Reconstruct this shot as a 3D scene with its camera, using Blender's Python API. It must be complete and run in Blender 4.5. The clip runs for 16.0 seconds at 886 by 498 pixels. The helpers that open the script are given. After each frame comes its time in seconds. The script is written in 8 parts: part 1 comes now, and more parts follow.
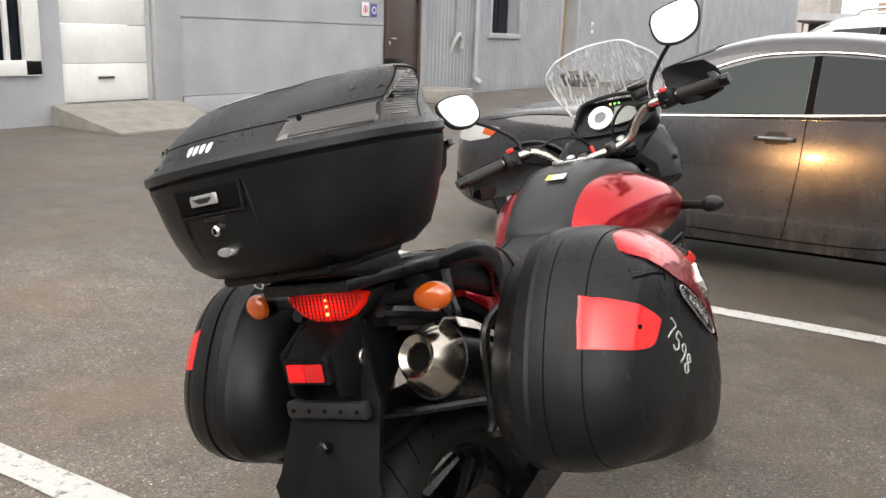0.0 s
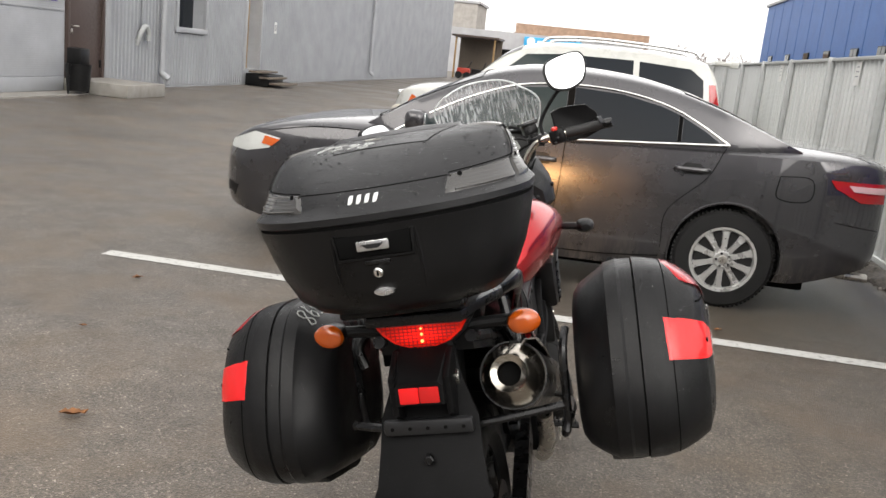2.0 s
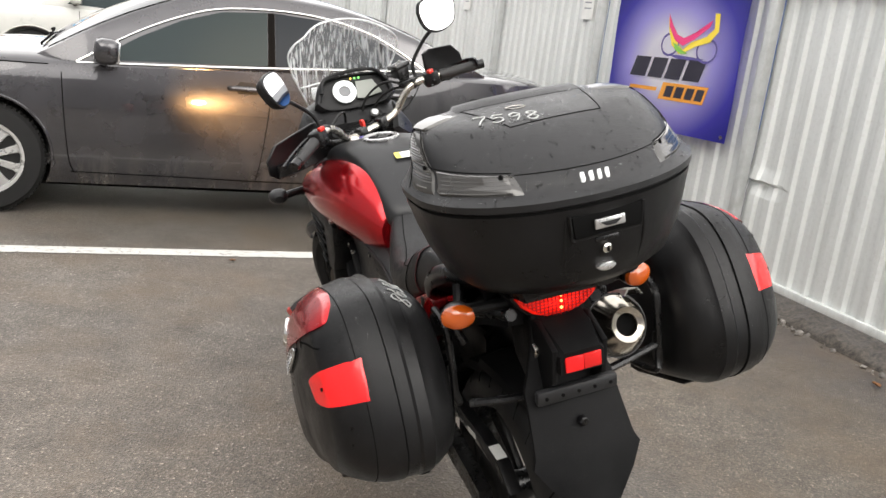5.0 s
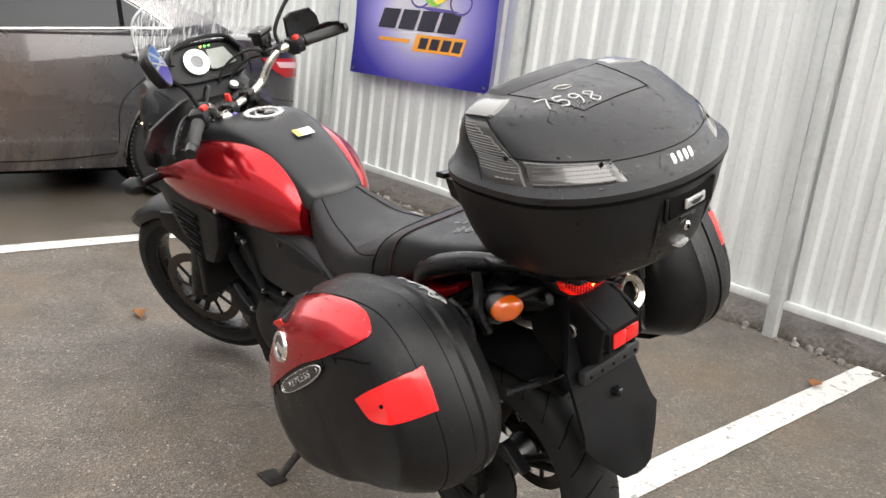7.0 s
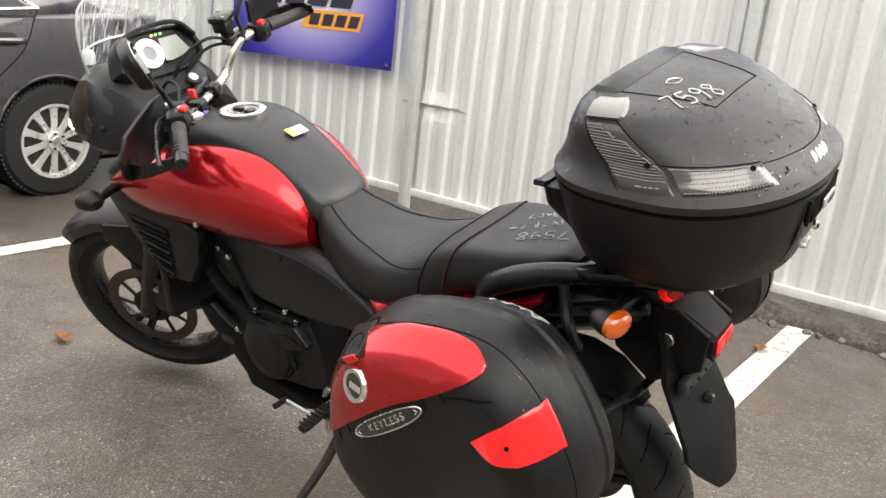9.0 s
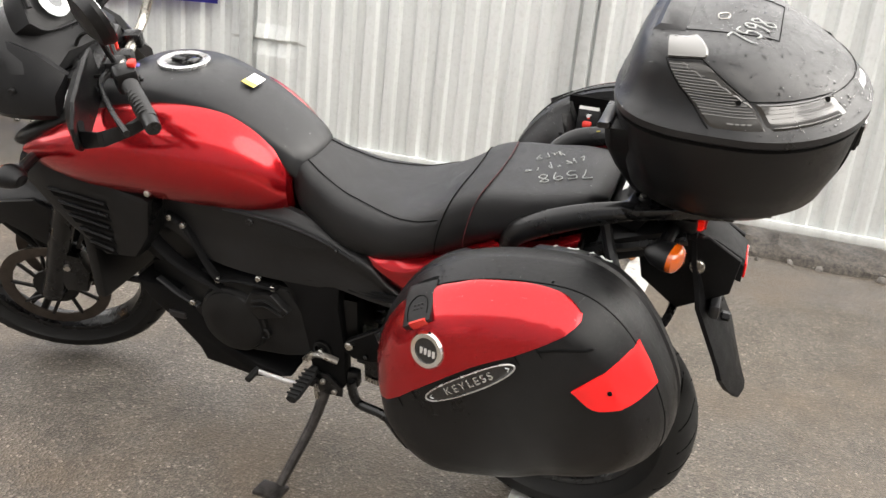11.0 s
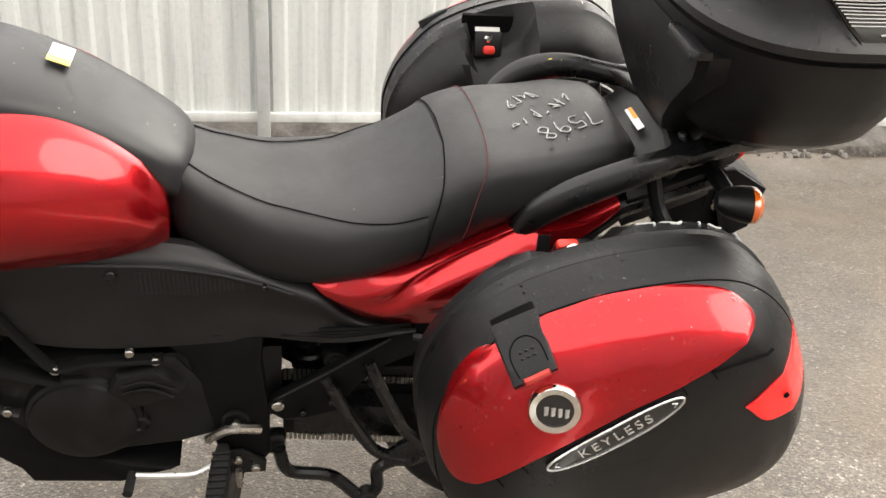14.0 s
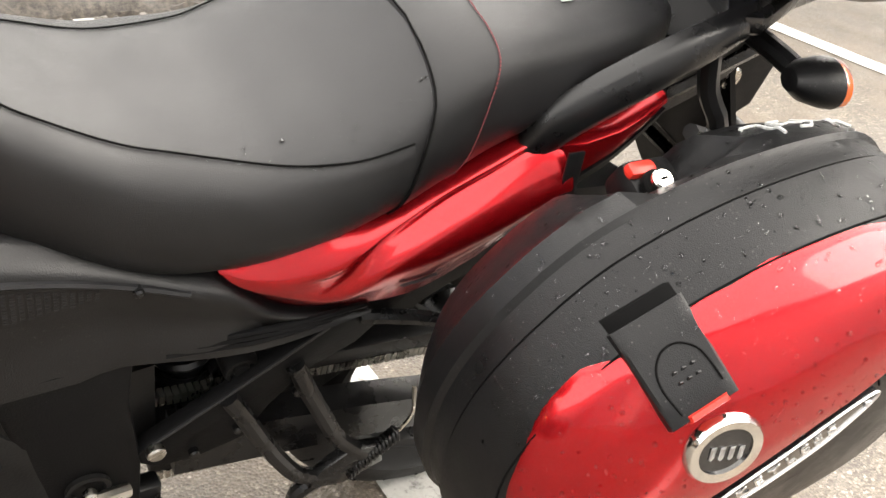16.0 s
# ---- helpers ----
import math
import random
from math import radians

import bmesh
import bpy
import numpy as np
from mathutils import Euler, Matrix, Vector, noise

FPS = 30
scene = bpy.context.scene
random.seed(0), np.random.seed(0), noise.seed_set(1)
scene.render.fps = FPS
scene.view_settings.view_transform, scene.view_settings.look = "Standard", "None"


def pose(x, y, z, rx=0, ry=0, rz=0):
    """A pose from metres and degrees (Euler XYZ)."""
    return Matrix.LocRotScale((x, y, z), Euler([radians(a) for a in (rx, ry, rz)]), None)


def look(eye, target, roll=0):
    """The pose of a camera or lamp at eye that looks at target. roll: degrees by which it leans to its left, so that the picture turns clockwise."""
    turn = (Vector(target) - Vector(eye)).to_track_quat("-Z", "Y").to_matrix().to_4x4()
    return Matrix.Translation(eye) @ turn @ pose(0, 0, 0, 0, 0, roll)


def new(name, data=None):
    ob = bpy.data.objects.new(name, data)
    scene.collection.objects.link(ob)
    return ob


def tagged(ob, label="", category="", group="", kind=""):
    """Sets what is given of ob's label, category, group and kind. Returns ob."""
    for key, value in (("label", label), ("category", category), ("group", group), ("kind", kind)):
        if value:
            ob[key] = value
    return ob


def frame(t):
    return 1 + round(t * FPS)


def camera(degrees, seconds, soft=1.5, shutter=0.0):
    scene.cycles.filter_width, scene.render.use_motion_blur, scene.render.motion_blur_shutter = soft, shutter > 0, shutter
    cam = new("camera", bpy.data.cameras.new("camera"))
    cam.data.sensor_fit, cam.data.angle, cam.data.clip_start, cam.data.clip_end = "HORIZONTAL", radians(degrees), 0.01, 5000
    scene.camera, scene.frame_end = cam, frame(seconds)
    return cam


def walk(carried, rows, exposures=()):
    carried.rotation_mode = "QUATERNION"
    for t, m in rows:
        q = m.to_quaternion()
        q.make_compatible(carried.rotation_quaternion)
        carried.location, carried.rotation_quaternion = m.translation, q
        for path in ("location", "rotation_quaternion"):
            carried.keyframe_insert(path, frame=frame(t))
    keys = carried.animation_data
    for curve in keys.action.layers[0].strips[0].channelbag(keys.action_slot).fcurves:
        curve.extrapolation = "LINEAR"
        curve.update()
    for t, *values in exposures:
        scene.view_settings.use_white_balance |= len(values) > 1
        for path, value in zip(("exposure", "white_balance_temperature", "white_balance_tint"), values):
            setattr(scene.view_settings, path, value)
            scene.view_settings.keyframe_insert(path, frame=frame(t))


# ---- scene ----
cam = camera(53.2, 16.0)
METRES, EYE, TILT, LEAN, TURN = 5.84, 1.36, 0.0, 0.0, 34.6
PATH = [
    (0, (-0.041, 0.022, 1.385), (-1.029, 1.696, 0.914), 1.9),
    (0.5, (-0.125, -0.179, 1.431), (-0.982, 1.589, 1.058), 3.8),
    (1, (-0.295, -0.218, 1.451), (-0.971, 1.63, 1.094), 3.2),
    (1.5, (-0.506, -0.306, 1.441), (-0.974, 1.595, 1.035), 4.9),
    (2, (-0.747, -0.468, 1.453), (-1.028, 1.466, 1.028), 6.1),
    (2.5, (-0.939, -0.482, 1.446), (-1.071, 1.47, 1.031), 6.8),
    (3, (-1.129, -0.475, 1.447), (-1.13, 1.48, 1.025), 7.0),
    (3.5, (-1.367, -0.516, 1.432), (-1.185, 1.426, 0.992), 7.7),
    (4, (-1.573, -0.487, 1.432), (-1.192, 1.424, 0.981), 8.1),
    (4.5, (-1.742, -0.351, 1.419), (-1.175, 1.509, 0.952), 7.4),
    (5, (-1.94, -0.26, 1.408), (-1.195, 1.531, 0.918), 7.3),
    (5.2, (-2.042, -0.227, 1.406), (-1.21, 1.522, 0.908), 7.3),
    (7.3, (-2.552, 0.321, 1.375), (-1.13, 1.631, 0.862), 7.0),
    (7.5, (-2.575, 0.373, 1.379), (-1.123, 1.648, 0.864), 6.8),
    (8, (-2.563, 0.536, 1.36), (-1.069, 1.753, 0.825), 6.7),
    (8.5, (-2.558, 0.665, 1.36), (-1.032, 1.838, 0.815), 7.0),
    (9, (-2.668, 0.741, 1.359), (-1.069, 1.816, 0.821), 6.4),
    (9.2, (-2.736, 0.778, 1.359), (-1.106, 1.803, 0.818), 6.1),
    (11.3, (-2.848, 1.317, 1.324), (-1.021, 1.808, 0.674), 5.9),
    (11.5, (-2.846, 1.365, 1.315), (-1.003, 1.793, 0.665), 6.0),
    (12, (-2.775, 1.483, 1.306), (-0.908, 1.789, 0.658), 5.6),
    (12.5, (-2.672, 1.602, 1.308), (-0.795, 1.778, 0.641), 4.6),
    (13, (-2.609, 1.773, 1.294), (-0.733, 1.741, 0.601), 4.5),
    (13.5, (-2.553, 1.939, 1.298), (-0.702, 1.706, 0.576), 3.9),
    (14, (-2.396, 2.023, 1.272), (-0.591, 1.656, 0.493), 3.4),
    (14.5, (-2.24, 2.069, 1.252), (-0.5, 1.567, 0.403), 2.8),
    (15, (-2.101, 2.145, 1.24), (-0.468, 1.417, 0.344), 3.8),
    (15.5, (-1.954, 2.196, 1.213), (-0.437, 1.291, 0.276), 4.9),
    (16, (-1.812, 2.182, 1.131), (-0.381, 1.226, 0.111), 7.0),
]
walk(cam, [(t, look(eye, target, roll)) for t, eye, target, roll in PATH], exposures=[(t, s, 6800 if t < 1.8 else 6750 if t < 8 else 6900 if t < 12 else 7100, 10) for t, s in ((0.0, 0.95), (0.5, 0.82), (1.0, 0.50), (1.5, 0.66), (2.0, 0.78), (3.0, 0.72), (3.5, 1.0), (4.0, 1.07), (4.5, 1.12), (5.0, 1.2), (7.5, 1.45), (9.0, 1.5), (11.5, 1.6), (12.5, 1.65), (14.5, 1.82), (15.0, 1.95), (15.5, 2.1), (16.0, 2.3))])

# ---- light ----
world = bpy.data.worlds.new("overcast")
scene.world = world
world.use_nodes = True
wn, wl = world.node_tree.nodes, world.node_tree.links
sky = wn.new("ShaderNodeTexSky")
sky.sky_type, sky.sun_disc = "NISHITA", False
sky.sun_elevation, sky.sun_rotation = radians(38), radians(150)
sky.air_density, sky.dust_density = 1.0, 4.0
grey = wn.new("ShaderNodeHueSaturation")
grey.inputs["Saturation"].default_value, grey.inputs["Value"].default_value = 0.12, 1.0
cloud = wn.new("ShaderNodeMix")
cloud.data_type = "RGBA"
cloud.inputs["Factor"].default_value = 0.55
cloud.inputs["B"].default_value = (10.0, 10.0, 10.2, 1)
wl.new(sky.outputs["Color"], grey.inputs["Color"])
wl.new(grey.outputs["Color"], cloud.inputs["A"])
wl.new(cloud.outputs["Result"], wn["Background"].inputs["Color"])
wn["Background"].inputs["Strength"].default_value = 0.15
sun = new("sun", bpy.data.lights.new("sun", "SUN"))
sun.data.energy, sun.data.angle, sun.data.color = 0.7, radians(40), (1.0, 0.97, 0.93)
sun.matrix_world = look((0, 0, 10), (0 + 0.5 * 7.9 * 1.0, 0.87 * 7.9, 10 - 6.2))


# ---- materials ----
def mat(name, colour, rough=0.5, metal=0.0, coat=0.0, alpha=1.0, trans=0.0, ior=1.45, emit=None, strength=0.0, spec=0.5):
    m = bpy.data.materials.new(name)
    m.use_nodes = True
    b = m.node_tree.nodes["Principled BSDF"]
    for key, value in (("Base Color", (*colour, 1)), ("Roughness", rough), ("Metallic", metal), ("Coat Weight", coat), ("Alpha", alpha),
                       ("Transmission Weight", trans), ("IOR", ior), ("Specular IOR Level", spec), ("Coat Roughness", 0.04)):
        b.inputs[key].default_value = value
    if emit:
        b.inputs["Emission Color"].default_value = (*emit, 1)
        b.inputs["Emission Strength"].default_value = strength
    return m


def tex(m, kind, scale, **kw):
    """A noise-like texture in object coordinates."""
    n, l = m.node_tree.nodes, m.node_tree.links
    t = n.new(kind)
    t.inputs["Scale"].default_value = scale
    for k, v in kw.items():
        t.inputs[k].default_value = v
    c = n.get("coords")
    if not c:
        c = n.new("ShaderNodeTexCoord")
        c.name = "coords"
    l.new(c.outputs["Object"], t.inputs["Vector"])
    return t


def ramp(m, source, stops):
    n, l = m.node_tree.nodes, m.node_tree.links
    r = n.new("ShaderNodeValToRGB")
    while len(r.color_ramp.elements) < len(stops):
        r.color_ramp.elements.new(0.5)
    for e, (p, c) in zip(r.color_ramp.elements, stops):
        e.position, e.color = p, (c, c, c, 1) if isinstance(c, float) else (*c, 1)
    l.new(source, r.inputs["Fac"])
    return r.outputs["Color"]


def mixc(m, fac, a, b, mode="MIX"):
    n, l = m.node_tree.nodes, m.node_tree.links
    x = n.new("ShaderNodeMix")
    x.data_type, x.blend_type = "RGBA", mode
    for key, v in (("Factor", fac), ("A", a), ("B", b)):
        sock = [i for i in x.inputs if i.name == key and i.type == ("VALUE" if key == "Factor" else "RGBA")][0]
        if isinstance(v, (int, float)):
            sock.default_value = v
        elif isinstance(v, tuple):
            sock.default_value = (*v, 1)
        else:
            l.new(v, sock)
    return [o for o in x.outputs if o.type == "RGBA"][0]


def put(m, socket, source):
    m.node_tree.links.new(source, m.node_tree.nodes["Principled BSDF"].inputs[socket])


def bump(m, source, strength, distance, under=None):
    n, l = m.node_tree.nodes, m.node_tree.links
    b = n.new("ShaderNodeBump")
    b.inputs["Strength"].default_value, b.inputs["Distance"].default_value = strength, distance
    l.new(source, b.inputs["Height"])
    if under:
        l.new(under, b.inputs["Normal"])
    put(m, "Normal", b.outputs["Normal"])
    return b.outputs["Normal"]


def plain(name, colour, rough, var=0.15, scale=6.0, grain=0.0, gscale=400.0, rvar=0.12, **kw):
    """A surface with slow colour and gloss variation and a fine relief."""
    m = mat(name, colour, rough, **kw)
    t = tex(m, "ShaderNodeTexNoise", scale, Detail=6.0, Roughness=0.65)
    lo = tuple(c * (1 - var) for c in colour)
    hi = tuple(min(1.0, c * (1 + var)) for c in colour)
    put(m, "Base Color", ramp(m, t.outputs["Fac"], [(0.3, lo), (0.7, hi)]))
    put(m, "Roughness", ramp(m, t.outputs["Fac"], [(0.3, max(0.02, rough - rvar)), (0.7, min(1.0, rough + rvar))]))
    if grain:
        g = tex(m, "ShaderNodeTexNoise", gscale, Detail=2.0)
        bump(m, g.outputs["Fac"], grain, 0.001)
    return m


BLACK = plain("black plastic", (0.0066, 0.0066, 0.0070), 0.37, 0.3, 9, 0.35, 900, 0.14, spec=0.28)
MUDBLACK = plain("dull black moulding", (0.0052, 0.0052, 0.0055), 0.48, 0.3, 14, 0.4, 500, spec=0.11)
def dusty(m, amount, scale):
    """Fine pale specks where drops have dried, thicker in patches."""
    cell = tex(m, "ShaderNodeTexVoronoi", scale)
    patch = tex(m, "ShaderNodeTexNoise", 14.0, Detail=4.0)
    dots = mixc(m, 1.0, ramp(m, cell.outputs["Distance"], [(0.10, 1.0), (0.22, 0.0)]), ramp(m, cell.outputs["Color"], [(0.45, 0.0), (0.75, 1.0)]), "MULTIPLY")
    dots = mixc(m, 1.0, dots, ramp(m, patch.outputs["Fac"], [(0.42, 0.0), (0.70, amount)]), "MULTIPLY")
    was = m.node_tree.nodes["Principled BSDF"].inputs["Base Color"].links[0].from_socket
    put(m, "Base Color", mixc(m, dots, was, (0.13, 0.125, 0.115)))


dusty(BLACK, 0.55, 230.0)
dusty(MUDBLACK, 0.35, 260.0)
LIDBLACK = plain("lid plastic", (0.0105, 0.0105, 0.0113), 0.36, 0.25, 7, 0.25, 900, spec=0.42)
SATIN = plain("satin black metal", (0.006, 0.006, 0.0064), 0.28, 0.25, 14, 0.1, 500, spec=0.5)
STANDM = plain("scuffed dark steel", (0.06, 0.055, 0.052), 0.4, 0.5, 40, 0.3, 300, metal=0.7)
SIDEBLACK = plain("worn side cover plastic", (0.0085, 0.0085, 0.009), 0.40, 0.35, 16, 0.4, 700, 0.12, spec=0.38)
dusty(SIDEBLACK, 0.6, 240.0)
DARK = plain("engine black", (0.0075, 0.0075, 0.0076), 0.42, 0.5, 18, 0.3, 300, spec=0.26)
GREYPL = plain("matt dark grey plastic", (0.015, 0.0153, 0.0165), 0.38, 0.2, 8, 0.25, 800, spec=0.45)
SEAT = plain("seat vinyl", (0.0125, 0.0125, 0.0132), 0.40, 0.2, 9, 0.5, 1300, 0.12, spec=0.40)
SEATSIDE = plain("seat side vinyl", (0.0105, 0.0105, 0.011), 0.42, 0.18, 12, 0.5, 1300, 0.1, spec=0.36)
RUBBER = plain("tyre rubber", (0.011, 0.011, 0.011), 0.6, 0.3, 20, 0.3, 300, spec=0.3)
GRIP = plain("grip rubber", (0.02, 0.02, 0.02), 0.55, 0.2, 20, 0.3, 600)
RED = plain("red paint", (0.43, 0.008, 0.013), 0.24, 0.10, 5, 0.0, metal=0.8, coat=0.55, rvar=0.03)
CHROME = plain("chrome", (0.75, 0.74, 0.71), 0.09, 0.05, 20, 0.0, metal=1.0, rvar=0.04)
STEEL = plain("brushed steel", (0.52, 0.5, 0.46), 0.3, 0.12, 30, 0.1, 300, metal=1.0)
ALU = plain("silver alloy", (0.62, 0.62, 0.62), 0.3, 0.08, 10, metal=0.85)
GOLDISH = plain("handlebar metal", (0.56, 0.53, 0.47), 0.24, 0.08, 20, metal=1.0)
DISC = plain("brake disc steel", (0.10, 0.085, 0.075), 0.4, 0.25, 30, 0.2, 300, metal=1.0)
REFL = mat("red reflector", (0.80, 0.012, 0.014), 0.22, coat=0.4, emit=(1.0, 0.03, 0.02), strength=0.0)
TAILRED = mat("tail lens", (0.32, 0.010, 0.013), 0.15, coat=0.6)
TAILGLOW = mat("lit tail lamp", (0.5, 0.01, 0.0), 0.2, emit=(1.0, 0.012, 0.008), strength=0.42)
gq = TAILGLOW.node_tree.nodes
g0, g1, g2 = gq.new("ShaderNodeTexCoord"), gq.new("ShaderNodeMapping"), gq.new("ShaderNodeTexGradient")
g1.inputs["Location"].default_value, g1.inputs["Scale"].default_value, g2.gradient_type = (-1.0, 0, -0.9), (2.0, 0, 1.9), "SPHERICAL"
TAILGLOW.node_tree.links.new(g0.outputs["Generated"], g1.inputs["Vector"])
TAILGLOW.node_tree.links.new(g1.outputs["Vector"], g2.inputs["Vector"])
put(TAILGLOW, "Emission Strength", ramp(TAILGLOW, g2.outputs["Fac"], [(0.0, 0.10), (0.45, 0.34), (0.85, 1.0)]))
TAILHOT = mat("tail lamp filament", (1, 0.3, 0.1), 0.2, emit=(1.0, 0.15, 0.04), strength=3.5)
SHADEDRED = mat("reflector red toned down as shade", (0.55, 0.012, 0.012), 0.2, coat=0.4)
CONE = plain("heat-stained steel", (0.50, 0.46, 0.40), 0.2, 0.2, 25, metal=1.0, rvar=0.08)
DIALFACE = mat("grey dial face", (0.16, 0.165, 0.17), 0.4)
AMBER = mat("amber lens", (0.50, 0.085, 0.006), 0.14, coat=1.0)
SMOKE = mat("smoked lens", (0.030, 0.028, 0.025), 0.20, alpha=1.0, coat=0.9)
SMOKETIP = mat("pale lens", (0.10, 0.097, 0.090), 0.28, coat=0.6)
SMOKED = mat("smoked ribs", (0.035, 0.033, 0.030), 0.3, coat=0.15)
SHINY = mat("gloss black", (0.012, 0.012, 0.013), 0.12, coat=0.5)
# Near-black that paints in the shade of gaps and recesses; also dark trim.
HOLE = mat("shaded cavity and trim black", (0.005, 0.005, 0.005), 0.9, spec=0.05)
MIRROR = mat("mirror glass", (0.86, 0.88, 0.9), 0.02, metal=1.0)
WHITE = plain("white paint mark", (0.72, 0.73, 0.73), 0.7, 0.1, 60)
CHALK = plain("chalk", (0.42, 0.43, 0.42), 0.9, 0.3, 200)
PAPER = plain("white paper", (0.74, 0.74, 0.72), 0.7, 0.06, 12)
YELLOW = mat("yellow label", (0.75, 0.62, 0.12), 0.5)
ORANGE = mat("orange", (0.72, 0.30, 0.04), 0.55)
LCD = mat("lit display", (0.2, 0.21, 0.19), 0.3, emit=(0.8, 0.85, 0.78), strength=0.05)
RING = mat("lit dial ring", (0.8, 0.82, 0.82), 0.3, emit=(0.95, 1.0, 1.0), strength=0.26)
GREENLED = mat("green indicator lamp", (0.1, 0.6, 0.1), 0.3, emit=(0.2, 1.0, 0.15), strength=0.9)
AMBERLED = mat("amber indicator lamp", (0.7, 0.4, 0.05), 0.3, emit=(1.0, 0.6, 0.1), strength=0.9)
REDPL = mat("red plastic", (0.6, 0.03, 0.02), 0.35)
STITCH = mat("red thread", (0.13, 0.025, 0.03), 0.7)
DROP = mat("water", (1, 1, 1), 0.03, trans=1.0, ior=1.33)
HEADLAMP = mat("lit head lamp", (1, 0.8, 0.55), 0.2, emit=(1.0, 0.62, 0.28), strength=30.0)

SCREEN = mat("clear screen", (0.93, 0.95, 0.96), 0.06, alpha=0.2, coat=0.0)
t1 = tex(SCREEN, "ShaderNodeTexNoise", 30, Detail=4.0)
mp = SCREEN.node_tree.nodes.new("ShaderNodeMapping")
mp.inputs["Scale"].default_value = (4.0, 1.0, 0.10)
SCREEN.node_tree.links.new(SCREEN.node_tree.nodes["coords"].outputs["Object"], mp.inputs["Vector"])
SCREEN.node_tree.links.new(mp.outputs["Vector"], t1.inputs["Vector"])
put(SCREEN, "Alpha", ramp(SCREEN, t1.outputs["Fac"], [(0.40, 0.07), (0.50, 0.16), (0.62, 0.48)]))
put(SCREEN, "Roughness", ramp(SCREEN, t1.outputs["Fac"], [(0.45, 0.04), (0.6, 0.35)]))
EDGE = mat("screen edge", (0.85, 0.88, 0.88), 0.2, alpha=0.75)

ASPHALT = mat("asphalt", (0.06, 0.06, 0.06), 0.6)
n1 = tex(ASPHALT, "ShaderNodeTexNoise", 0.55, Detail=7.0, Roughness=0.62)
n2 = tex(ASPHALT, "ShaderNodeTexNoise", 5.0, Detail=8.0, Roughness=0.7)
v1 = tex(ASPHALT, "ShaderNodeTexVoronoi", 150.0)
v2 = tex(ASPHALT, "ShaderNodeTexVoronoi", 380.0)
base = ramp(ASPHALT, n1.outputs["Fac"], [(0.33, (0.066, 0.058, 0.049)), (0.52, (0.112, 0.102, 0.089)), (0.68, (0.190, 0.175, 0.155))])
base = mixc(ASPHALT, 0.55, base, ramp(ASPHALT, n2.outputs["Fac"], [(0.3, (0.056, 0.049, 0.042)), (0.7, (0.175, 0.163, 0.150))]))
grit = ramp(ASPHALT, v1.outputs["Color"], [(0.0, 0.40), (0.6, 0.95), (0.84, 1.45), (1.0, 3.6)])
base = mixc(ASPHALT, 0.9, base, grit, "MULTIPLY")
grit2 = ramp(ASPHALT, v2.outputs["Color"], [(0.0, 0.5), (0.75, 1.1), (1.0, 2.4)])
base = mixc(ASPHALT, 0.8, base, grit2, "MULTIPLY")
n3 = tex(ASPHALT, "ShaderNodeTexNoise", 1.6, Detail=5.0, Roughness=0.6)
base = mixc(ASPHALT, ramp(ASPHALT, n3.outputs["Fac"], [(0.46, 0.0), (0.64, 0.55)]), base, (0.118, 0.092, 0.066))
v3 = tex(ASPHALT, "ShaderNodeTexVoronoi", 75.0)
chips = ramp(ASPHALT, v3.outputs["Color"], [(0.935, 0.0), (0.94, 1.0)])
near = ramp(ASPHALT, v3.outputs["Distance"], [(0.22, 0.75), (0.34, 0.0)])
base = mixc(ASPHALT, mixc(ASPHALT, 1.0, chips, near, "MULTIPLY"), base, (0.36, 0.34, 0.31))
v4 = tex(ASPHALT, "ShaderNodeTexVoronoi", 33.0)
chips = ramp(ASPHALT, v4.outputs["Color"], [(0.955, 0.0), (0.96, 1.0)])
near = ramp(ASPHALT, v4.outputs["Distance"], [(0.16, 0.8), (0.26, 0.0)])
base = mixc(ASPHALT, mixc(ASPHALT, 1.0, chips, near, "MULTIPLY"), base, (0.028, 0.025, 0.022))
# older, rougher paving with loose grit on the yard side
an, al = ASPHALT.node_tree.nodes, ASPHALT.node_tree.links
ax, am = an.new("ShaderNodeSeparateXYZ"), an.new("ShaderNodeMath")
al.new(an["coords"].outputs["Object"], ax.inputs["Vector"])
am.operation = "MULTIPLY_ADD"
al.new(n3.outputs["Fac"], am.inputs[0])
am.inputs[1].default_value = 1.3
al.new(ax.outputs["Y"], am.inputs[2])
zones = []
for src, lo, hi in ((am.outputs[0], 4.0, 3.45), (ax.outputs["X"], -0.9, -1.7)):
    z_ = an.new("ShaderNodeMapRange")
    al.new(src, z_.inputs["Value"])
    z_.inputs["From Min"].default_value, z_.inputs["From Max"].default_value = lo, hi
    zones.append(z_.outputs["Result"])
zone = mixc(ASPHALT, 1.0, zones[0], zones[1], "MULTIPLY")
base = mixc(ASPHALT, zone, base, mixc(ASPHALT, 1.0, base, (1.17, 1.13, 1.08), "MULTIPLY"))
v5 = tex(ASPHALT, "ShaderNodeTexVoronoi", 62.0)
chips = mixc(ASPHALT, 1.0, ramp(ASPHALT, v5.outputs["Color"], [(0.90, 0.0), (0.91, 1.0)]), zone, "MULTIPLY")
near = ramp(ASPHALT, v5.outputs["Distance"], [(0.20, 0.8), (0.30, 0.0)])
base = mixc(ASPHALT, mixc(ASPHALT, 1.0, chips, near, "MULTIPLY"), base, (0.42, 0.40, 0.37))
base = mixc(ASPHALT, 1.0, base, (1.16, 1.125, 1.085), "MULTIPLY")


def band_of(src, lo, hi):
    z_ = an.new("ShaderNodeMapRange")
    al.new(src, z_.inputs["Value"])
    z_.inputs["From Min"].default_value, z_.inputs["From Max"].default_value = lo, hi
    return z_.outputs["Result"]


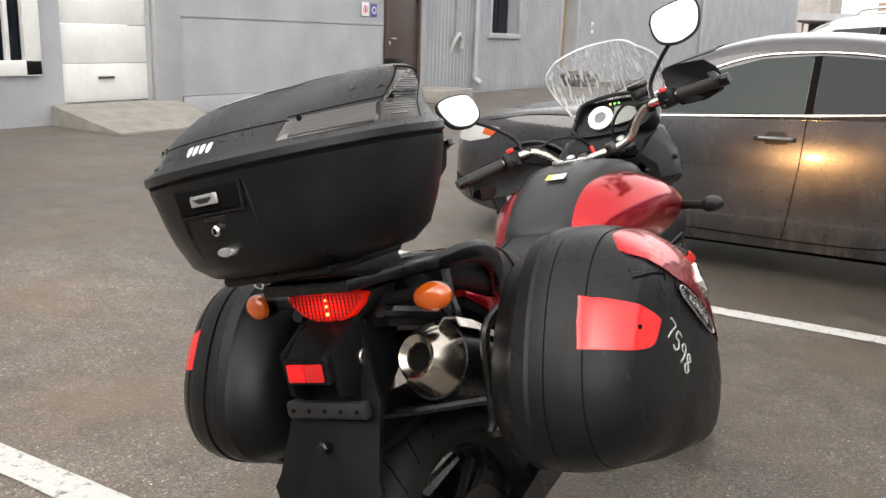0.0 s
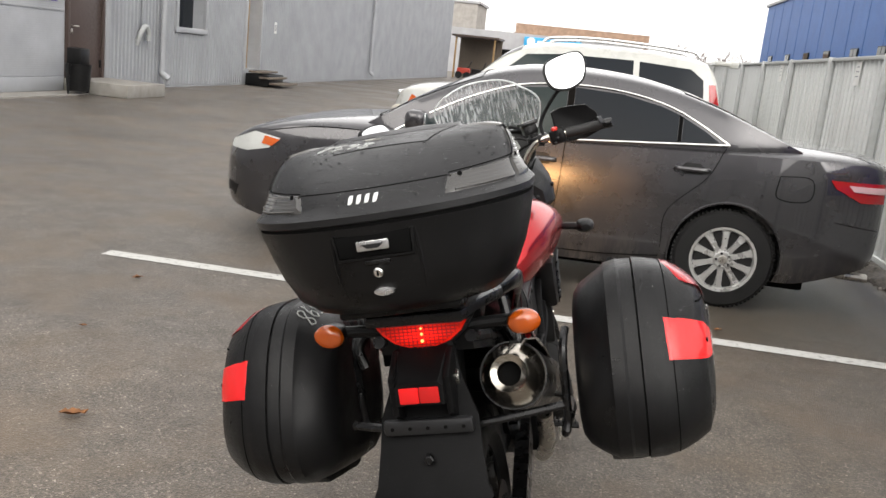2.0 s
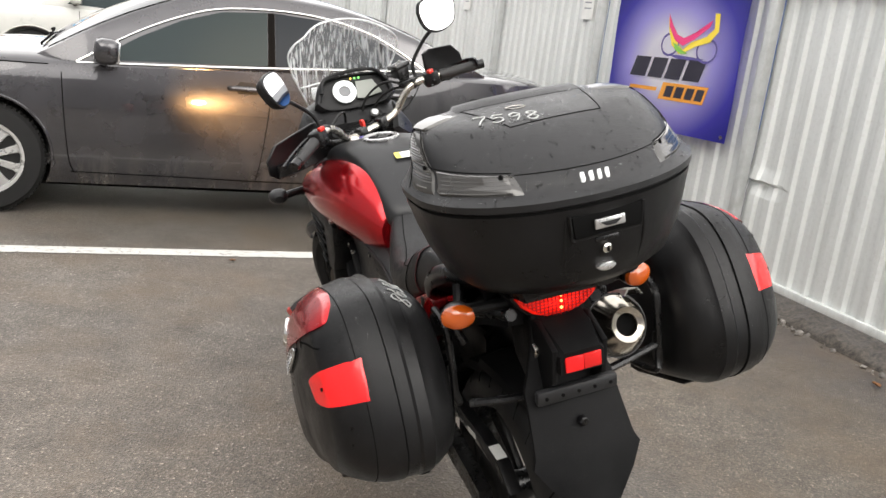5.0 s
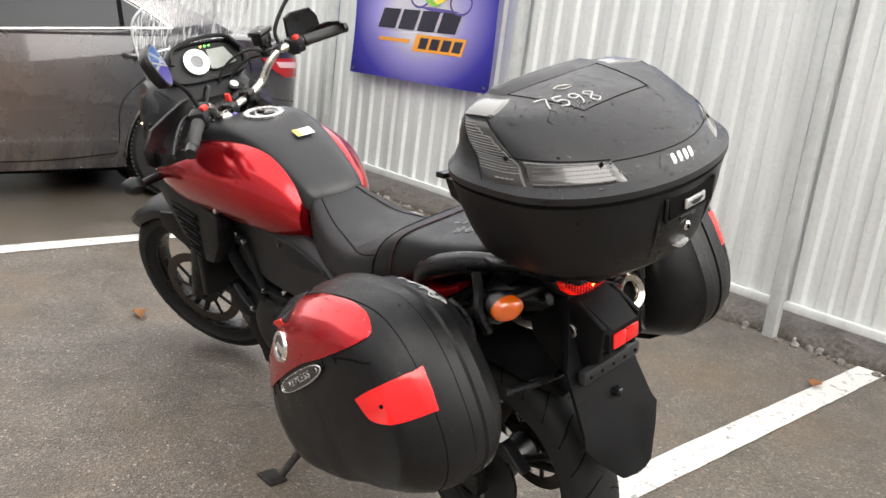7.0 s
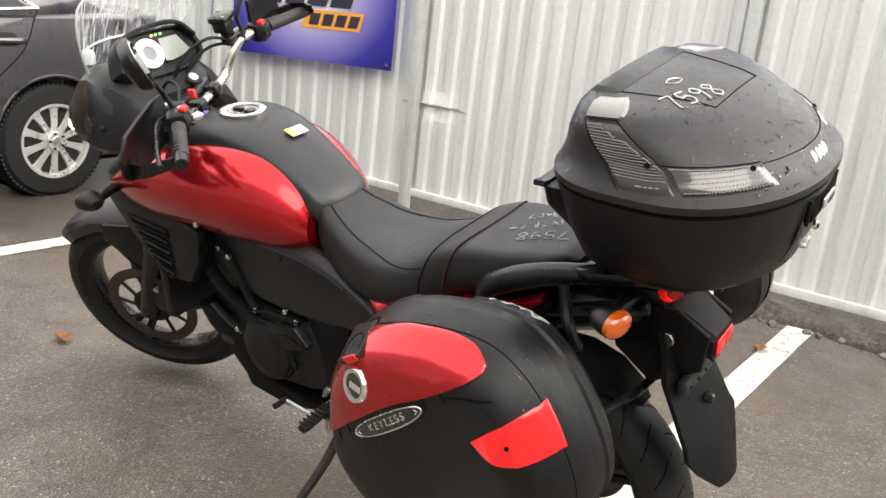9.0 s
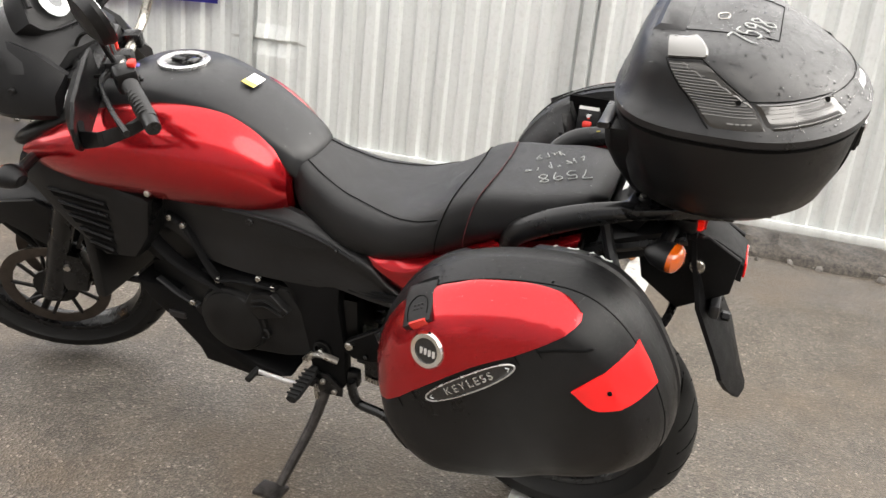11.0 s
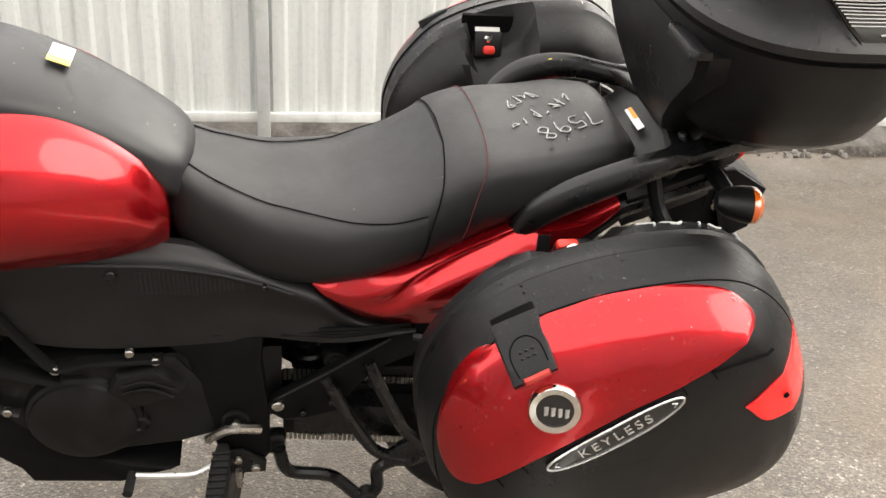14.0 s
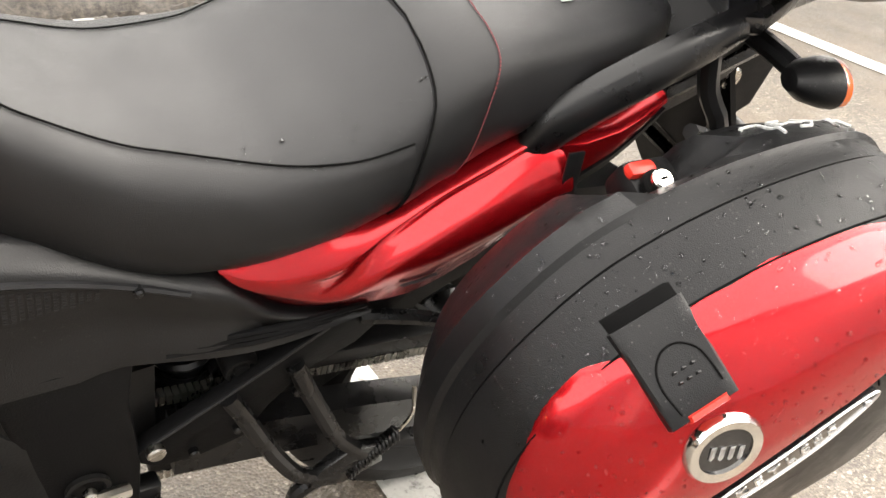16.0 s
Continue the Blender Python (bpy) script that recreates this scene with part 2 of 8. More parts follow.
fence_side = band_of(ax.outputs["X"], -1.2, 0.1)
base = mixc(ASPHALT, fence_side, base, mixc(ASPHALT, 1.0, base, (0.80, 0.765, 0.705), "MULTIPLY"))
# Ground towards the sedan: damp gloss, plus the car's shade and dark reflection painted in.
damp_car_shade = mixc(ASPHALT, 1.0, band_of(am.outputs[0], 5.0, 5.7), band_of(ax.outputs["X"], -3.4, -1.6), "MULTIPLY")
base = mixc(ASPHALT, damp_car_shade, base, mixc(ASPHALT, 1.0, base, (0.70, 0.70, 0.71), "MULTIPLY"))
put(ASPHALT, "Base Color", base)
dry = ramp(ASPHALT, n1.outputs["Fac"], [(0.36, 0.34), (0.5, 0.5), (0.68, 0.72)])
put(ASPHALT, "Roughness", mixc(ASPHALT, damp_car_shade, dry, (0.30, 0.30, 0.30)))
nb = bump(ASPHALT, v1.outputs["Distance"], 0.6, 0.005)
bump(ASPHALT, n2.outputs["Fac"], 0.4, 0.012, nb)

LINE = mat("worn road paint", (0.6, 0.6, 0.58), 0.65)
l1 = tex(LINE, "ShaderNodeTexNoise", 24.0, Detail=8.0, Roughness=0.75)
l2 = tex(LINE, "ShaderNodeTexVoronoi", 95.0)
put(LINE, "Base Color", mixc(LINE, ramp(LINE, l1.outputs["Fac"], [(0.36, 0.0), (0.46, 1.0)]), (0.16, 0.15, 0.14),
    mixc(LINE, 0.35, (0.56, 0.555, 0.53), ramp(LINE, l2.outputs["Color"], [(0.0, (0.4, 0.4, 0.39)), (0.4, (0.72, 0.72, 0.7))]), "MULTIPLY")))
bump(LINE, l2.outputs["Distance"], 0.3, 0.004)


def sheet_metal(name, colour, rough=0.5, dirt=0.3, metal=0.15):
    m = mat(name, colour, rough, metal=metal)
    a = tex(m, "ShaderNodeTexNoise", 1.3, Detail=6.0)
    b = tex(m, "ShaderNodeTexNoise", 14.0, Detail=8.0, Roughness=0.7)
    c = ramp(m, a.outputs["Fac"], [(0.3, tuple(x * 0.86 for x in colour)), (0.7, tuple(x * 1.06 for x in colour))])
    put(m, "Base Color", mixc(m, dirt, c, ramp(m, b.outputs["Fac"], [(0.25, (0.55, 0.52, 0.48)), (0.55, (1.0, 1.0, 1.0))]), "MULTIPLY"))
    put(m, "Roughness", ramp(m, b.outputs["Fac"], [(0.3, rough - 0.1), (0.7, rough + 0.15)]))
    return m


FENCE = mat("galvanised fence sheet", (0.70, 0.72, 0.71), 0.42, metal=0.4)
f1 = tex(FENCE, "ShaderNodeTexNoise", 3.0, Detail=7.0, Roughness=0.6)
fm = FENCE.node_tree.nodes.new("ShaderNodeMapping")
fm.inputs["Scale"].default_value = (1.0, 5.0, 0.22)
FENCE.node_tree.links.new(FENCE.node_tree.nodes["coords"].outputs["Object"], fm.inputs["Vector"])
FENCE.node_tree.links.new(fm.outputs["Vector"], f1.inputs["Vector"])
f2 = tex(FENCE, "ShaderNodeTexNoise", 40.0, Detail=5.0, Roughness=0.7)
fc = ramp(FENCE, f1.outputs["Fac"], [(0.32, (0.60, 0.62, 0.61)), (0.5, (0.70, 0.72, 0.71)), (0.7, (0.74, 0.76, 0.75))])
put(FENCE, "Base Color", mixc(FENCE, 0.22, fc, ramp(FENCE, f2.outputs["Fac"], [(0.3, (0.55, 0.53, 0.50)), (0.5, (1.0, 1.0, 1.0))]), "MULTIPLY"))
put(FENCE, "Roughness", ramp(FENCE, f1.outputs["Fac"], [(0.3, 0.36), (0.7, 0.52)]))
POST = sheet_metal("painted fence post", (0.47, 0.485, 0.48), 0.5, 0.5)
CLAD = sheet_metal("grey wall cladding", (0.33, 0.34, 0.355), 0.5, 0.25)
CLADLIGHT = sheet_metal("light grey cladding", (0.40, 0.41, 0.425), 0.5, 0.2)
GATE = sheet_metal("white sectional door", (0.82, 0.82, 0.79), 0.45, 0.15)
BLUE = sheet_metal("blue wall panels", (0.025, 0.105, 0.32), 0.5, 0.15)
BROWN = sheet_metal("brown door", (0.085, 0.06, 0.052), 0.45, 0.2)
OLDWOOD = plain("weathered planks", (0.14, 0.115, 0.09), 0.8, 0.4, 12)
BEIGE = sheet_metal("wooden door", (0.42, 0.27, 0.12), 0.5, 0.3)
CONCRETE = plain("concrete", (0.27, 0.255, 0.23), 0.85, 0.25, 4, 0.6, 120)
STONE = plain("grey stones", (0.15, 0.138, 0.125), 0.8, 0.7, 12, 0.6, 120)
SOIL = plain("wet soil and gravel", (0.055, 0.047, 0.039), 0.75, 0.85, 45, 1.0, 90)
BRICK = plain("far brick", (0.30, 0.20, 0.14), 0.85, 0.3, 2)
FARWALL = plain("far grey wall", (0.36, 0.36, 0.37), 0.8, 0.15, 0.6)
GLASSDARK = mat("dark window glass", (0.009, 0.012, 0.016), 0.05, spec=0.17)
GLASSTEAL = mat("lightly tinted window glass", (0.018, 0.027, 0.028), 0.05, spec=0.2)
LEAF = plain("dry leaf", (0.20, 0.085, 0.03), 0.7, 0.4, 40)
BARK = plain("bare branches", (0.13, 0.10, 0.085), 0.9, 0.3, 3)


# ---- mesh helpers ----
def make(name, bm, material, parent=None, label="", smooth=True, subsurf=0, shift=None, kind=""):
    bmesh.ops.recalc_face_normals(bm, faces=bm.faces)
    if shift:
        bmesh.ops.translate(bm, verts=bm.verts, vec=shift)
    me = bpy.data.meshes.new(name)
    bm.to_mesh(me)
    bm.free()
    me.materials.append(material)
    if smooth:
        me.shade_smooth()
        if not subsurf:
            me.set_sharp_from_angle(angle=radians(35))
    ob = new(name, me)
    if subsurf:
        s = ob.modifiers.new("smooth", "SUBSURF")
        s.levels = s.render_levels = subsurf
    if parent:
        ob.parent = parent
    if label:
        ob["label"] = label
    if kind:
        ob["kind"] = kind
    return ob


def thing(name, label, category, m=None, group="", kind=""):
    e = tagged(new(name), label, category, group, kind)
    e.empty_display_size = 0.1
    if m is not None:
        e.matrix_world = m
    return e


def box(cx, cy, cz, sx, sy, sz, bev=0.0, bm=None, rot=None, seg=2):
    own = bm is None
    bm = bm or bmesh.new()
    r = bmesh.ops.create_cube(bm, size=1.0)
    vs = r["verts"]
    bmesh.ops.scale(bm, vec=(sx, sy, sz), verts=vs)
    if bev:
        es = list({e for v in vs for e in v.link_edges})
        out = bmesh.ops.bevel(bm, geom=es, offset=bev, segments=seg, affect="EDGES", profile=0.5)
        vs = list({v for f in out["faces"] for v in f.verts} | {v for v in vs if v.is_valid})
        seen, todo = set(vs), list(vs)
        while todo:
            for e in todo.pop().link_edges:
                for w in e.verts:
                    if w not in seen:
                        seen.add(w)
                        todo.append(w)
        vs = list(seen)
    if rot is not None:
        bmesh.ops.rotate(bm, verts=vs, cent=(0, 0, 0), matrix=rot)
    bmesh.ops.translate(bm, verts=vs, vec=(cx, cy, cz))
    return bm


def loft(rings, caps=True, bm=None, closed=True):
    bm = bm or bmesh.new()
    rows = [[bm.verts.new(p) for p in r] for r in rings]
    n = len(rows[0])
    for a, b in zip(rows, rows[1:]):
        for i in range(n if closed else n - 1):
            j = (i + 1) % n
            bm.faces.new((a[i], a[j], b[j], b[i]))
    if caps and closed:
        bm.faces.new(rows[0][::-1])
        bm.faces.new(rows[-1])
    return bm


def smooth_path(pts, n=6):
    if len(pts) < 3:
        return [Vector(p) for p in pts]
    p = [Vector(q) for q in pts]
    p = [p[0] * 2 - p[1]] + p + [p[-1] * 2 - p[-2]]
    out = []
    for i in range(1, len(p) - 2):
        a, b, c, d = p[i - 1], p[i], p[i + 1], p[i + 2]
        for k in range(n):
            t = k / n
            out.append(0.5 * (2 * b + (c - a) * t + (2 * a - 5 * b + 4 * c - d) * t * t + (3 * b - a - 3 * c + d) * t ** 3))
    out.append(p[-2])
    return out


def tube(pts, r, seg=10, n=6, bm=None, flat=1.0):
    """A round bar along a smooth line; r may be a number or a function of 0..1."""
    path = smooth_path(pts, n) if n > 1 else [Vector(q) for q in pts]
    rings = []
    up = Vector((0, 0, 1))
    side = None
    for i, p in enumerate(path):
        d = (path[min(i + 1, len(path) - 1)] - path[max(i - 1, 0)]).normalized()
        if side is None:
            side = d.cross(up if abs(d.z) < 0.9 else Vector((0, 1, 0))).normalized()
        side = (side - d * side.dot(d)).normalized()
        o = d.cross(side)
        rr = r(i / (len(path) - 1)) if callable(r) else r
        rings.append([p + side * math.cos(a) * rr + o * math.sin(a) * rr * flat for a in (2 * math.pi * k / seg for k in range(seg))])
    return loft(rings, True, bm)


def disc(c, axis, r, h, seg=24, bev=0.0, bm=None, r2=None):
    """A short cylinder centred at c along axis."""
    bm = bm or bmesh.new()
    q = Vector((0, 0, 1)).rotation_difference(Vector(axis)).to_matrix()
    r2 = r if r2 is None else r2
    prof = [(r - bev, -h / 2), (r, -h / 2 + bev), (r2, h / 2 - bev), (r2 - bev, h / 2)] if bev else [(r, -h / 2), (r2, h / 2)]
    rings = [[Vector(c) + q @ Vector((rr * math.cos(a), rr * math.sin(a), z)) for a in (2 * math.pi * k / seg for k in range(seg))] for rr, z in prof]
    return loft(rings, True, bm)


def lathe(c, axis, prof, seg=32, bm=None, close=False):
    """prof: (radius, height) points turned round the axis."""
    q = Vector((0, 0, 1)).rotation_difference(Vector(axis)).to_matrix()
    rings = [[Vector(c) + q @ Vector((rr * math.cos(a), rr * math.sin(a), z)) for a in (2 * math.pi * k / seg for k in range(seg))] for rr, z in prof]
    if close:
        rings.append(rings[0])
    return loft(rings, not close, bm)


def prism(pts, axis, lo, hi, bev=0.0, bm=None):
    """A flat outline (two coordinates a point) extruded along axis."""
    bm = bm or bmesh.new()

    def at(p, v):
        return {"x": (v, p[0], p[1]), "y": (p[0], v, p[1]), "z": (p[0], p[1], v)}[axis]
    a = [bm.verts.new(at(p, lo)) for p in pts]
    b = [bm.verts.new(at(p, hi)) for p in pts]
    n = len(pts)
    fs = [bm.faces.new(a[::-1]), bm.faces.new(b)]
    for i in range(n):
        fs.append(bm.faces.new((a[i], a[(i + 1) % n], b[(i + 1) % n], b[i])))
    if bev:
        bmesh.ops.recalc_face_normals(bm, faces=fs)
        es = [e for e in {e for f in fs[:2] for e in f.edges}]
        bmesh.ops.bevel(bm, geom=es, offset=bev, segments=2, affect="EDGES", profile=0.5)
    return bm


def sell(u, hw, hh, ex):
    """A point of a superellipse at the angle u."""
    c, s = math.cos(u), math.sin(u)
    return hw * math.copysign(abs(c) ** (2 / ex), c), hh * math.copysign(abs(s) ** (2 / ex), s)


# ---- ground ----
bm = bmesh.new()
bmesh.ops.create_grid(bm, x_segments=1, y_segments=1, size=600)
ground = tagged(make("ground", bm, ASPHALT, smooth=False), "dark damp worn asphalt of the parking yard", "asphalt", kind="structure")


def marking(x0, x1, y0, y1, label):
    bm = bmesh.new()
    rng = random.Random(int(x0 * 100) + int(y0 * 10))
    n = int((x1 - x0) / 0.08)
    rows = [[bm.verts.new((x0 + (x1 - x0) * i / n + rng.uniform(-.01, .01), y + rng.uniform(-.002, .002), 0.004)) for i in range(n + 1)] for y in (y0, y1)]
    for i in range(n):
        bm.faces.new((rows[0][i], rows[0][i + 1], rows[1][i + 1], rows[1][i]))
    return tagged(make("road_marking", bm, LINE, smooth=False), label, "road marking", "parking bay lines", "structure")


marking(-3.66, 1.64, 4.60, 4.725, "white parking bay line painted on wet asphalt")
marking(-3.7, 1.80, 1.50, 1.625, "worn white parking bay line under the motorcycle")
marking(-3.66, 1.64, -1.62, -1.495, "white parking bay line behind the motorcycle")
marking(-3.66, 1.64, 7.70, 7.825, "white parking bay line painted on wet asphalt")

# ---- fence ----
FX = 1.80
fence = thing("fence", "grey corrugated metal fence with steel posts and rails", "fence", kind="structure")
pitch = 0.137
posts = [-15.6, -13.65, -11.7, -9.7, -7.75, -5.79, -3.82, -1.86, 0.11, 2.075, 4.05, 6.01, 7.93, 9.85, 11.8, 13.75, 15.7, 17.65, 19.6, 21.6, 23.6, 25.6, 27.6, 29.6, 31.6]


def corrugated(y0, y1, z0, z1, amp=0.022):
    prof, y = [], y0
    k = 0
    steps = ((0.0, 0), (0.040, 0), (0.056, 1), (0.112, 1), (0.128, 0))
    while y < y1:
        for d, v in steps:
            if y + d <= y1 + 1e-6:
                prof.append((y + d, v))
        y += pitch
    if prof[-1][0] < y1 - 1e-4:
        prof.append((y1, prof[-1][1]))
    ring = [(FX + 0.002 - amp * v, yy) for yy, v in prof] + [(FX + 0.005 - amp * v, yy) for yy, v in prof[::-1]]
    zs = [z0, z0 + 0.6, z0 + 1.2, z1]
    if y0 < 3.8 < y1 or y0 < 4.1 < y1:
        zs = [z0, .58, .64, .69, .72, .74, .77, .82, .90, 1.36, z1]
    bm = loft([[(x, yy, z) for x, yy in ring] for z in zs], caps=False)
    for v in bm.verts:  # a dented stretch
        k = max(0, 1 - abs(v.co.z - .735) / .10) * max(0, 1 - abs(v.co.y - 3.93) / .26)
        v.co.x += .030 * k * (1 if v.co.z < .735 else -.8)
    return bm


rng = random.Random(4)
for i, (a, b) in enumerate(zip(posts, posts[1:])):
    mid = (a + b) / 2
    for c, d in ((a, mid + 0.03), (mid, b)):
        ob = make("sheet", corrugated(c + 0.003, d - 0.003, 0.16 + rng.uniform(-.012, .012), 1.84), FENCE, fence, smooth=False)
        ob.location.x += 0.004 * (c == mid)
for y in posts:
    make("post", box(FX - 0.052, y, 0.93, 0.06, 0.06, 1.88, 0.006), POST, fence)
make("rail", box(FX - 0.03, 8.0, 1.845, 0.05, 47.2, 0.035, 0.004), POST, fence, "flat top rail")
make("rail", box(FX - 0.02, 8.0, 0.170, 0.035, 47.2, 0.045, 0.004), FENCE, fence, "bottom rail")

# strip of soil and rubble under the fence
bm = bmesh.new()
nx, ny = 16, 900
rows = []
for j in range(ny + 1):
    y = -8 + 34 * j / ny
    row = []
    for i in range(nx + 1):
        f = i / nx
        x = 1.73 + 0.10 * noise.noise((y * 2.2, 3.1, 0)) * (1 - f) + 1.2 * f ** 1.8
        z = 0.003 + (0.075 * min(1.0, f * 2.2)) + (0.05 * abs(noise.noise((x * 9, y * 9, 1))) + 0.035 * abs(noise.noise((x * 31, y * 31, 4)))) * min(1, f * 6)
        row.append(bm.verts.new((x, y, z if i else -0.01)))
    rows.append(row)
for a, b in zip(rows, rows[1:]):
    for i in range(nx):
        bm.faces.new((a[i], a[i + 1], b[i + 1], b[i]))
tagged(make("soil_strip", bm, SOIL), "wet dark soil and rubble along the fence foot", "soil", kind="structure")
bm = bmesh.new()
for k in range(1100):
    y = rng.uniform(-4, 12)
    x = 1.70 + abs(rng.gauss(0, 0.11)) - 0.03
    s = 0.005 + 0.022 * rng.random() ** 2
    m = Matrix.Translation((x, y, s * 0.35 + max(0, x - 1.78) * 0.25)) @ Euler((rng.random() * 3, rng.random() * 3, rng.random() * 3)).to_matrix().to_4x4() @ Matrix.Diagonal((s, s * rng.uniform(.6, 1.2), s * rng.uniform(.4, .8), 1))
    bmesh.ops.create_icosphere(bm, subdivisions=1, radius=1, matrix=m)
tagged(make("rubble", bm, STONE, smooth=False), "loose grey stones along the fence foot", "rubble", kind="stuff")


# ---- banner and papers on the fence ----
BANNER = mat("banner print", (0.1, 0.05, 0.5), 0.4)
bn, bl = BANNER.node_tree.nodes, BANNER.node_tree.links
tc = bn.new("ShaderNodeTexCoord")
mpb = bn.new("ShaderNodeMapping")
mpb.inputs["Location"].default_value, mpb.inputs["Scale"].default_value = (0, 0, 0.0), (1, 1.1, 1.5)
gr = bn.new("ShaderNodeTexGradient")
gr.gradient_type = "SPHERICAL"
bl.new(tc.outputs["Object"], mpb.inputs["Vector"])
bl.new(mpb.outputs["Vector"], gr.inputs["Vector"])
put(BANNER, "Base Color", ramp(BANNER, gr.outputs["Fac"], [(0.0, (0.030, 0.028, 0.28)), (0.2, (0.075, 0.065, 0.47)), (0.46, (0.44, 0.39, 0.82)), (0.72, (0.92, 0.90, 0.97))]))
INK = mat("dark ink", (0.018, 0.016, 0.03), 0.5)
PINK = mat("pink print", (0.75, 0.05, 0.2), 0.5)
GREENP = mat("green print", (0.2, 0.5, 0.08), 0.5)
YELP = mat("yellow print", (0.85, 0.65, 0.06), 0.5)
VIOLET = mat("violet print", (0.10, 0.08, 0.28), 0.5)

BX = 1.70
banner = tagged(new("banner"), "purple advertising banner with a stylised motorcycle tied to the fence", "banner")
banner.location = (BX, 4.94, 1.36)


def ban_x(u, v):
    return 0.005 * math.sin(u * 9 + v * 3) * (0.4 + abs(u)) + 0.02 * max(0, 0.3 - abs(u - 0.6)) * math.sin(v * 8)


bm = bmesh.new()
rows = []
for j in range(15):
    v = 1 - 2 * j / 14
    row = []
    for i in range(25):
        u = 1 - 2 * i / 24
        row.append(bm.verts.new((ban_x(u, v), u * 0.725 + 0.03 * v * 0, v * 0.475 - 0.02 * u)))
    rows.append(row)
for a, b in zip(rows, rows[1:]):
    for i in range(24):
        bm.faces.new((a[i], a[i + 1], b[i + 1], b[i]))
bmesh.ops.solidify(bm, geom=bm.faces[:], thickness=0.002)
make("cloth", bm, BANNER, banner)


def on_banner(name, pts, material, lift=0.008, label=""):
    """A printed shape; u to the reader's right, v up, in metres from the middle."""
    lift = 0.0030 + (lift - 0.007) * 0.22
    bm = bmesh.new()
    if len(pts) == 4:  # bars follow the cloth's waves
        (a0, c0), (a1, c1), (a2, c2), (a3, c3) = pts
        n = max(2, int(abs(a1 - a0) / .03))
        grid = [[bm.verts.new((-lift + ban_x(-u / 0.725, v / 0.475), -u, v + 0.028 * u)) for u, v in ((a0 + (a1 - a0) * k / n, c0 + (c1 - c0) * k / n), (a3 + (a2 - a3) * k / n, c3 + (c2 - c3) * k / n))] for k in range(n + 1)]
        for p, q in zip(grid, grid[1:]):
            bm.faces.new((p[0], q[0], q[1], p[1]))
        return make(name, bm, material, banner, label, smooth=False)
    vs = [bm.verts.new((-lift + ban_x(-p[0] / 0.725, p[1] / 0.475) * 1.0, -p[0], p[1] + 0.028 * p[0])) for p in pts]
    bm.faces.new(vs)
    ob = make(name, bm, material, banner, label, smooth=False)
    return ob


def arc_band(cu, cv, ru, rv, w, a0=0, a1=360, n=28):
    o = [(cu + ru * math.cos(radians(a0 + (a1 - a0) * k / n)), cv + rv * math.sin(radians(a0 + (a1 - a0) * k / n))) for k in range(n + 1)]
    i = [(cu + (ru - w) * math.cos(radians(a0 + (a1 - a0) * k / n)), cv + (rv - w) * math.sin(radians(a0 + (a1 - a0) * k / n))) for k in range(n + 1)]
    return o, i


for cu, cv in ((-0.02, 0.105), (0.385, 0.075)):
    o, i = arc_band(cu, cv, 0.105, 0.08, 0.015)
    bm = bmesh.new()
    ov = [bm.verts.new((-0.0036 + ban_x(-p[0] / 0.725, p[1] / 0.475), -p[0], p[1] + 0.028 * p[0])) for p in o[:-1]]
    iv = [bm.verts.new((-0.0036 + ban_x(-p[0] / 0.725, p[1] / 0.475), -p[0], p[1] + 0.028 * p[0])) for p in i[:-1]]
    for k in range(len(ov)):
        q = (k + 1) % len(ov)
        bm.faces.new((ov[k], ov[q], iv[q], iv[k]))
    make("printed_ring", bm, VIOLET, banner, smooth=False)
on_banner("printed_shape", [(-.02, .035), (.10, .012), (.25, .005), (.385, .02), (.25, .03), (.10, .037)], VIOLET, .009)
on_banner("printed_shape", [(-.085, .29), (-.06, .20), (0, .10), (.10, .045), (.16, .06), (.06, .12), (-.03, .20)], YELP, .010)
on_banner("printed_shape", [(-.085, .31), (-.03, .24), (.05, .17), (.13, .15), (.25, .19), (.40, .27), (.38, .225), (.25, .145), (.13, .10), (.03, .13), (-.06, .22)], PINK, .012)
on_banner("printed_shape", [(.41, .31), (.455, .31), (.47, .20), (.40, .13), (.27, .10), (.17, .06), (.13, .07), (.22, .125), (.36, .165), (.425, .215)], YELP, .013)
on_banner("printed_shape", [(.01, .12), (.05, .07), (.13, .045), (.20, .05), (.13, .075), (.05, .11)], GREENP, .014)
for k in range(4):  # the maker's name as plain slanted bars
    u = -0.43 + k * 0.205
    on_banner("name_bar", [(u, -0.125), (u + 0.175, -0.125), (u + 0.222, 0.012), (u + 0.047, 0.012)], INK, 0.009)
on_banner("name_plate", [(-0.05, -0.265), (0.45, -0.265), (0.485, -0.15), (-0.015, -0.15)], ORANGE, 0.008)
for k in range(4):
    u = 0.0 + k * 0.112 + 0.01
    on_banner("name_bar", [(u, -0.245), (u + 0.085, -0.245), (u + 0.108, -0.17), (u + 0.023, -0.17)], INK, 0.013)
on_banner("small_bar", [(-0.42, -0.215), (-0.09, -0.215), (-0.082, -0.19), (-0.412, -0.19)], ORANGE, 0.007)
for u, v in ((-0.69, 0.44), (0.69, 0.44), (-0.69, -0.44), (0.69, -0.44)):
    make("eyelet", disc((-0.006, -u, v + 0.028 * u), (1, 0, 0), 0.012, 0.006, 12), STEEL, banner)


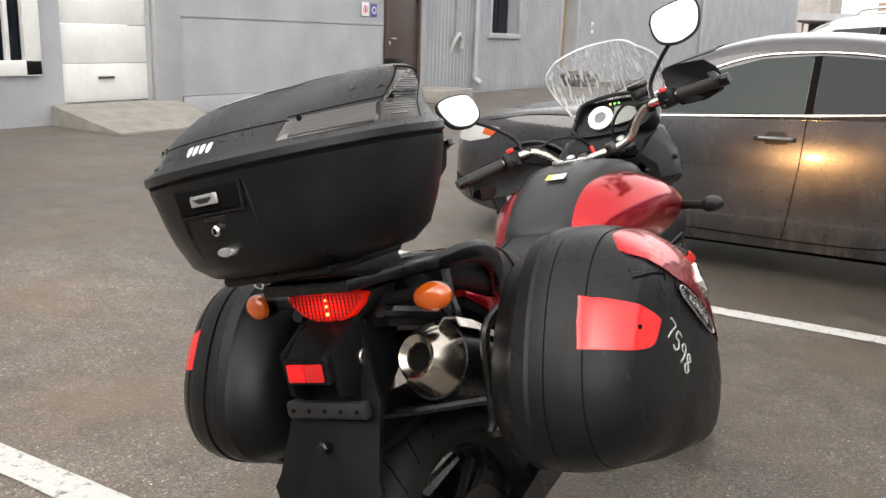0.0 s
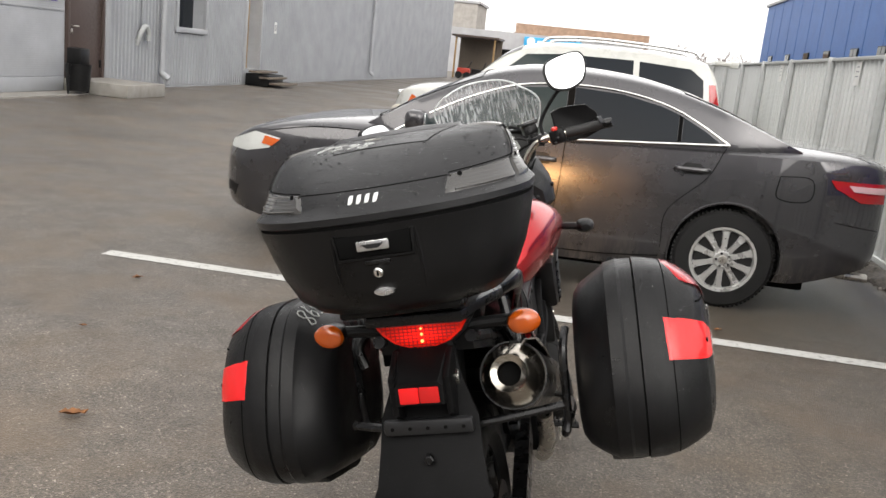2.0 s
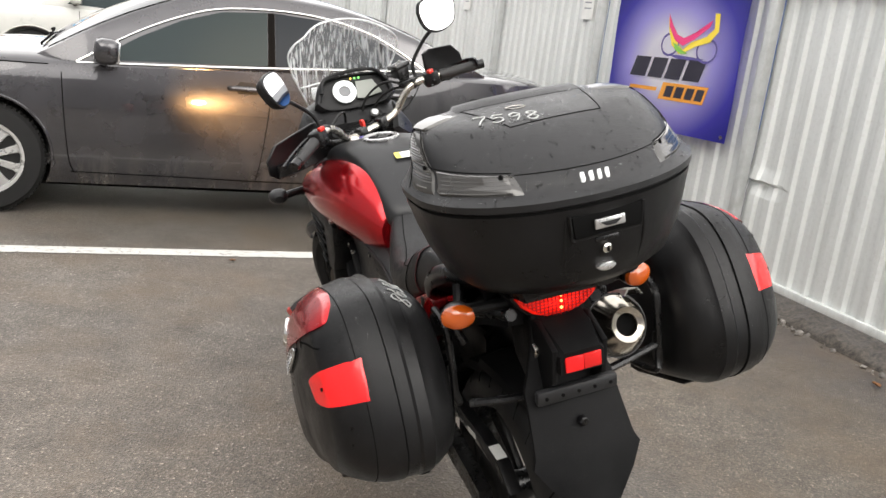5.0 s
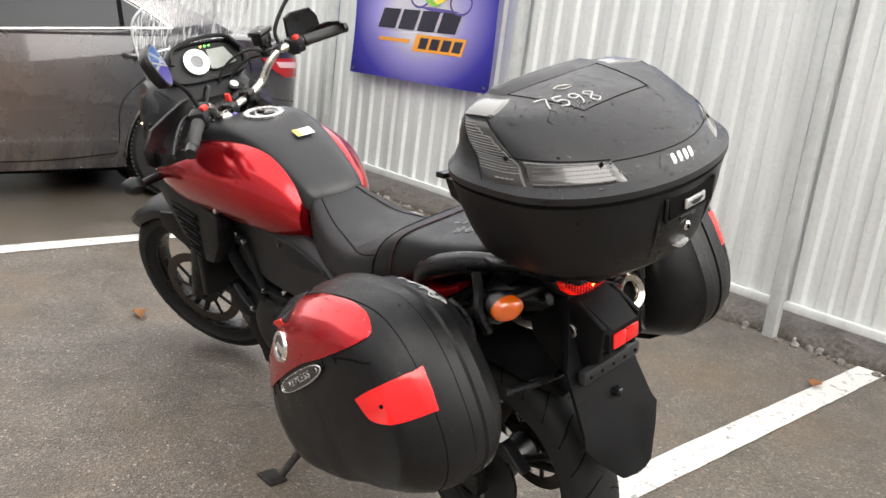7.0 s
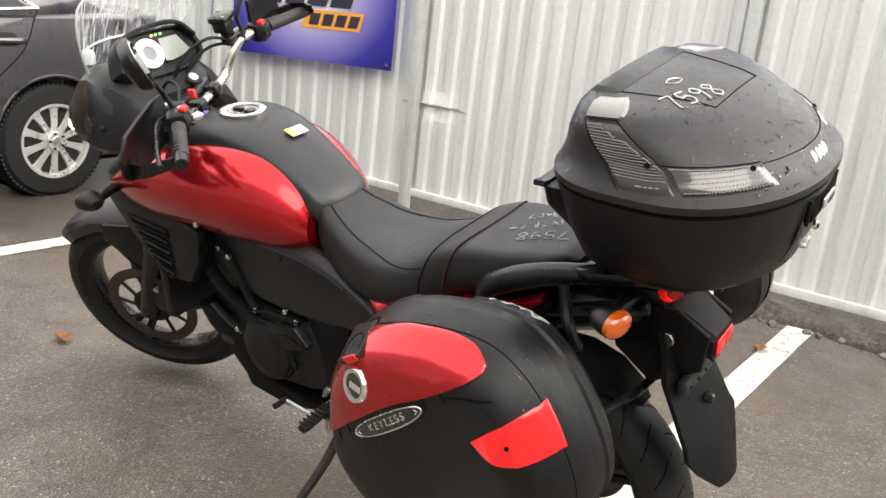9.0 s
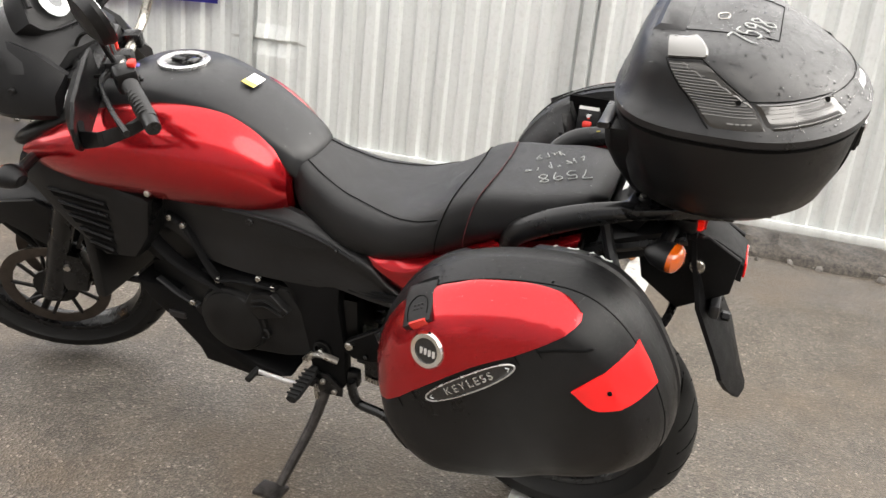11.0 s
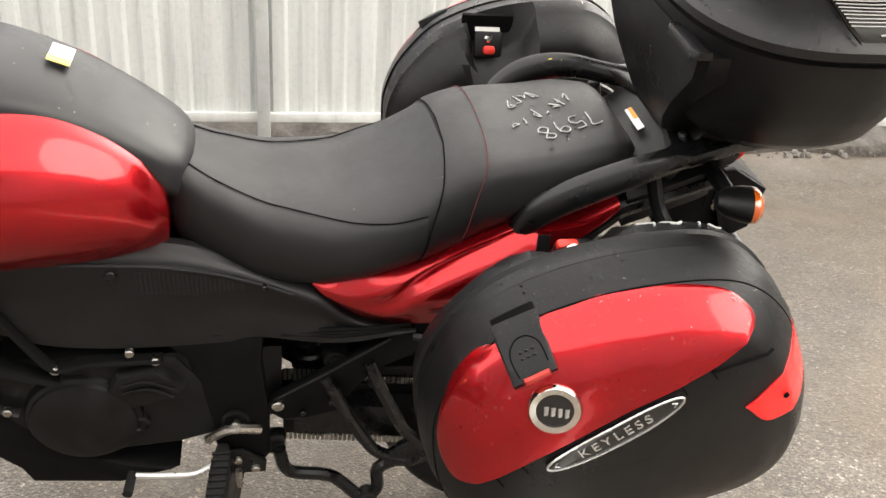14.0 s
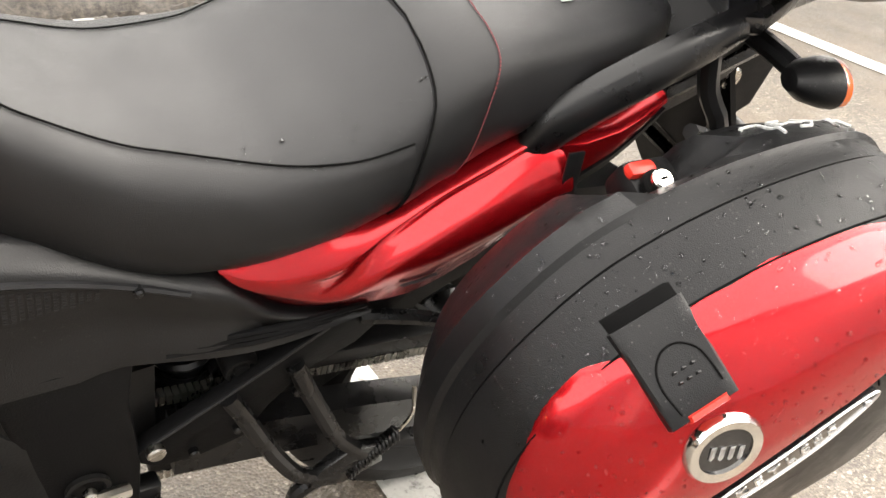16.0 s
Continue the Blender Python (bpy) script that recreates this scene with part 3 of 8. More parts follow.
def paper(y, z, w, h, m=PAPER):
    p = tagged(new("paper_sign"), "small white paper notice fixed to the fence", "sign", "papers on the fence")
    p.location = (FX - 0.03, y, z)
    make("sheet", box(0, 0, 0, 0.003, w, h), m, p, smooth=False)
    for k in range(3):
        make("text_bar", box(-0.0025, 0, h * 0.28 - k * h * 0.2, 0.001, w * (0.6 if k else 0.45), h * 0.05), CLAD, p, smooth=False)


paper(6.27, 1.70, 0.18, 0.23)
paper(8.86, 1.70, 0.18, 0.23)
paper(12.5, 1.70, 0.18, 0.23)

# ---- grey building ----
WX = -10.9
building = thing("building", "long grey metal-clad service building with gates, doors and drainpipes", "building", kind="structure")
BH = 7.6


def vertical_cladding(y0, y1, z0, z1, depth=0.02, p=0.16):
    prof, y = [], y0
    while y < y1:
        for d, v in ((0, 0), (p * .4, 0), (p * .5, 1), (p * .9, 1)):
            if y + d <= y1:
                prof.append((y + d, v))
        y += p
    prof.append((y1, 0))
    bm = bmesh.new()
    a = [bm.verts.new((WX + depth * v, yy, z0)) for yy, v in prof]
    b = [bm.verts.new((WX + depth * v, yy, z1)) for yy, v in prof]
    for i in range(len(prof) - 1):
        bm.faces.new((a[i], a[i + 1], b[i + 1], b[i]))
    return bm


def horizontal_cladding(y0, y1, z0, z1, p=0.04, depth=0.0012, x=WX):
    n = int((z1 - z0) / p)
    bm = bmesh.new()
    rows = []
    for k in range(n):
        z = z0 + k * p
        for d, v in ((0, 0), (p * .55, 1), (p * .8, 1), (p * .99, 0)):
            rows.append([bm.verts.new((x + depth * v, y, z + d)) for y in (y0, y1)])
    for a, b in zip(rows, rows[1:]):
        bm.faces.new((a[0], a[1], b[1], b[0]))
    return bm


# core behind the cladding, with real openings left between the blocks
for (a, b, lo, hi) in ((-12, 6.2, 0, BH), (6.2, 7.62, 0, 0.68), (6.2, 7.62, 2.4, BH), (7.62, 7.98, 0, BH), (7.98, 9.52, 2.9, BH), (9.52, 15.7, 0, BH),
                       (15.7, 17.05, 2.52, BH), (17.05, 20.35, 0, BH), (20.35, 21.95, 0, 1.42), (20.35, 21.95, 2.98, BH), (21.95, 24.75, 0, BH),
                       (24.75, 25.9, 0, 0.46), (24.75, 25.9, 2.88, BH), (25.9, 62.2, 0, BH)):
    make("wall_block", box(WX - 0.26, (a + b) / 2, (lo + hi) / 2, 0.5, b - a, hi - lo), CLADLIGHT, building, smooth=False)
make("wall_block", box(WX - 7.5, 62.0, BH / 2, 15, 0.4, BH), CLAD, building, smooth=False)
make("roof", box(WX - 7.4, 25.1, BH + 0.1, 15.4, 74.6, 0.2), CLAD, building, smooth=False)
for (a, b, lo, hi) in ((17.28, 20.3, 0.06, BH), (20.3, 22.0, 0.06, 1.36), (20.3, 22.0, 3.04, BH), (22.0, 24.68, 0.06, BH), (24.68, 25.98, 2.95, BH), (25.98, 62.2, 0.06, BH)):
    make("cladding", vertical_cladding(a, b, lo, hi), CLAD, building, smooth=False)
make("cladding", horizontal_cladding(10.1, 15.62, 0.30, 1.50, x=WX + 0.01), CLADLIGHT, building, smooth=False)
make("cladding", horizontal_cladding(10.1, 15.62, 1.53, 3.05, x=WX + 0.01), CLADLIGHT, building, smooth=False)
make("cladding", horizontal_cladding(10.1, 17.2, 3.08, BH, 0.06, x=WX + 0.01), CLADLIGHT, building, smooth=False)
make("skirt", box(WX + 0.03, 12.85, 0.16, 0.05, 5.5, 0.26, 0.01), CLADLIGHT, building, "pale dented sheet skirt")
make("trim", box(WX + 0.04, 9.8, 2.0, 0.09, 0.5, 4.0, 0.01), CLADLIGHT, building)
make("trim", box(WX + 0.03, 17.17, 3.7, 0.07, 0.2, 7.2, 0.01), CLADLIGHT, building)

gate = tagged(new("door_1"), "closed white sectional garage door with black handle", "garage door", kind="structure")
gate.location = (WX - 0.12, 8.75, 0)
for k in range(5):
    make("panel", box(0, 0, 0.28 + 0.27 + k * 0.545, 0.04, 1.54, 0.535, 0.008), GATE, gate)
make("handle", tube([(0.03, -0.12, 0.62), (0.06, -0.1, 0.62), (0.06, 0.1, 0.62), (0.03, 0.12, 0.62)], 0.02, 8), SHINY, gate)
win = tagged(new("window_1"), "window with wide white plastic frame", "window", kind="structure")
win.location = (WX, 6.9, 0)
for a in ((0.02, 0.60, 1.55, 0.09, 0.24, 1.75), (0.02, 0, 0.78, 0.09, 1.44, 0.2), (0.02, -0.66, 1.55, 0.09, 0.12, 1.75), (0.02, 0.25, 1.6, 0.07, 0.06, 1.6)):
    make("frame", box(*a, 0.01), GATE, win)
make("pane", box(-0.06, 0, 1.55, 0.02, 1.3, 1.7), GLASSDARK, win, smooth=False)
bm = bmesh.new()
a = [bm.verts.new(p) for p in ((WX + 0.02, 7.75, 0.0), (WX + 0.02, 9.95, 0.0), (WX + 0.02, 9.95, 0.27), (WX + 0.02, 7.75, 0.27))]
b = [bm.verts.new(p) for p in ((-9.35, 7.6, 0.0), (-9.4, 9.6, 0.0), (-9.4, 9.6, 0.015), (-9.35, 7.6, 0.03))]
for i in range(4):
    bm.faces.new((a[i], a[(i + 1) % 4], b[(i + 1) % 4], b[i]))
bm.faces.new(a)
bm.faces.new(b)
tagged(make("ramp", bm, CONCRETE, smooth=False), "short concrete ramp up to the garage door", "ramp", kind="structure")
tagged(make("apron", box(WX + 0.33, 12.6, 0.01, 0.56, 6.0, 0.03), CONCRETE, smooth=False), "narrow concrete strip along the wall foot", "pavement", kind="structure")

door = tagged(new("door_2"), "closed dark brown metal door", "door", kind="structure")
door.location = (WX, 16.38, 0.19)
make("leaf", box(-0.02, 0, 1.15, 0.06, 1.2, 2.28, 0.008), BROWN, door)
for y in (-0.63, 0.63):
    make("jamb", box(0.01, y, 1.16, 0.1, 0.07, 2.34, 0.006), BROWN, door)
make("lintel", box(0.01, 0, 2.34, 0.1, 1.33, 0.06, 0.006), BROWN, door)
make("handle", tube([(0.02, -0.48, 1.08), (0.08, -0.48, 1.08), (0.085, -0.34, 1.08)], 0.014, 8), STEEL, door)
make("lock_plate", box(0.02, -0.49, 0.98, 0.02, 0.06, 0.1, 0.004), STEEL, door)
for z in (0.35, 1.95):
    make("hinge", box(0.025, 0.56, z, 0.03, 0.05, 0.16, 0.005), DARK, door)
tagged(make("step", box(-10.2, 16.40, 0.13, 1.35, 1.55, 0.26, 0.02), CONCRETE), "low concrete doorstep slab", "step", kind="structure")
canopy = tagged(new("canopy"), "dark canopy over the brown door", "canopy", kind="structure")
canopy.location = (WX, 16.4, 3.1)
make("slab", box(0.45, -0.1, 0, 0.9, 1.9, 0.14, 0.02), DARK, canopy)
make("bracket", tube([(0.02, 0.9, -0.05), (0.9, 1.3, 0.03)], 0.02, 6), DARK, canopy)

win2 = tagged(new("window_2"), "deep-set window in corrugated cladding with grey frame", "window", kind="structure")
win2.location = (WX, 21.15, 2.2)
for a in ((0.03, 0, 0.82, 0.09, 1.78, 0.13), (0.03, 0, -0.80, 0.09, 1.78, 0.13), (0.03, -0.83, 0, 0.09, 0.12, 1.5), (0.03, 0.83, 0, 0.09, 0.12, 1.5)):
    make("frame", box(*a, 0.008), CLADLIGHT, win2)
make("pane", box(-0.32, 0, 0, 0.02, 1.6, 1.56), GLASSDARK, win2, smooth=False)
make("mullion", box(-0.30, -0.2, 0, 0.05, 0.06, 1.56), CLADLIGHT, win2)

door3 = tagged(new("door_3"), "deep-set light wooden door with wooden steps", "door", kind="structure")
door3.location = (WX, 25.33, 0.46)
make("leaf", box(-0.3, -0.1, 1.21, 0.06, 1.0, 2.42, 0.006), BEIGE, door3)
for a in ((0.03, -0.61, 1.2, 0.1, 0.1, 2.46), (0.03, 0.61, 1.2, 0.1, 0.1, 2.46), (0.03, 0, 2.45, 0.1, 1.32, 0.12)):
    make("frame", box(*a, 0.008), CLADLIGHT, door3)
for k in range(3):
    make("stair_tread", box(0.35 + 0.33 * k, 0.2, -0.05 - 0.15 * k, 0.36, 1.5, 0.06, 0.01), OLDWOOD, door3, "weathered plank step")
make("stair_side", box(0.4, 0.2, -0.28, 0.7, 1.3, 0.34, 0.01), DARK, door3)


def drainpipe(y, low):
    pipe = tagged(new("drainpipe"), "grey metal drainpipe with bent outlet", "drainpipe", "drainpipes on the facade", "structure")
    pipe.location = (WX, y, 0)
    make("pipe", tube([(0.14, 0, BH - 0.2), (0.14, 0, 4), (0.14, 0, low + 0.3)], 0.065, 12, 1), CLADLIGHT, pipe)
    make("outlet", tube([(0.14, 0, low + 0.32), (0.15, 0.0, low + 0.18), (0.3, 0.04, low + 0.06)], 0.075, 12, 5), CLADLIGHT, pipe)
    for z in (1.6, 3.2, 4.8):
        make("clamp", disc((0.14, 0, z), (0, 0, 1), 0.075, 0.05, 12), CLADLIGHT, pipe)


drainpipe(19.45, 0.18)
drainpipe(39.5, 0.2)
vent = tagged(new("vent_pipe"), "bent grey ventilation pipe on the wall", "vent pipe", kind="structure")
vent.location = (WX, 18.6, 1.2)
make("elbow", tube([(0.0, -0.14, -0.22), (0.10, -0.13, 0.05), (0.14, 0.0, 0.20), (0.14, 0.13, 0.08), (0.14, 0.14, -0.12)], 0.055, 12), POST, vent)
make("riser", tube([(0.06, 0.0, 0.2), (0.06, 0.0, 2.4)], 0.02, 6), CLADLIGHT, vent)
for (y, z, w, h, m1, m2, lab) in ((14.98, 1.83, 0.24, 0.27, PAPER, PINK, "white sign with red ring on the wall"), (15.28, 1.82, 0.2, 0.26, VIOLET, PAPER, "small dark blue sign on the wall"), (19.83, 2.86, 0.34, 0.42, PAPER, PINK, "white sign with red bars on the wall"), (27.2, 1.75, 0.2, 0.35, PAPER, CLAD, "small white notice on the cladding")):
    s = tagged(new("wall_sign"), lab, "sign")
    s.location = (WX + 0.035, y, z)
    make("plate", box(0, 0, 0, 0.01, w, h, 0.002), m1, s)
    if m2 is PINK and h > 0.4:
        for q in (-0.17, 0.17):
            make("bar", box(0.007, 0, q, 0.004, w, 0.07), m2, s, smooth=False)
    else:
        make("mark", lathe((0.007, 0, 0), (1, 0, 0), [(h * .2, -.002), (h * .2, .002), (h * .28, .002), (h * .28, -.002)], 16, close=True), m2, s, smooth=False)
    make("mark", box(0.008, 0, 0, 0.004, 0.03, h * 0.3), m1 if m2 is PAPER else INK, s, smooth=False)
win3 = tagged(new("window_3"), "small window high on the facade", "window", kind="structure")
win3.location = (WX + 0.03, 55.2, 6.1)
for a in ((0, -1.1, 0, 0.08, 0.12, 1.2), (0, 1.1, 0, 0.08, 0.12, 1.2), (0, 0, 0.6, 0.08, 2.3, 0.12), (0, 0, -0.6, 0.08, 2.3, 0.12)):
    make("frame", box(*a), CLADLIGHT, win3, smooth=False)
make("pane", box(-0.01, 0, 0, 0.02, 2.1, 1.1), GLASSDARK, win3, smooth=False)

bin_ = tagged(new("litter_bin"), "black metal litter bin beside the brown door", "litter bin")
bin_.location = (-10.35, 15.28, 0)
make("bucket", lathe((0, 0, 0.08), (0, 0, 1), [(0.02, 0), (0.2, 0.0), (0.24, 0.5), (0.22, 0.5), (0.18, 0.03), (0.02, 0.03)], 20), DARK, bin_)
make("lid", box(-0.02, 0.02, 0.72, 0.30, 0.32, 0.32, 0.03), DARK, bin_)
for y in (-0.33, 0.33):
    make("leg", tube([(0, y, 0), (0, y, 0.58)], 0.022, 8), DARK, bin_)
make("frame", tube([(0, -0.33, 0.56), (0, 0.33, 0.56)], 0.02, 8), DARK, bin_)

# Added wall out of view; keeps low sky out of the reflections.
rear = thing("unseen_rear_wall", "unseen grey wall added behind the camera to block bright sky", "building", kind="structure")
make("wall", box(-5.5, -16.5, 4.5, 26, 1.0, 9.0), FARWALL, rear, smooth=False)

# ---- far yard ----
far = thing("far_building", "low grey building with brick parapet across the yard", "building", kind="structure")
make("wall", box(-6.0, 92, 2.2, 19, 4, 4.4), FARWALL, far, smooth=False)
make("parapet", box(-2.5, 96, 4.2, 13.5, 6, 2.6), BRICK, far, smooth=False)
for x, w in ((-12.3, 2.6), (-9.2, 2.0), (-3.4, 2.2), (0.2, 2.2)):
    make("gate_opening", box(x, 89.98, 1.5, w, 0.1, 2.4), HOLE, far, smooth=False)
sign = tagged(new("shop_sign"), "long blue sign board on the far grey building", "sign")
sign.location = (-5.2, 89.9, 3.7)
make("board", box(0, 0, 0, 5.6, 0.12, 0.9, 0.02), mat("sky blue board", (0.03, 0.33, 0.62), 0.4), sign)
make("emblem", disc((-2.1, -0.08, 0), (0, 1, 0), 0.42, 0.03, 20), PAPER, sign)
make("text_bar", box(0.5, -0.07, 0, 4.0, 0.02, 0.25), PAPER, sign, smooth=False)
blockhouse = thing("concrete_building", "tall plain concrete block building in the distance", "building", kind="structure")
make("wall", box(-16.8, 100, 3.6, 6.0, 8, 7.2), plain("far concrete", (0.33, 0.31, 0.285), 0.9, 0.2, 1.5), blockhouse, smooth=False)
make("roof", box(-16.8, 100, 7.3, 6.4, 8.4, 0.25), FARWALL, blockhouse, smooth=False)
make("mast", tube([(-15.5, 99, 7.2), (-15.5, 99, 11)], 0.05, 6), DARK, blockhouse)
shelter = thing("shelter", "small open shelter with brown roof beside the building corner", "shelter", kind="structure")
make("roof", box(-9.4, 66, 3.0, 3.4, 4, 0.15), BROWN, shelter, smooth=False)
for x in (-10.8, -8.0):
    make("post", box(x, 64.3, 1.5, 0.12, 0.12, 3.0), BEIGE, shelter, smooth=False)
make("back", box(-9.4, 67.8, 1.5, 3.2, 0.1, 3.0), OLDWOOD, shelter, smooth=False)
REDM = mat("red machine paint", (0.45, 0.05, 0.03), 0.5)
for k, (x, y, m1) in enumerate(((-9.9, 63.2, REDM), (-8.9, 63.5, DARK), (-6.6, 70, REDM), (-5.6, 71, REDM), (-2.6, 76, DARK))):
    g = tagged(new("garden_machine"), "small wheeled machine parked far across the yard", "machine", "machines in the far yard")
    g.location = (x, y, 0)
    make("body", box(0, 0, 0.55, 0.9, 0.6, 0.4, 0.08), m1, g)
    make("handle", tube([(0.3, 0, 0.7), (0.5, 0.1, 1.2), (0.5, 0.4, 1.25)], 0.04, 6), DARK, g)
    for dx in (-0.3, 0.3):
        make("wheel", disc((dx, -0.25, 0.25), (0, 1, 0), 0.25, 0.12, 14), RUBBER, g)
van = tagged(new("white_cabin"), "white rounded cargo van far across the yard", "van")
van.location = (-3.6, 69, 0)
make("body", box(0, 0, 1.15, 1.9, 3.5, 1.9, 0.25), mat("white van paint", (0.7, 0.71, 0.72), 0.35, coat=0.5), van)
for dx in (-0.8, 0.8):
    make("wheel", disc((dx, -1.2, 0.33), (1, 0, 0), 0.33, 0.2, 16), RUBBER, van)

blue = thing("blue_building", "long bright blue clad building beyond the fence", "building", kind="structure")
make("wall", box(17, 39.5, 3.9, 10, 70, 7.8), BLUE, blue, smooth=False)
make("roof_edge", box(17, 39.5, 7.85, 10.3, 70.4, 0.2), FARWALL, blue, smooth=False)
for k in range(22):
    make("seam", box(11.995, 6.5 + k * 3.1, 3.9, 0.02, 0.03, 7.7), BLUE, blue, smooth=False)
for y in (18.5, 25, 31.5, 38, 43.5, 48, 53.5, 58.5, 64, 70):
    w = make("window", box(11.97, y, 3.72, 0.08, 1.3, 0.46), DARK, blue, smooth=False)
    for dy in (-.31, .31):
        make("pane", box(11.925, y + dy, 3.72, 0.02, 0.54, 0.36), GLASSTEAL, w, smooth=False)
    make("sill", box(11.93, y, 3.47, 0.12, 1.4, 0.05), BLUE, w, smooth=False)


# ---- bare trees far off ----
def bare_tree(x, y, h, seed):
    r = random.Random(seed)
    tree = tagged(new("tree"), "bare leafless tree in the distance", "tree", "far bare trees")
    tree.location = (x, y, 0)
    bm, tw = bmesh.new(), bmesh.new()

    def grow(p, d, length, rad, level):
        q = p + d * length
        tube([p, (p + q) / 2 + Vector((r.uniform(-.06, .06), r.uniform(-.06, .06), 0)) * length, q], lambda f: rad * (1 - 0.4 * f), 5, 2, bm if level < 2 else tw)
        if level < 5:
            for _ in range(4 if level < 2 else 3):
                e = (d + Vector((r.uniform(-.8, .8), r.uniform(-.8, .8), r.uniform(-.15, .5)))).normalized()
                grow(p + d * length * r.uniform(0.5, 1.0), e, length * r.uniform(.55, .75), rad * .55, level + 1)
    grow(Vector((0, 0, 0)), Vector((0, 0, 1)), h * 0.32, h * 0.018, 0)
    make("trunk", bm, BARK, tree)
    make("crown", tw, BARK, tree)


for k, (x, y, h) in enumerate(((-10.5, 112, 8.5), (-12.5, 110, 8.0), (8.5, 120, 7.5), (10.5, 118, 8.0), (13, 122, 8.0), (16, 125, 8.5), (18.5, 121, 7.5), (6.0, 125, 7))):
    bare_tree(x, y, h, 10 + k)


# ---- dry leaves on the ground ----
def leaf(x, y, size, turn, seed):
    r = random.Random(seed)
    ob = tagged(new("fallen_leaf"), "curled brown fallen leaf on the asphalt", "leaf", "fallen leaves")
    ob.matrix_world = pose(x, y, 0.006, 0, 0, turn)
    bm = bmesh.new()
    half = [(-1, 0.0), (-0.55, 0.42), (-0.35, 0.3), (0.0, 0.62), (0.2, 0.4), (0.55, 0.45), (0.65, 0.2), (1.05, 0)]
    mid = [bm.verts.new((a * size, 0, 0.002 + 0.25 * size * abs(a) ** 2)) for a, b in half]
    for sgn in (1, -1):
        out = [bm.verts.new((a * size, sgn * b * size, 0.003 + size * (0.5 * b + r.uniform(0, .25)))) for a, b in half]
        for i in range(len(half) - 1):
            bm.faces.new((mid[i], mid[i + 1], out[i + 1], out[i]))
    bmesh.ops.remove_doubles(bm, verts=bm.verts, dist=0.0004)
    bmesh.ops.solidify(bm, geom=bm.faces[:], thickness=0.001)
    make("blade", bm, LEAF, ob)


for k, (x, y, s, a) in enumerate(((-2.487, 2.376, 0.045, 20), (-0.916, 3.561, 0.05, 70), (1.27, 1.62, 0.05, 10), (-3.2, 4.2, 0.03, 50), (-3.0, 3.3, 0.02, 10), (1.55, 2.6, 0.03, 80), (0.6, 0.3, 0.025, 0), (0.2, 4.9, 0.03, 40), (1.6, 3.5, 0.03, 130), (-1.2, 4.5, 0.02, 0))):
    leaf(x, y, s, a, k)


# ---- cars ----
def curve(xs, ys):
    """A smooth function through the points, by cubic steps with flattened slopes."""
    xs, ys = np.array(xs, float), np.array(ys, float)
    o = np.argsort(xs)
    xs, ys = xs[o], ys[o]
    h = np.diff(xs)
    d = np.diff(ys) / h
    m = np.zeros(len(xs))
    m[0], m[-1] = d[0], d[-1]
    for i in range(1, len(xs) - 1):
        m[i] = 0 if d[i - 1] * d[i] <= 0 else 2 * d[i - 1] * d[i] / (d[i - 1] + d[i])

    def f(x):
        x = min(max(x, xs[0]), xs[-1])
        i = min(int(np.searchsorted(xs, x, side="right")) - 1, len(h) - 1)
        t = (x - xs[i]) / h[i]
        return float(ys[i] * (1 + 2 * t) * (1 - t) ** 2 + h[i] * m[i] * t * (1 - t) ** 2 + ys[i + 1] * t * t * (3 - 2 * t) + h[i] * m[i + 1] * t * t * (t - 1))
    return f


def carve(ob, cutters):
    """Cuts the given meshes out of ob for good."""
    made, held = [], ob.parent
    ob.parent = None
    for bmc in cutters:
        c = make("cutter", bmc, HOLE)
        mod = ob.modifiers.new("cut", "BOOLEAN")
        mod.operation, mod.object, mod.solver = "DIFFERENCE", c, "EXACT"
        made.append(c)
    bpy.context.view_layer.update()
    me = bpy.data.meshes.new_from_object(ob.evaluated_get(bpy.context.evaluated_depsgraph_get()))
    ob.modifiers.clear()
    ob.data = me
    ob.parent = held
    for c in made:
        old = c.data
        bpy.data.objects.remove(c)
        bpy.data.meshes.remove(old)
    me.shade_smooth()
    me.set_sharp_from_angle(angle=radians(40))


CASTALU = plain("painted silver alloy", (0.50, 0.50, 0.49), 0.32, 0.06, 12, metal=0.6)


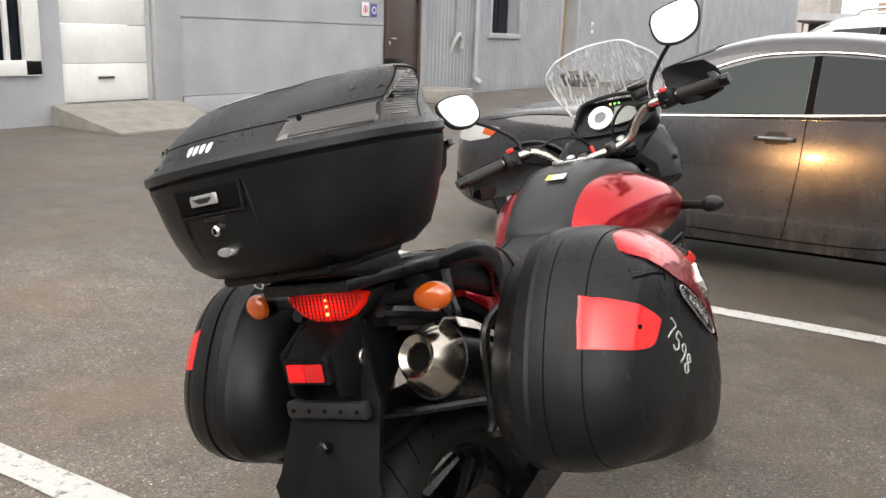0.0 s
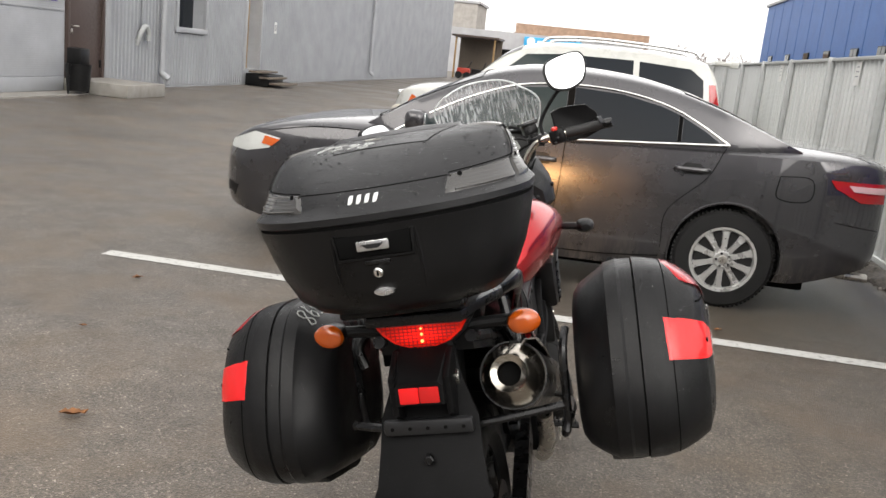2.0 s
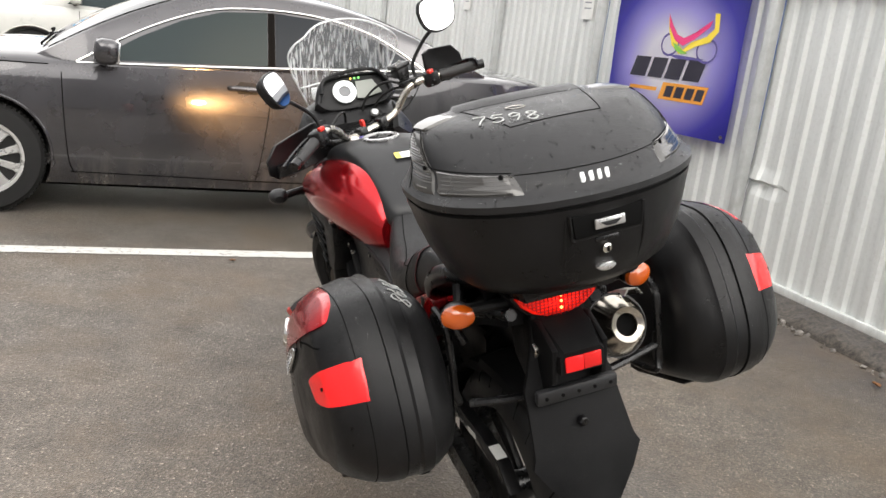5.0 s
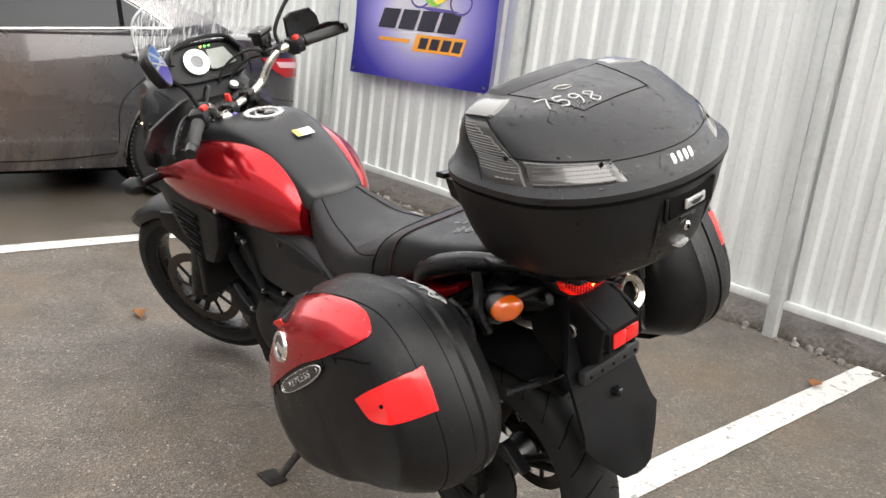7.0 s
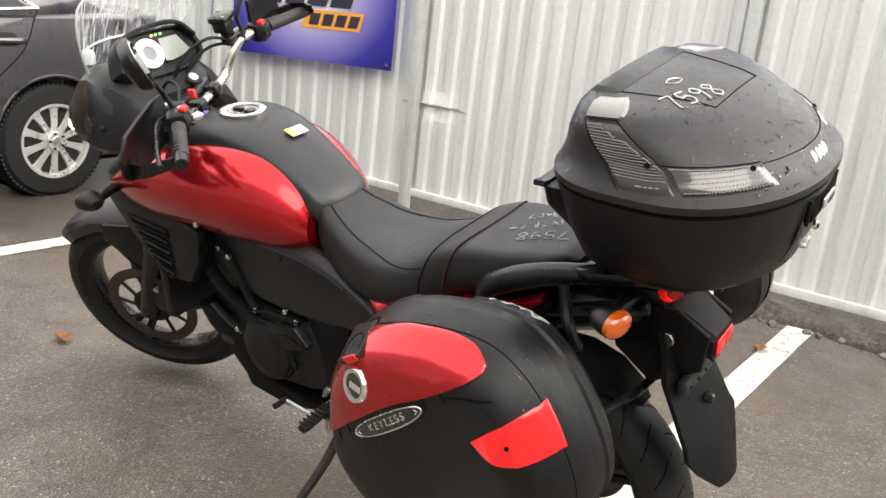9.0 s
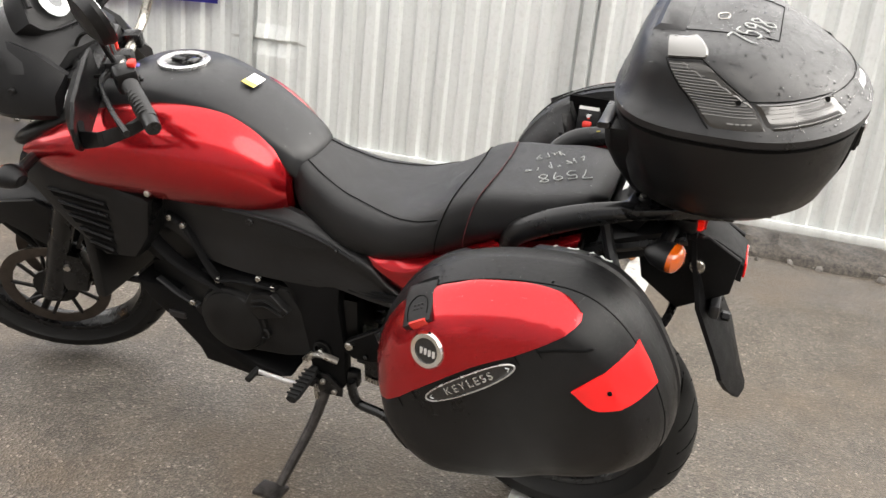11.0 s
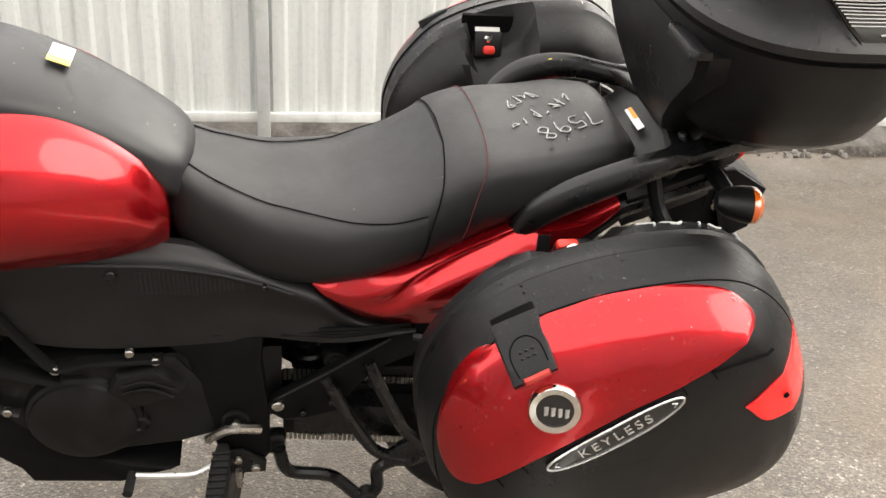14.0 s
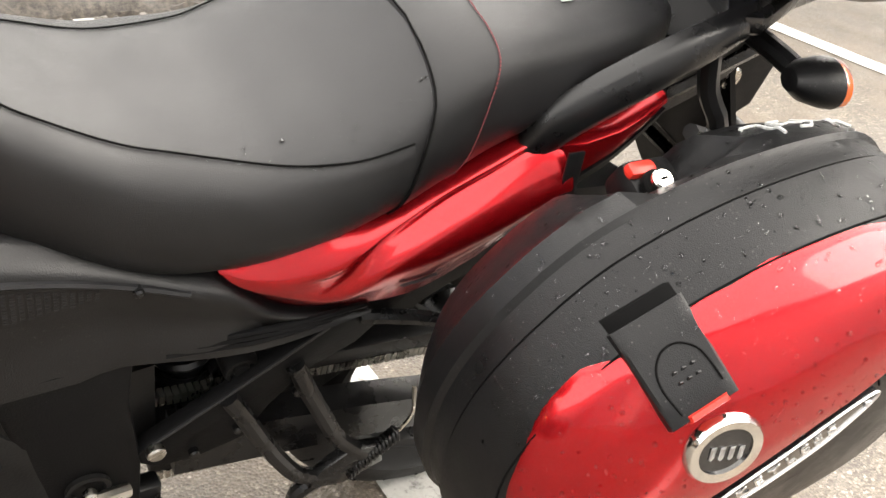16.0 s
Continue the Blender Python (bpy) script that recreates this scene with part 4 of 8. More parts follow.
def wheel(parent, x, y, r, rim, side, spokes, width=0.21, hubcol=CASTALU):
    """side: +1 when the outer face looks to +y."""
    w = make("wheel", lathe((x, y, r), (0, side, 0), [(rim * .9, -width / 2), (rim + .012, -width / 2), (r * .93, -width / 2 + .005), (r - .004, -width * .38), (r, -width * .3), (r, width * .3),
                                                     (r - .004, width * .38), (r * .93, width / 2 - .005), (rim + .012, width / 2), (rim, width / 2 - .01), (rim * .9, width / 2 - .03)], 48), RUBBER, parent, "black winter tyre")
    bm = bmesh.new()  # tread blocks
    for k in range(72):
        a = 2 * math.pi * k / 72
        for j in (-1, 0, 1):
            box(0, 0, 0, 0.017, width * .22, 0.012, bm=bm, rot=None)
            vs = bm.verts[-8:]
            bmesh.ops.rotate(bm, verts=vs, cent=(0, 0, 0), matrix=Matrix.Rotation(0.25 * j, 3, "Z"))
            bmesh.ops.translate(bm, verts=vs, vec=(0, j * width * .28, r + .001))
            bmesh.ops.rotate(bm, verts=vs, cent=(0, 0, 0), matrix=Matrix.Rotation(a + j * .03, 3, "Y"))
            bmesh.ops.translate(bm, verts=vs, vec=(x, y, r))
            bm.verts.ensure_lookup_table()
    make("tread", bm, RUBBER, w, smooth=False)
    o = side * width / 2
    make("rim", lathe((x, y, r), (0, side, 0), [(rim, width / 2 - .004), (rim + .006, width / 2), (rim - .012, width / 2 - .002), (rim - .02, width / 2 - .03), (rim - .02, 0), (rim - .01, 0)], 40, close=True), hubcol, w)
    # A black disc paints the shade behind the spokes.
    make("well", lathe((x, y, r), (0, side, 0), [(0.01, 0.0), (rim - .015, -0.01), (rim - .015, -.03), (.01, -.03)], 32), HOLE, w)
    for k in range(spokes):
        a = 2 * math.pi * (k + .5) / spokes
        c, s = math.cos(a), math.sin(a)
        pts = []
        for rr, hw2, hh in ((.03, .026, -.012), (rim * .45, .019, -.012), (rim * .8, .024, -.018), (rim - .008, .040, -.022)):
            pts.append([(x + c * rr - s * q, y + o + side * (hh + dz), r + s * rr + c * q) for q, dz in ((-hw2, -.012), (-hw2 * .75, 0), (hw2 * .75, 0), (hw2, -.012))])
        make("spoke", loft(pts), hubcol, w)
    make("hub", disc((x, y + o - side * .012, r), (0, side, 0), .058, .03, 20, .006), hubcol, w)
    make("hub_cap", disc((x, y + o + side * .004, r), (0, side, 0), .03, .012, 18, .004), STEEL, w)
    for k in range(5):
        a = 2 * math.pi * k / 5
        make("wheel_nut", disc((x + .045 * math.cos(a), y + o + side * .003, r + .045 * math.sin(a)), (0, side, 0), .008, .02, 6), DARK, w)


def car(name, label, category, m, paint, S):
    top = thing(name, label, category, m)
    W, ZT, SH, ZB = curve(*S["half_width"]), curve(*S["deck"]), curve(*S["shoulder"]), curve(*S["sill"])
    side = curve([0, .12, .4, .75, 1], [.93, .975, 1.0, .992, .955])
    x0, x1 = S["half_width"][0][0], S["half_width"][0][-1]

    def side_y(x, z):
        zb, zs = ZB(x), SH(x)
        return W(x) * side(min(1, max(0, (z - zb) / max(.01, zs - zb))))
    rings = []
    N = 74
    for k in range(N + 1):
        f = k / N
        x = x0 + (x1 - x0) * f
        zb, zs, zt, w = ZB(x), SH(x), ZT(x), W(x)
        half = [(0, zb), (w * .75, zb)]
        for j in range(9):
            z = zb + (zs - zb) * j / 8
            half.append((w * side(j / 8), z))
        for j in range(1, 7):
            a = math.pi / 2 * j / 6
            half.append((w * .955 * math.cos(a) ** .7, zs + (max(zt, zs + .003) - zs) * math.sin(a) ** 1.0))
        rings.append([(x, -y, z) for y, z in half[1:]] [::-1] + [(x, y, z) for y, z in half[1:-1]])
    body = make("body", loft(rings), paint, top)
    cut = []
    for hx in S["axles"]:
        for sy in (1, -1):
            cut.append(disc((hx, sy * S["half"], S["wheel_r"] + .01), (0, 1, 0), S["arch_r"], .56, 40))
    carve(body, cut)
    for hx in S["axles"]:
        for sy in (1, -1):
            ww = S["half"] - .11
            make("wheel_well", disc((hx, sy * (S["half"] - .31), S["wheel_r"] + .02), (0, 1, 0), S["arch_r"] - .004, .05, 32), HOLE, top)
            wheel(top, hx, sy * ww, S["wheel_r"], S["rim_r"], sy, S["spokes"])
            bmr = bmesh.new()
            path = []
            for k in range(25):
                a = math.pi * (-0.06 + 1.12 * k / 24)
                px, pz = hx + (S["arch_r"] + .004) * math.cos(a), S["wheel_r"] + .01 + (S["arch_r"] + .004) * math.sin(a)
                path.append((px, sy * (side_y(px, pz) + .002), pz))
            make("arch_lip", tube(path, .009, 6, 1, bmr), paint, top)

    # upper cabin
    B, R, TW = curve(*S["belt"]), curve(*S["roof"]), S["tumble"]
    xa, xb = S["roof"][0][0], S["roof"][0][-1]
    TP = curve(*S.get("taper", ([-9, 9], [1, 1])))

    def cab_y(x, z):
        t = max(0, z - B(x))
        return side_y(x, B(x)) * .968 - t * TW - .25 * t * t
    rings = []
    M = 48
    for k in range(M + 1):
        x = xa + (xb - xa) * k / M
        zb, zr = B(x) - .06, R(x)
        zr = max(zr, zb + .02)
        edge = zb + (zr - zb) * .86
        half = [(TP(x) * cab_y(x, zb + (edge - zb) * j / 5), zb + (edge - zb) * j / 5) for j in range(6)]
        ye = half[-1][0]
        for j in range(1, 7):
            a = math.pi / 2 * j / 6
            half.append((ye * math.cos(a) ** .75, edge + (zr - edge) * math.sin(a) ** .9))
        rings.append([(x, -y, z) for y, z in half][::-1] + [(x, y, z) for y, z in half[:-1]])
    make("cabin", loft(rings), paint, top)

    def panel(name, poly, material, lift=.004, parent=top, label="", surf=cab_y, sy=1, thick=.004):
        """A pane or plate on the car's side, from its outline in x and z."""
        bm = bmesh.new()
        cx, cz = sum(p[0] for p in poly) / len(poly), sum(p[1] for p in poly) / len(poly)
        dense = []
        for i, p in enumerate(poly):
            q = poly[(i + 1) % len(poly)]
            n = max(1, int(math.dist(p, q) / .05))
            dense += [(p[0] + (q[0] - p[0]) * j / n, p[1] + (q[1] - p[1]) * j / n) for j in range(n)]
        rings = []
        for f in (1, 1, .75, .5, .25, .02):
            up = -thick if len(rings) == 0 else lift
            rings.append([(cx + (p[0] - cx) * f, sy * (surf(cx + (p[0] - cx) * f, cz + (p[1] - cz) * f) + up), cz + (p[1] - cz) * f) for p in dense])
        loft(rings, False, bm)
        bm.faces.new(bm.verts[-len(dense):])
        return make(name, bm, material, parent, label)

    def seam(pts, sy=1, surf=side_y, r=.003, material=HOLE, name="door_gap", lift=.001):
        path = smooth_path([(x, 0, z) for x, z in pts], 5)
        return make(name, tube([(p.x, sy * (surf(p.x, p.z) + lift), p.z) for p in path], r, 6, 1), material, top)

    for sy in (1, -1):
        for k, poly in enumerate(S["windows"]):
            panel("side_window", poly, GLASSTEAL if k == 0 else GLASSDARK, sy=sy)
        if S.get("chrome"):
            seam(S["chrome"], sy, cab_y, .0065, CHROME, "window_trim", .005)
            seam(S["sash"], sy, cab_y, .008, CHROME, "window_trim", .008)
        for pts in S["gaps"]:
            seam(pts, sy)
        for (hx, hz) in S["handles"]:
            h = make("door_handle", tube([(hx - .11, sy * (side_y(hx, hz) + .004), hz), (hx - .08, sy * (side_y(hx, hz) + .028), hz + .002), (hx + .08, sy * (side_y(hx, hz) + .028), hz), (hx + .11, sy * (side_y(hx, hz) + .004), hz - .004)], .012, 8, 5, flat=1.3), paint, top)
            panel("handle_recess", [(hx - .07, hz - .03), (hx + .05, hz - .035), (hx + .07, hz + .01), (hx + .04, hz + .04), (hx - .05, hz + .04), (hx - .08, hz + .01)], DARK, .0015, h, surf=side_y, sy=sy)
        for nm, poly, material in S["lamps"]:
            panel(nm, poly, material, .012 if nm in ("turn_lamp", "tail_lamp_clear") else .006, surf=side_y, sy=sy)
        hx, hz = S["mirror"]
        my = cab_y(hx, hz)
        mm = make("wing_mirror", box(hx, sy * (my + .15), hz + .02, .14, .2, .15, .05, seg=4), S["mirror_paint"], top)
        make("mirror_arm", tube([(hx + .02, sy * (my - .01), hz - .06), (hx, sy * (my + .08), hz - .04)], .025, 8, 2), DARK, mm)
        make("mirror_glass", box(hx - .068, sy * (my + .15), hz + .02, .012, .17, .12, .004), MIRROR, mm)

    def glass_sheet(name, xs, f0=.84):
        rows = []
        for k in range(13):
            x = xs[0] + (xs[1] - xs[0]) * k / 12
            zr = R(x)
            zb = B(x) - .06
            edge = zb + (zr - zb) * .86
            ye = TP(x) * cab_y(x, edge)
            row = []
            for j in range(13):
                u = -1 + 2 * j / 12
                yy = ye * f0 * u
                a = math.acos(min(1, abs(yy) / ye) ** (1 / .75)) if abs(yy) > 1e-5 else math.pi / 2
                row.append((x, yy, edge + (zr - edge) * math.sin(a) ** .9 + .006))
            rows.append(row)
        make(name, loft(rows, False, None, False), GLASSDARK, top)
    glass_sheet("windscreen", S["screen"], .955)
    if S.get("rear_glass"):
        glass_sheet("rear_window", S["rear_glass"])
    # Floor as a plain box, in the near-black used for shade.
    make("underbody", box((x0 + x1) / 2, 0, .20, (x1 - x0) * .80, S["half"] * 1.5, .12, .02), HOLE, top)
    return top, panel, seam, side_y, cab_y


SEDANPAINT = plain("grey-brown metallic car paint", (0.046, 0.0445, 0.048), 0.27, 0.15, 3, 0.05, 900, 0.06, metal=0.55, coat=1.0)
dn = tex(SEDANPAINT, "ShaderNodeTexNoise", 5.0, Detail=8.0, Roughness=0.75)
dm = SEDANPAINT.node_tree.nodes.new("ShaderNodeMapping")
dm.inputs["Scale"].default_value = (2.2, 1.0, 0.35)
SEDANPAINT.node_tree.links.new(SEDANPAINT.node_tree.nodes["coords"].outputs["Object"], dm.inputs["Vector"])
SEDANPAINT.node_tree.links.new(dm.outputs["Vector"], dn.inputs["Vector"])
dz = SEDANPAINT.node_tree.nodes.new("ShaderNodeSeparateXYZ")
SEDANPAINT.node_tree.links.new(SEDANPAINT.node_tree.nodes["coords"].outputs["Object"], dz.inputs["Vector"])
splash = mixc(SEDANPAINT, 1.0, ramp(SEDANPAINT, dn.outputs["Fac"], [(0.46, 0.0), (0.66, 0.55)]), ramp(SEDANPAINT, dz.outputs["Z"], [(0.20, 1.0), (0.44, 0.0)]), "MULTIPLY")
old = SEDANPAINT.node_tree.nodes["Principled BSDF"].inputs["Base Color"].links[0].from_socket
put(SEDANPAINT, "Base Color", mixc(SEDANPAINT, splash, old, (0.20, 0.18, 0.155)))
SUVPAINT = plain("pearl white car paint", (0.46, 0.46, 0.43), 0.3, 0.05, 3, coat=0.8)
SUVLOW = plain("champagne cladding paint", (0.42, 0.39, 0.33), 0.4, 0.06, 3, coat=0.5)
HEADGLASS = mat("head lamp cover", (0.50, 0.51, 0.49), 0.1, coat=1.0)
SEDAN = dict(
    half=.91, wheel_r=.33, rim_r=.213, arch_r=.365, spokes=10, axles=(1.3875, -1.3875), tumble=.36,
    half_width=([-2.45, -2.43, -2.38, -2.28, -2.1, -1.9, -1.6, 1.2, 1.6, 1.9, 2.08, 2.18, 2.23], [.46, .60, .71, .79, .855, .89, .91, .91, .895, .85, .74, .58, .40]),
    deck=([-2.45, -2.40, -2.2, -1.75, -1.0, .9, 1.1, 1.55, 1.9, 2.1, 2.19, 2.23], [.86, 1.06, 1.105, 1.10, 1.06, .97, .985, .945, .86, .76, .66, .58]),
    shoulder=([-2.45, -2.40, -2.0, -1.3, 0, 1.0, 1.55, 1.9, 2.13, 2.23], [.84, 1.0, 1.04, 1.02, .955, .90, .875, .81, .69, .54]),
    sill=([-2.45, -2.38, -2.2, -1.8, 1.7, 1.95, 2.12, 2.23], [.46, .37, .31, .21, .19, .225, .27, .36]),
    belt=([-1.85, -1.32, 0, .95, 1.15], [1.10, 1.075, .975, .915, .915]),
    roof=([-1.80, -1.5, -1.2, -.9, -.6, -.3, 0, .25, .5, .8, 1.12], [1.085, 1.215, 1.333, 1.42, 1.466, 1.480, 1.467, 1.42, 1.322, 1.165, .955]),
    windows=[[(.80, .945), (.55, 1.10), (.30, 1.225), (.05, 1.305), (-.235, 1.335), (-.235, 1.005)],
             [(-.285, 1.008), (-.285, 1.338), (-.6, 1.325), (-.86, 1.275), (-.98, 1.235), (-.98, 1.06)],
             [(-1.01, 1.062), (-1.01, 1.22), (-1.16, 1.145), (-1.255, 1.083)]],
    chrome=[(.90, .925), (.58, 1.12), (.3, 1.25), (.05, 1.325), (-.3, 1.355), (-.62, 1.342), (-.9, 1.285), (-1.1, 1.20), (-1.32, 1.075)],
    sash=[(.90, .92), (.4, .95), (-.2, .99), (-.8, 1.035), (-1.32, 1.075)],
    gaps=[[(.98, .86), (.96, .6), (.93, .35), (.90, .27)], [(-.26, .99), (-.25, .7), (-.22, .4), (-.20, .27)], [(-1.30, 1.06), (-1.20, .85), (-.98, .62), (-.97, .4), (-.97, .36)],
          [(.92, .27), (.3, .265), (-.5, .26), (-.97, .30)], [(1.05, .90), (1.45, .885), (1.8, .82)], [(-1.66, .92), (-1.66, .78), (-1.86, .78), (-1.86, .92), (-1.66, .92)], [(-2.05, .66), (-2.2, .64), (-2.36, .62)]],
    handles=[(-.10, .855), (-1.10, .90)],
    lamps=[("head_lamp", [(1.70, .775), (1.90, .80), (2.10, .72), (2.12, .66), (1.95, .66), (1.78, .70)], HEADGLASS), ("turn_lamp", [(1.70, .765), (1.82, .78), (1.84, .725), (1.76, .715)], AMBER),
           ("tail_lamp", [(-1.98, .93), (-2.36, .93), (-2.38, .80), (-2.20, .80), (-2.02, .88)], TAILRED), ("tail_lamp_clear", [(-2.10, .908), (-2.37, .905), (-2.375, .862), (-2.14, .870)], mat("pale lamp cover", (.58, .38, .38), .15, coat=1.0))],
    taper=([-1.9, -1.8, -1.6, -1.3, .85, 1.0, 1.15], [.90, .92, .965, 1, 1, .97, .9]),
    mirror=(.74, .99), mirror_paint=SEDANPAINT, screen=(1.06, .36), rear_glass=(-1.02, -1.66))
SEDANPOSE = pose(-1.15, 6.37, 0, 0, 0, 181.2)
sedan, spanel, sseam, sside, scab = car("sedan", "dirty grey-brown four-door sedan parked nose out beside the fence", "car", SEDANPOSE, SEDANPAINT, SEDAN)
make("front_bumper_strip", tube([(2.16, -.5, .40), (2.215, 0, .40), (2.16, .5, .40)], .03, 8), DARK, sedan)
for sy in (1, -1):
    spanel("pillar_trim", [(-.238, 1.003), (-.238, 1.334), (-.283, 1.337), (-.283, 1.007)], HOLE, .003, surf=scab, sy=sy)
    spanel("pillar_trim", [(-.982, 1.06), (-.982, 1.233), (-1.008, 1.222), (-1.008, 1.062)], HOLE, .003, surf=scab, sy=sy)
spanel("fog_lamp_recess", [(2.02, .40), (2.13, .42), (2.14, .34), (2.05, .32)], DARK, .003, surf=sside)
for k in (0, 1):
    make("wiper", tube([(1.10 - .03 * k, .42 - .62 * k, .985), (1.04, .10 - .62 * k, 1.03), (1.06, -.12 - .5 * k, 1.02)], .008, 6), HOLE, sedan)
make("grille", box(2.21, 0, .58, .05, .7, .12, .02), CHROME, sedan)
make("exhaust_tip", tube([(-2.1, .55, .27), (-2.42, .55, .26)], .03, 10, 1), STEEL, sedan)

SUV = dict(
    half=.94, wheel_r=.38, rim_r=.23, arch_r=.43, spokes=6, axles=(1.4, -1.35), tumble=.20,
    half_width=([-2.3, -2.27, -2.1, -1.6, 1.2, 1.7, 2.0, 2.2, 2.3], [.72, .83, .90, .94, .94, .93, .88, .75, .55]),
    deck=([-2.3, -2.25, -1.0, .9, 1.2, 1.7, 2.05, 2.2, 2.3], [1.05, 1.15, 1.12, 1.12, 1.15, 1.13, 1.07, 1.0, .84]),
    shoulder=([-2.3, -2.2, -1.0, .9, 1.7, 2.1, 2.3], [1.03, 1.10, 1.08, 1.07, 1.03, .97, .78]),
    sill=([-2.3, -2.0, -1.8, 1.8, 2.1, 2.3], [.52, .42, .34, .34, .40, .48]),
    belt=([-2.28, -1.0, 1.05, 1.33], [1.13, 1.12, 1.09, 1.09]),
    roof=([-2.26, -2.18, -2.05, -1.7, -1.0, -.1, .38, .7, .98, 1.3], [1.10, 1.55, 1.78, 1.86, 1.895, 1.88, 1.83, 1.70, 1.46, 1.12]),
    windows=[[(1.0, 1.13), (.73, 1.42), (.46, 1.66), (-.05, 1.71), (-.05, 1.13)], [(-.15, 1.14), (-.15, 1.71), (-1.02, 1.72), (-1.06, 1.15)], [(-1.14, 1.15), (-1.10, 1.715), (-1.80, 1.68), (-1.98, 1.55), (-2.02, 1.2), (-1.9, 1.16)]],
    gaps=[[(.86, 1.06), (.84, .7), (.82, .45)], [(-.17, 1.1), (-.16, .7), (-.14, .45)], [(-1.1, 1.1), (-1.08, .8), (-.95, .6)]],
    handles=[(-.02, .95), (-.95, .97)],
    lamps=[("head_lamp", [(1.72, .99), (1.95, 1.0), (2.14, .93), (2.16, .80), (1.9, .80)], HEADGLASS), ("turn_lamp", [(1.80, .83), (2.0, .94), (2.06, .82), (1.9, .79)], AMBER),
           ("tail_lamp", [(-2.05, 1.18), (-2.24, 1.2), (-2.25, .86), (-2.1, .86)], TAILRED)],
    mirror=(.90, 1.19), mirror_paint=SUVPAINT, screen=(1.24, .54))
suv, upanel, useam, uside, ucab = car("suv", "large white off-road car with roof rails parked behind the sedan", "car", pose(-1.25, 12.95, -.06, 0, 0, 180), SUVPAINT, SUV)
for sy in (1, -1):
    make("roof_rail", tube([(-1.9, sy * .66, 1.84), (-1.7, sy * .66, 1.92), (-.6, sy * .66, 1.96), (.1, sy * .64, 1.92), (.25, sy * .64, 1.85)], .02, 8), ALU, suv)
    upanel("lower_cladding", [(1.0, .66), (1.0, .40), (-.9, .40), (-.9, .68)], SUVLOW, .012, surf=uside, sy=sy)
for sy in (1, -1):
    upanel("pillar_trim", [(-.055, 1.13), (-.055, 1.708), (-.145, 1.709), (-.145, 1.14)], HOLE, .003, surf=ucab, sy=sy)
upanel("upper_tail_lamp", [(-2.06, 1.5), (-2.15, 1.5), (-2.235, 1.2), (-2.10, 1.2)], TAILRED, .008, surf=ucab)
make("rear_spoiler", box(-2.22, 0, 1.80, .22, 1.2, .06, .02), SUVPAINT, suv)
make("rear_spoiler_end", box(-2.36, .5, 1.80, .16, .12, .1, .02), SUVPAINT, suv)
make("front_bumper", box(2.2, 0, .62, .22, 1.66, .3, .09, seg=4), SUVLOW, suv)
make("grille", box(2.29, 0, .88, .05, .8, .16, .02), CHROME, suv)


from mathutils.bvhtree import BVHTree

# ---- motorcycle: built along +y, upright, then leant on its side stand ----
Y0 = 2.3
BIKEPOSE = pose(-0.815, Y0, 0, 0, -13.5, 0)
bike = thing("motorcycle", "red and black touring motorcycle leaning on its side stand", "motorcycle", BIKEPOSE)
UP = (0, -Y0, 0)


def part(name, bm, material, parent=bike, label="", **kw):
    return make(name, bm, material, parent, label, shift=UP, **kw)


AXIS0, AXISD, STEER = Vector((0, 2.74, 1.0)), Vector((0, -math.sin(radians(30)), math.cos(radians(30)))), 25


def steered(bm):
    bmesh.ops.rotate(bm, verts=bm.verts, cent=AXIS0, matrix=Matrix.Rotation(radians(STEER), 3, AXISD))
    for v in bm.verts:
        f = min(1, max(0, (.95 - v.co.z) / .63))
        v.co += Vector((.018 * f, -.026 * f, 0))
    return bm


def barred(bm):
    """For what sits on the handlebar."""
    bmesh.ops.translate(bm, verts=bm.verts, vec=(0, -.035, -.05))
    return steered(bm)


def mirrored(pts, sx):
    return [(sx * x, y, z) for x, y, z in pts]


def bolt(x, y, z, r=0.008, sx=-1, parent=bike, m=STEEL):
    part("bolt", disc((x, y, z), (sx, 0, 0), r, 0.012, 12, 0.002), m, parent)


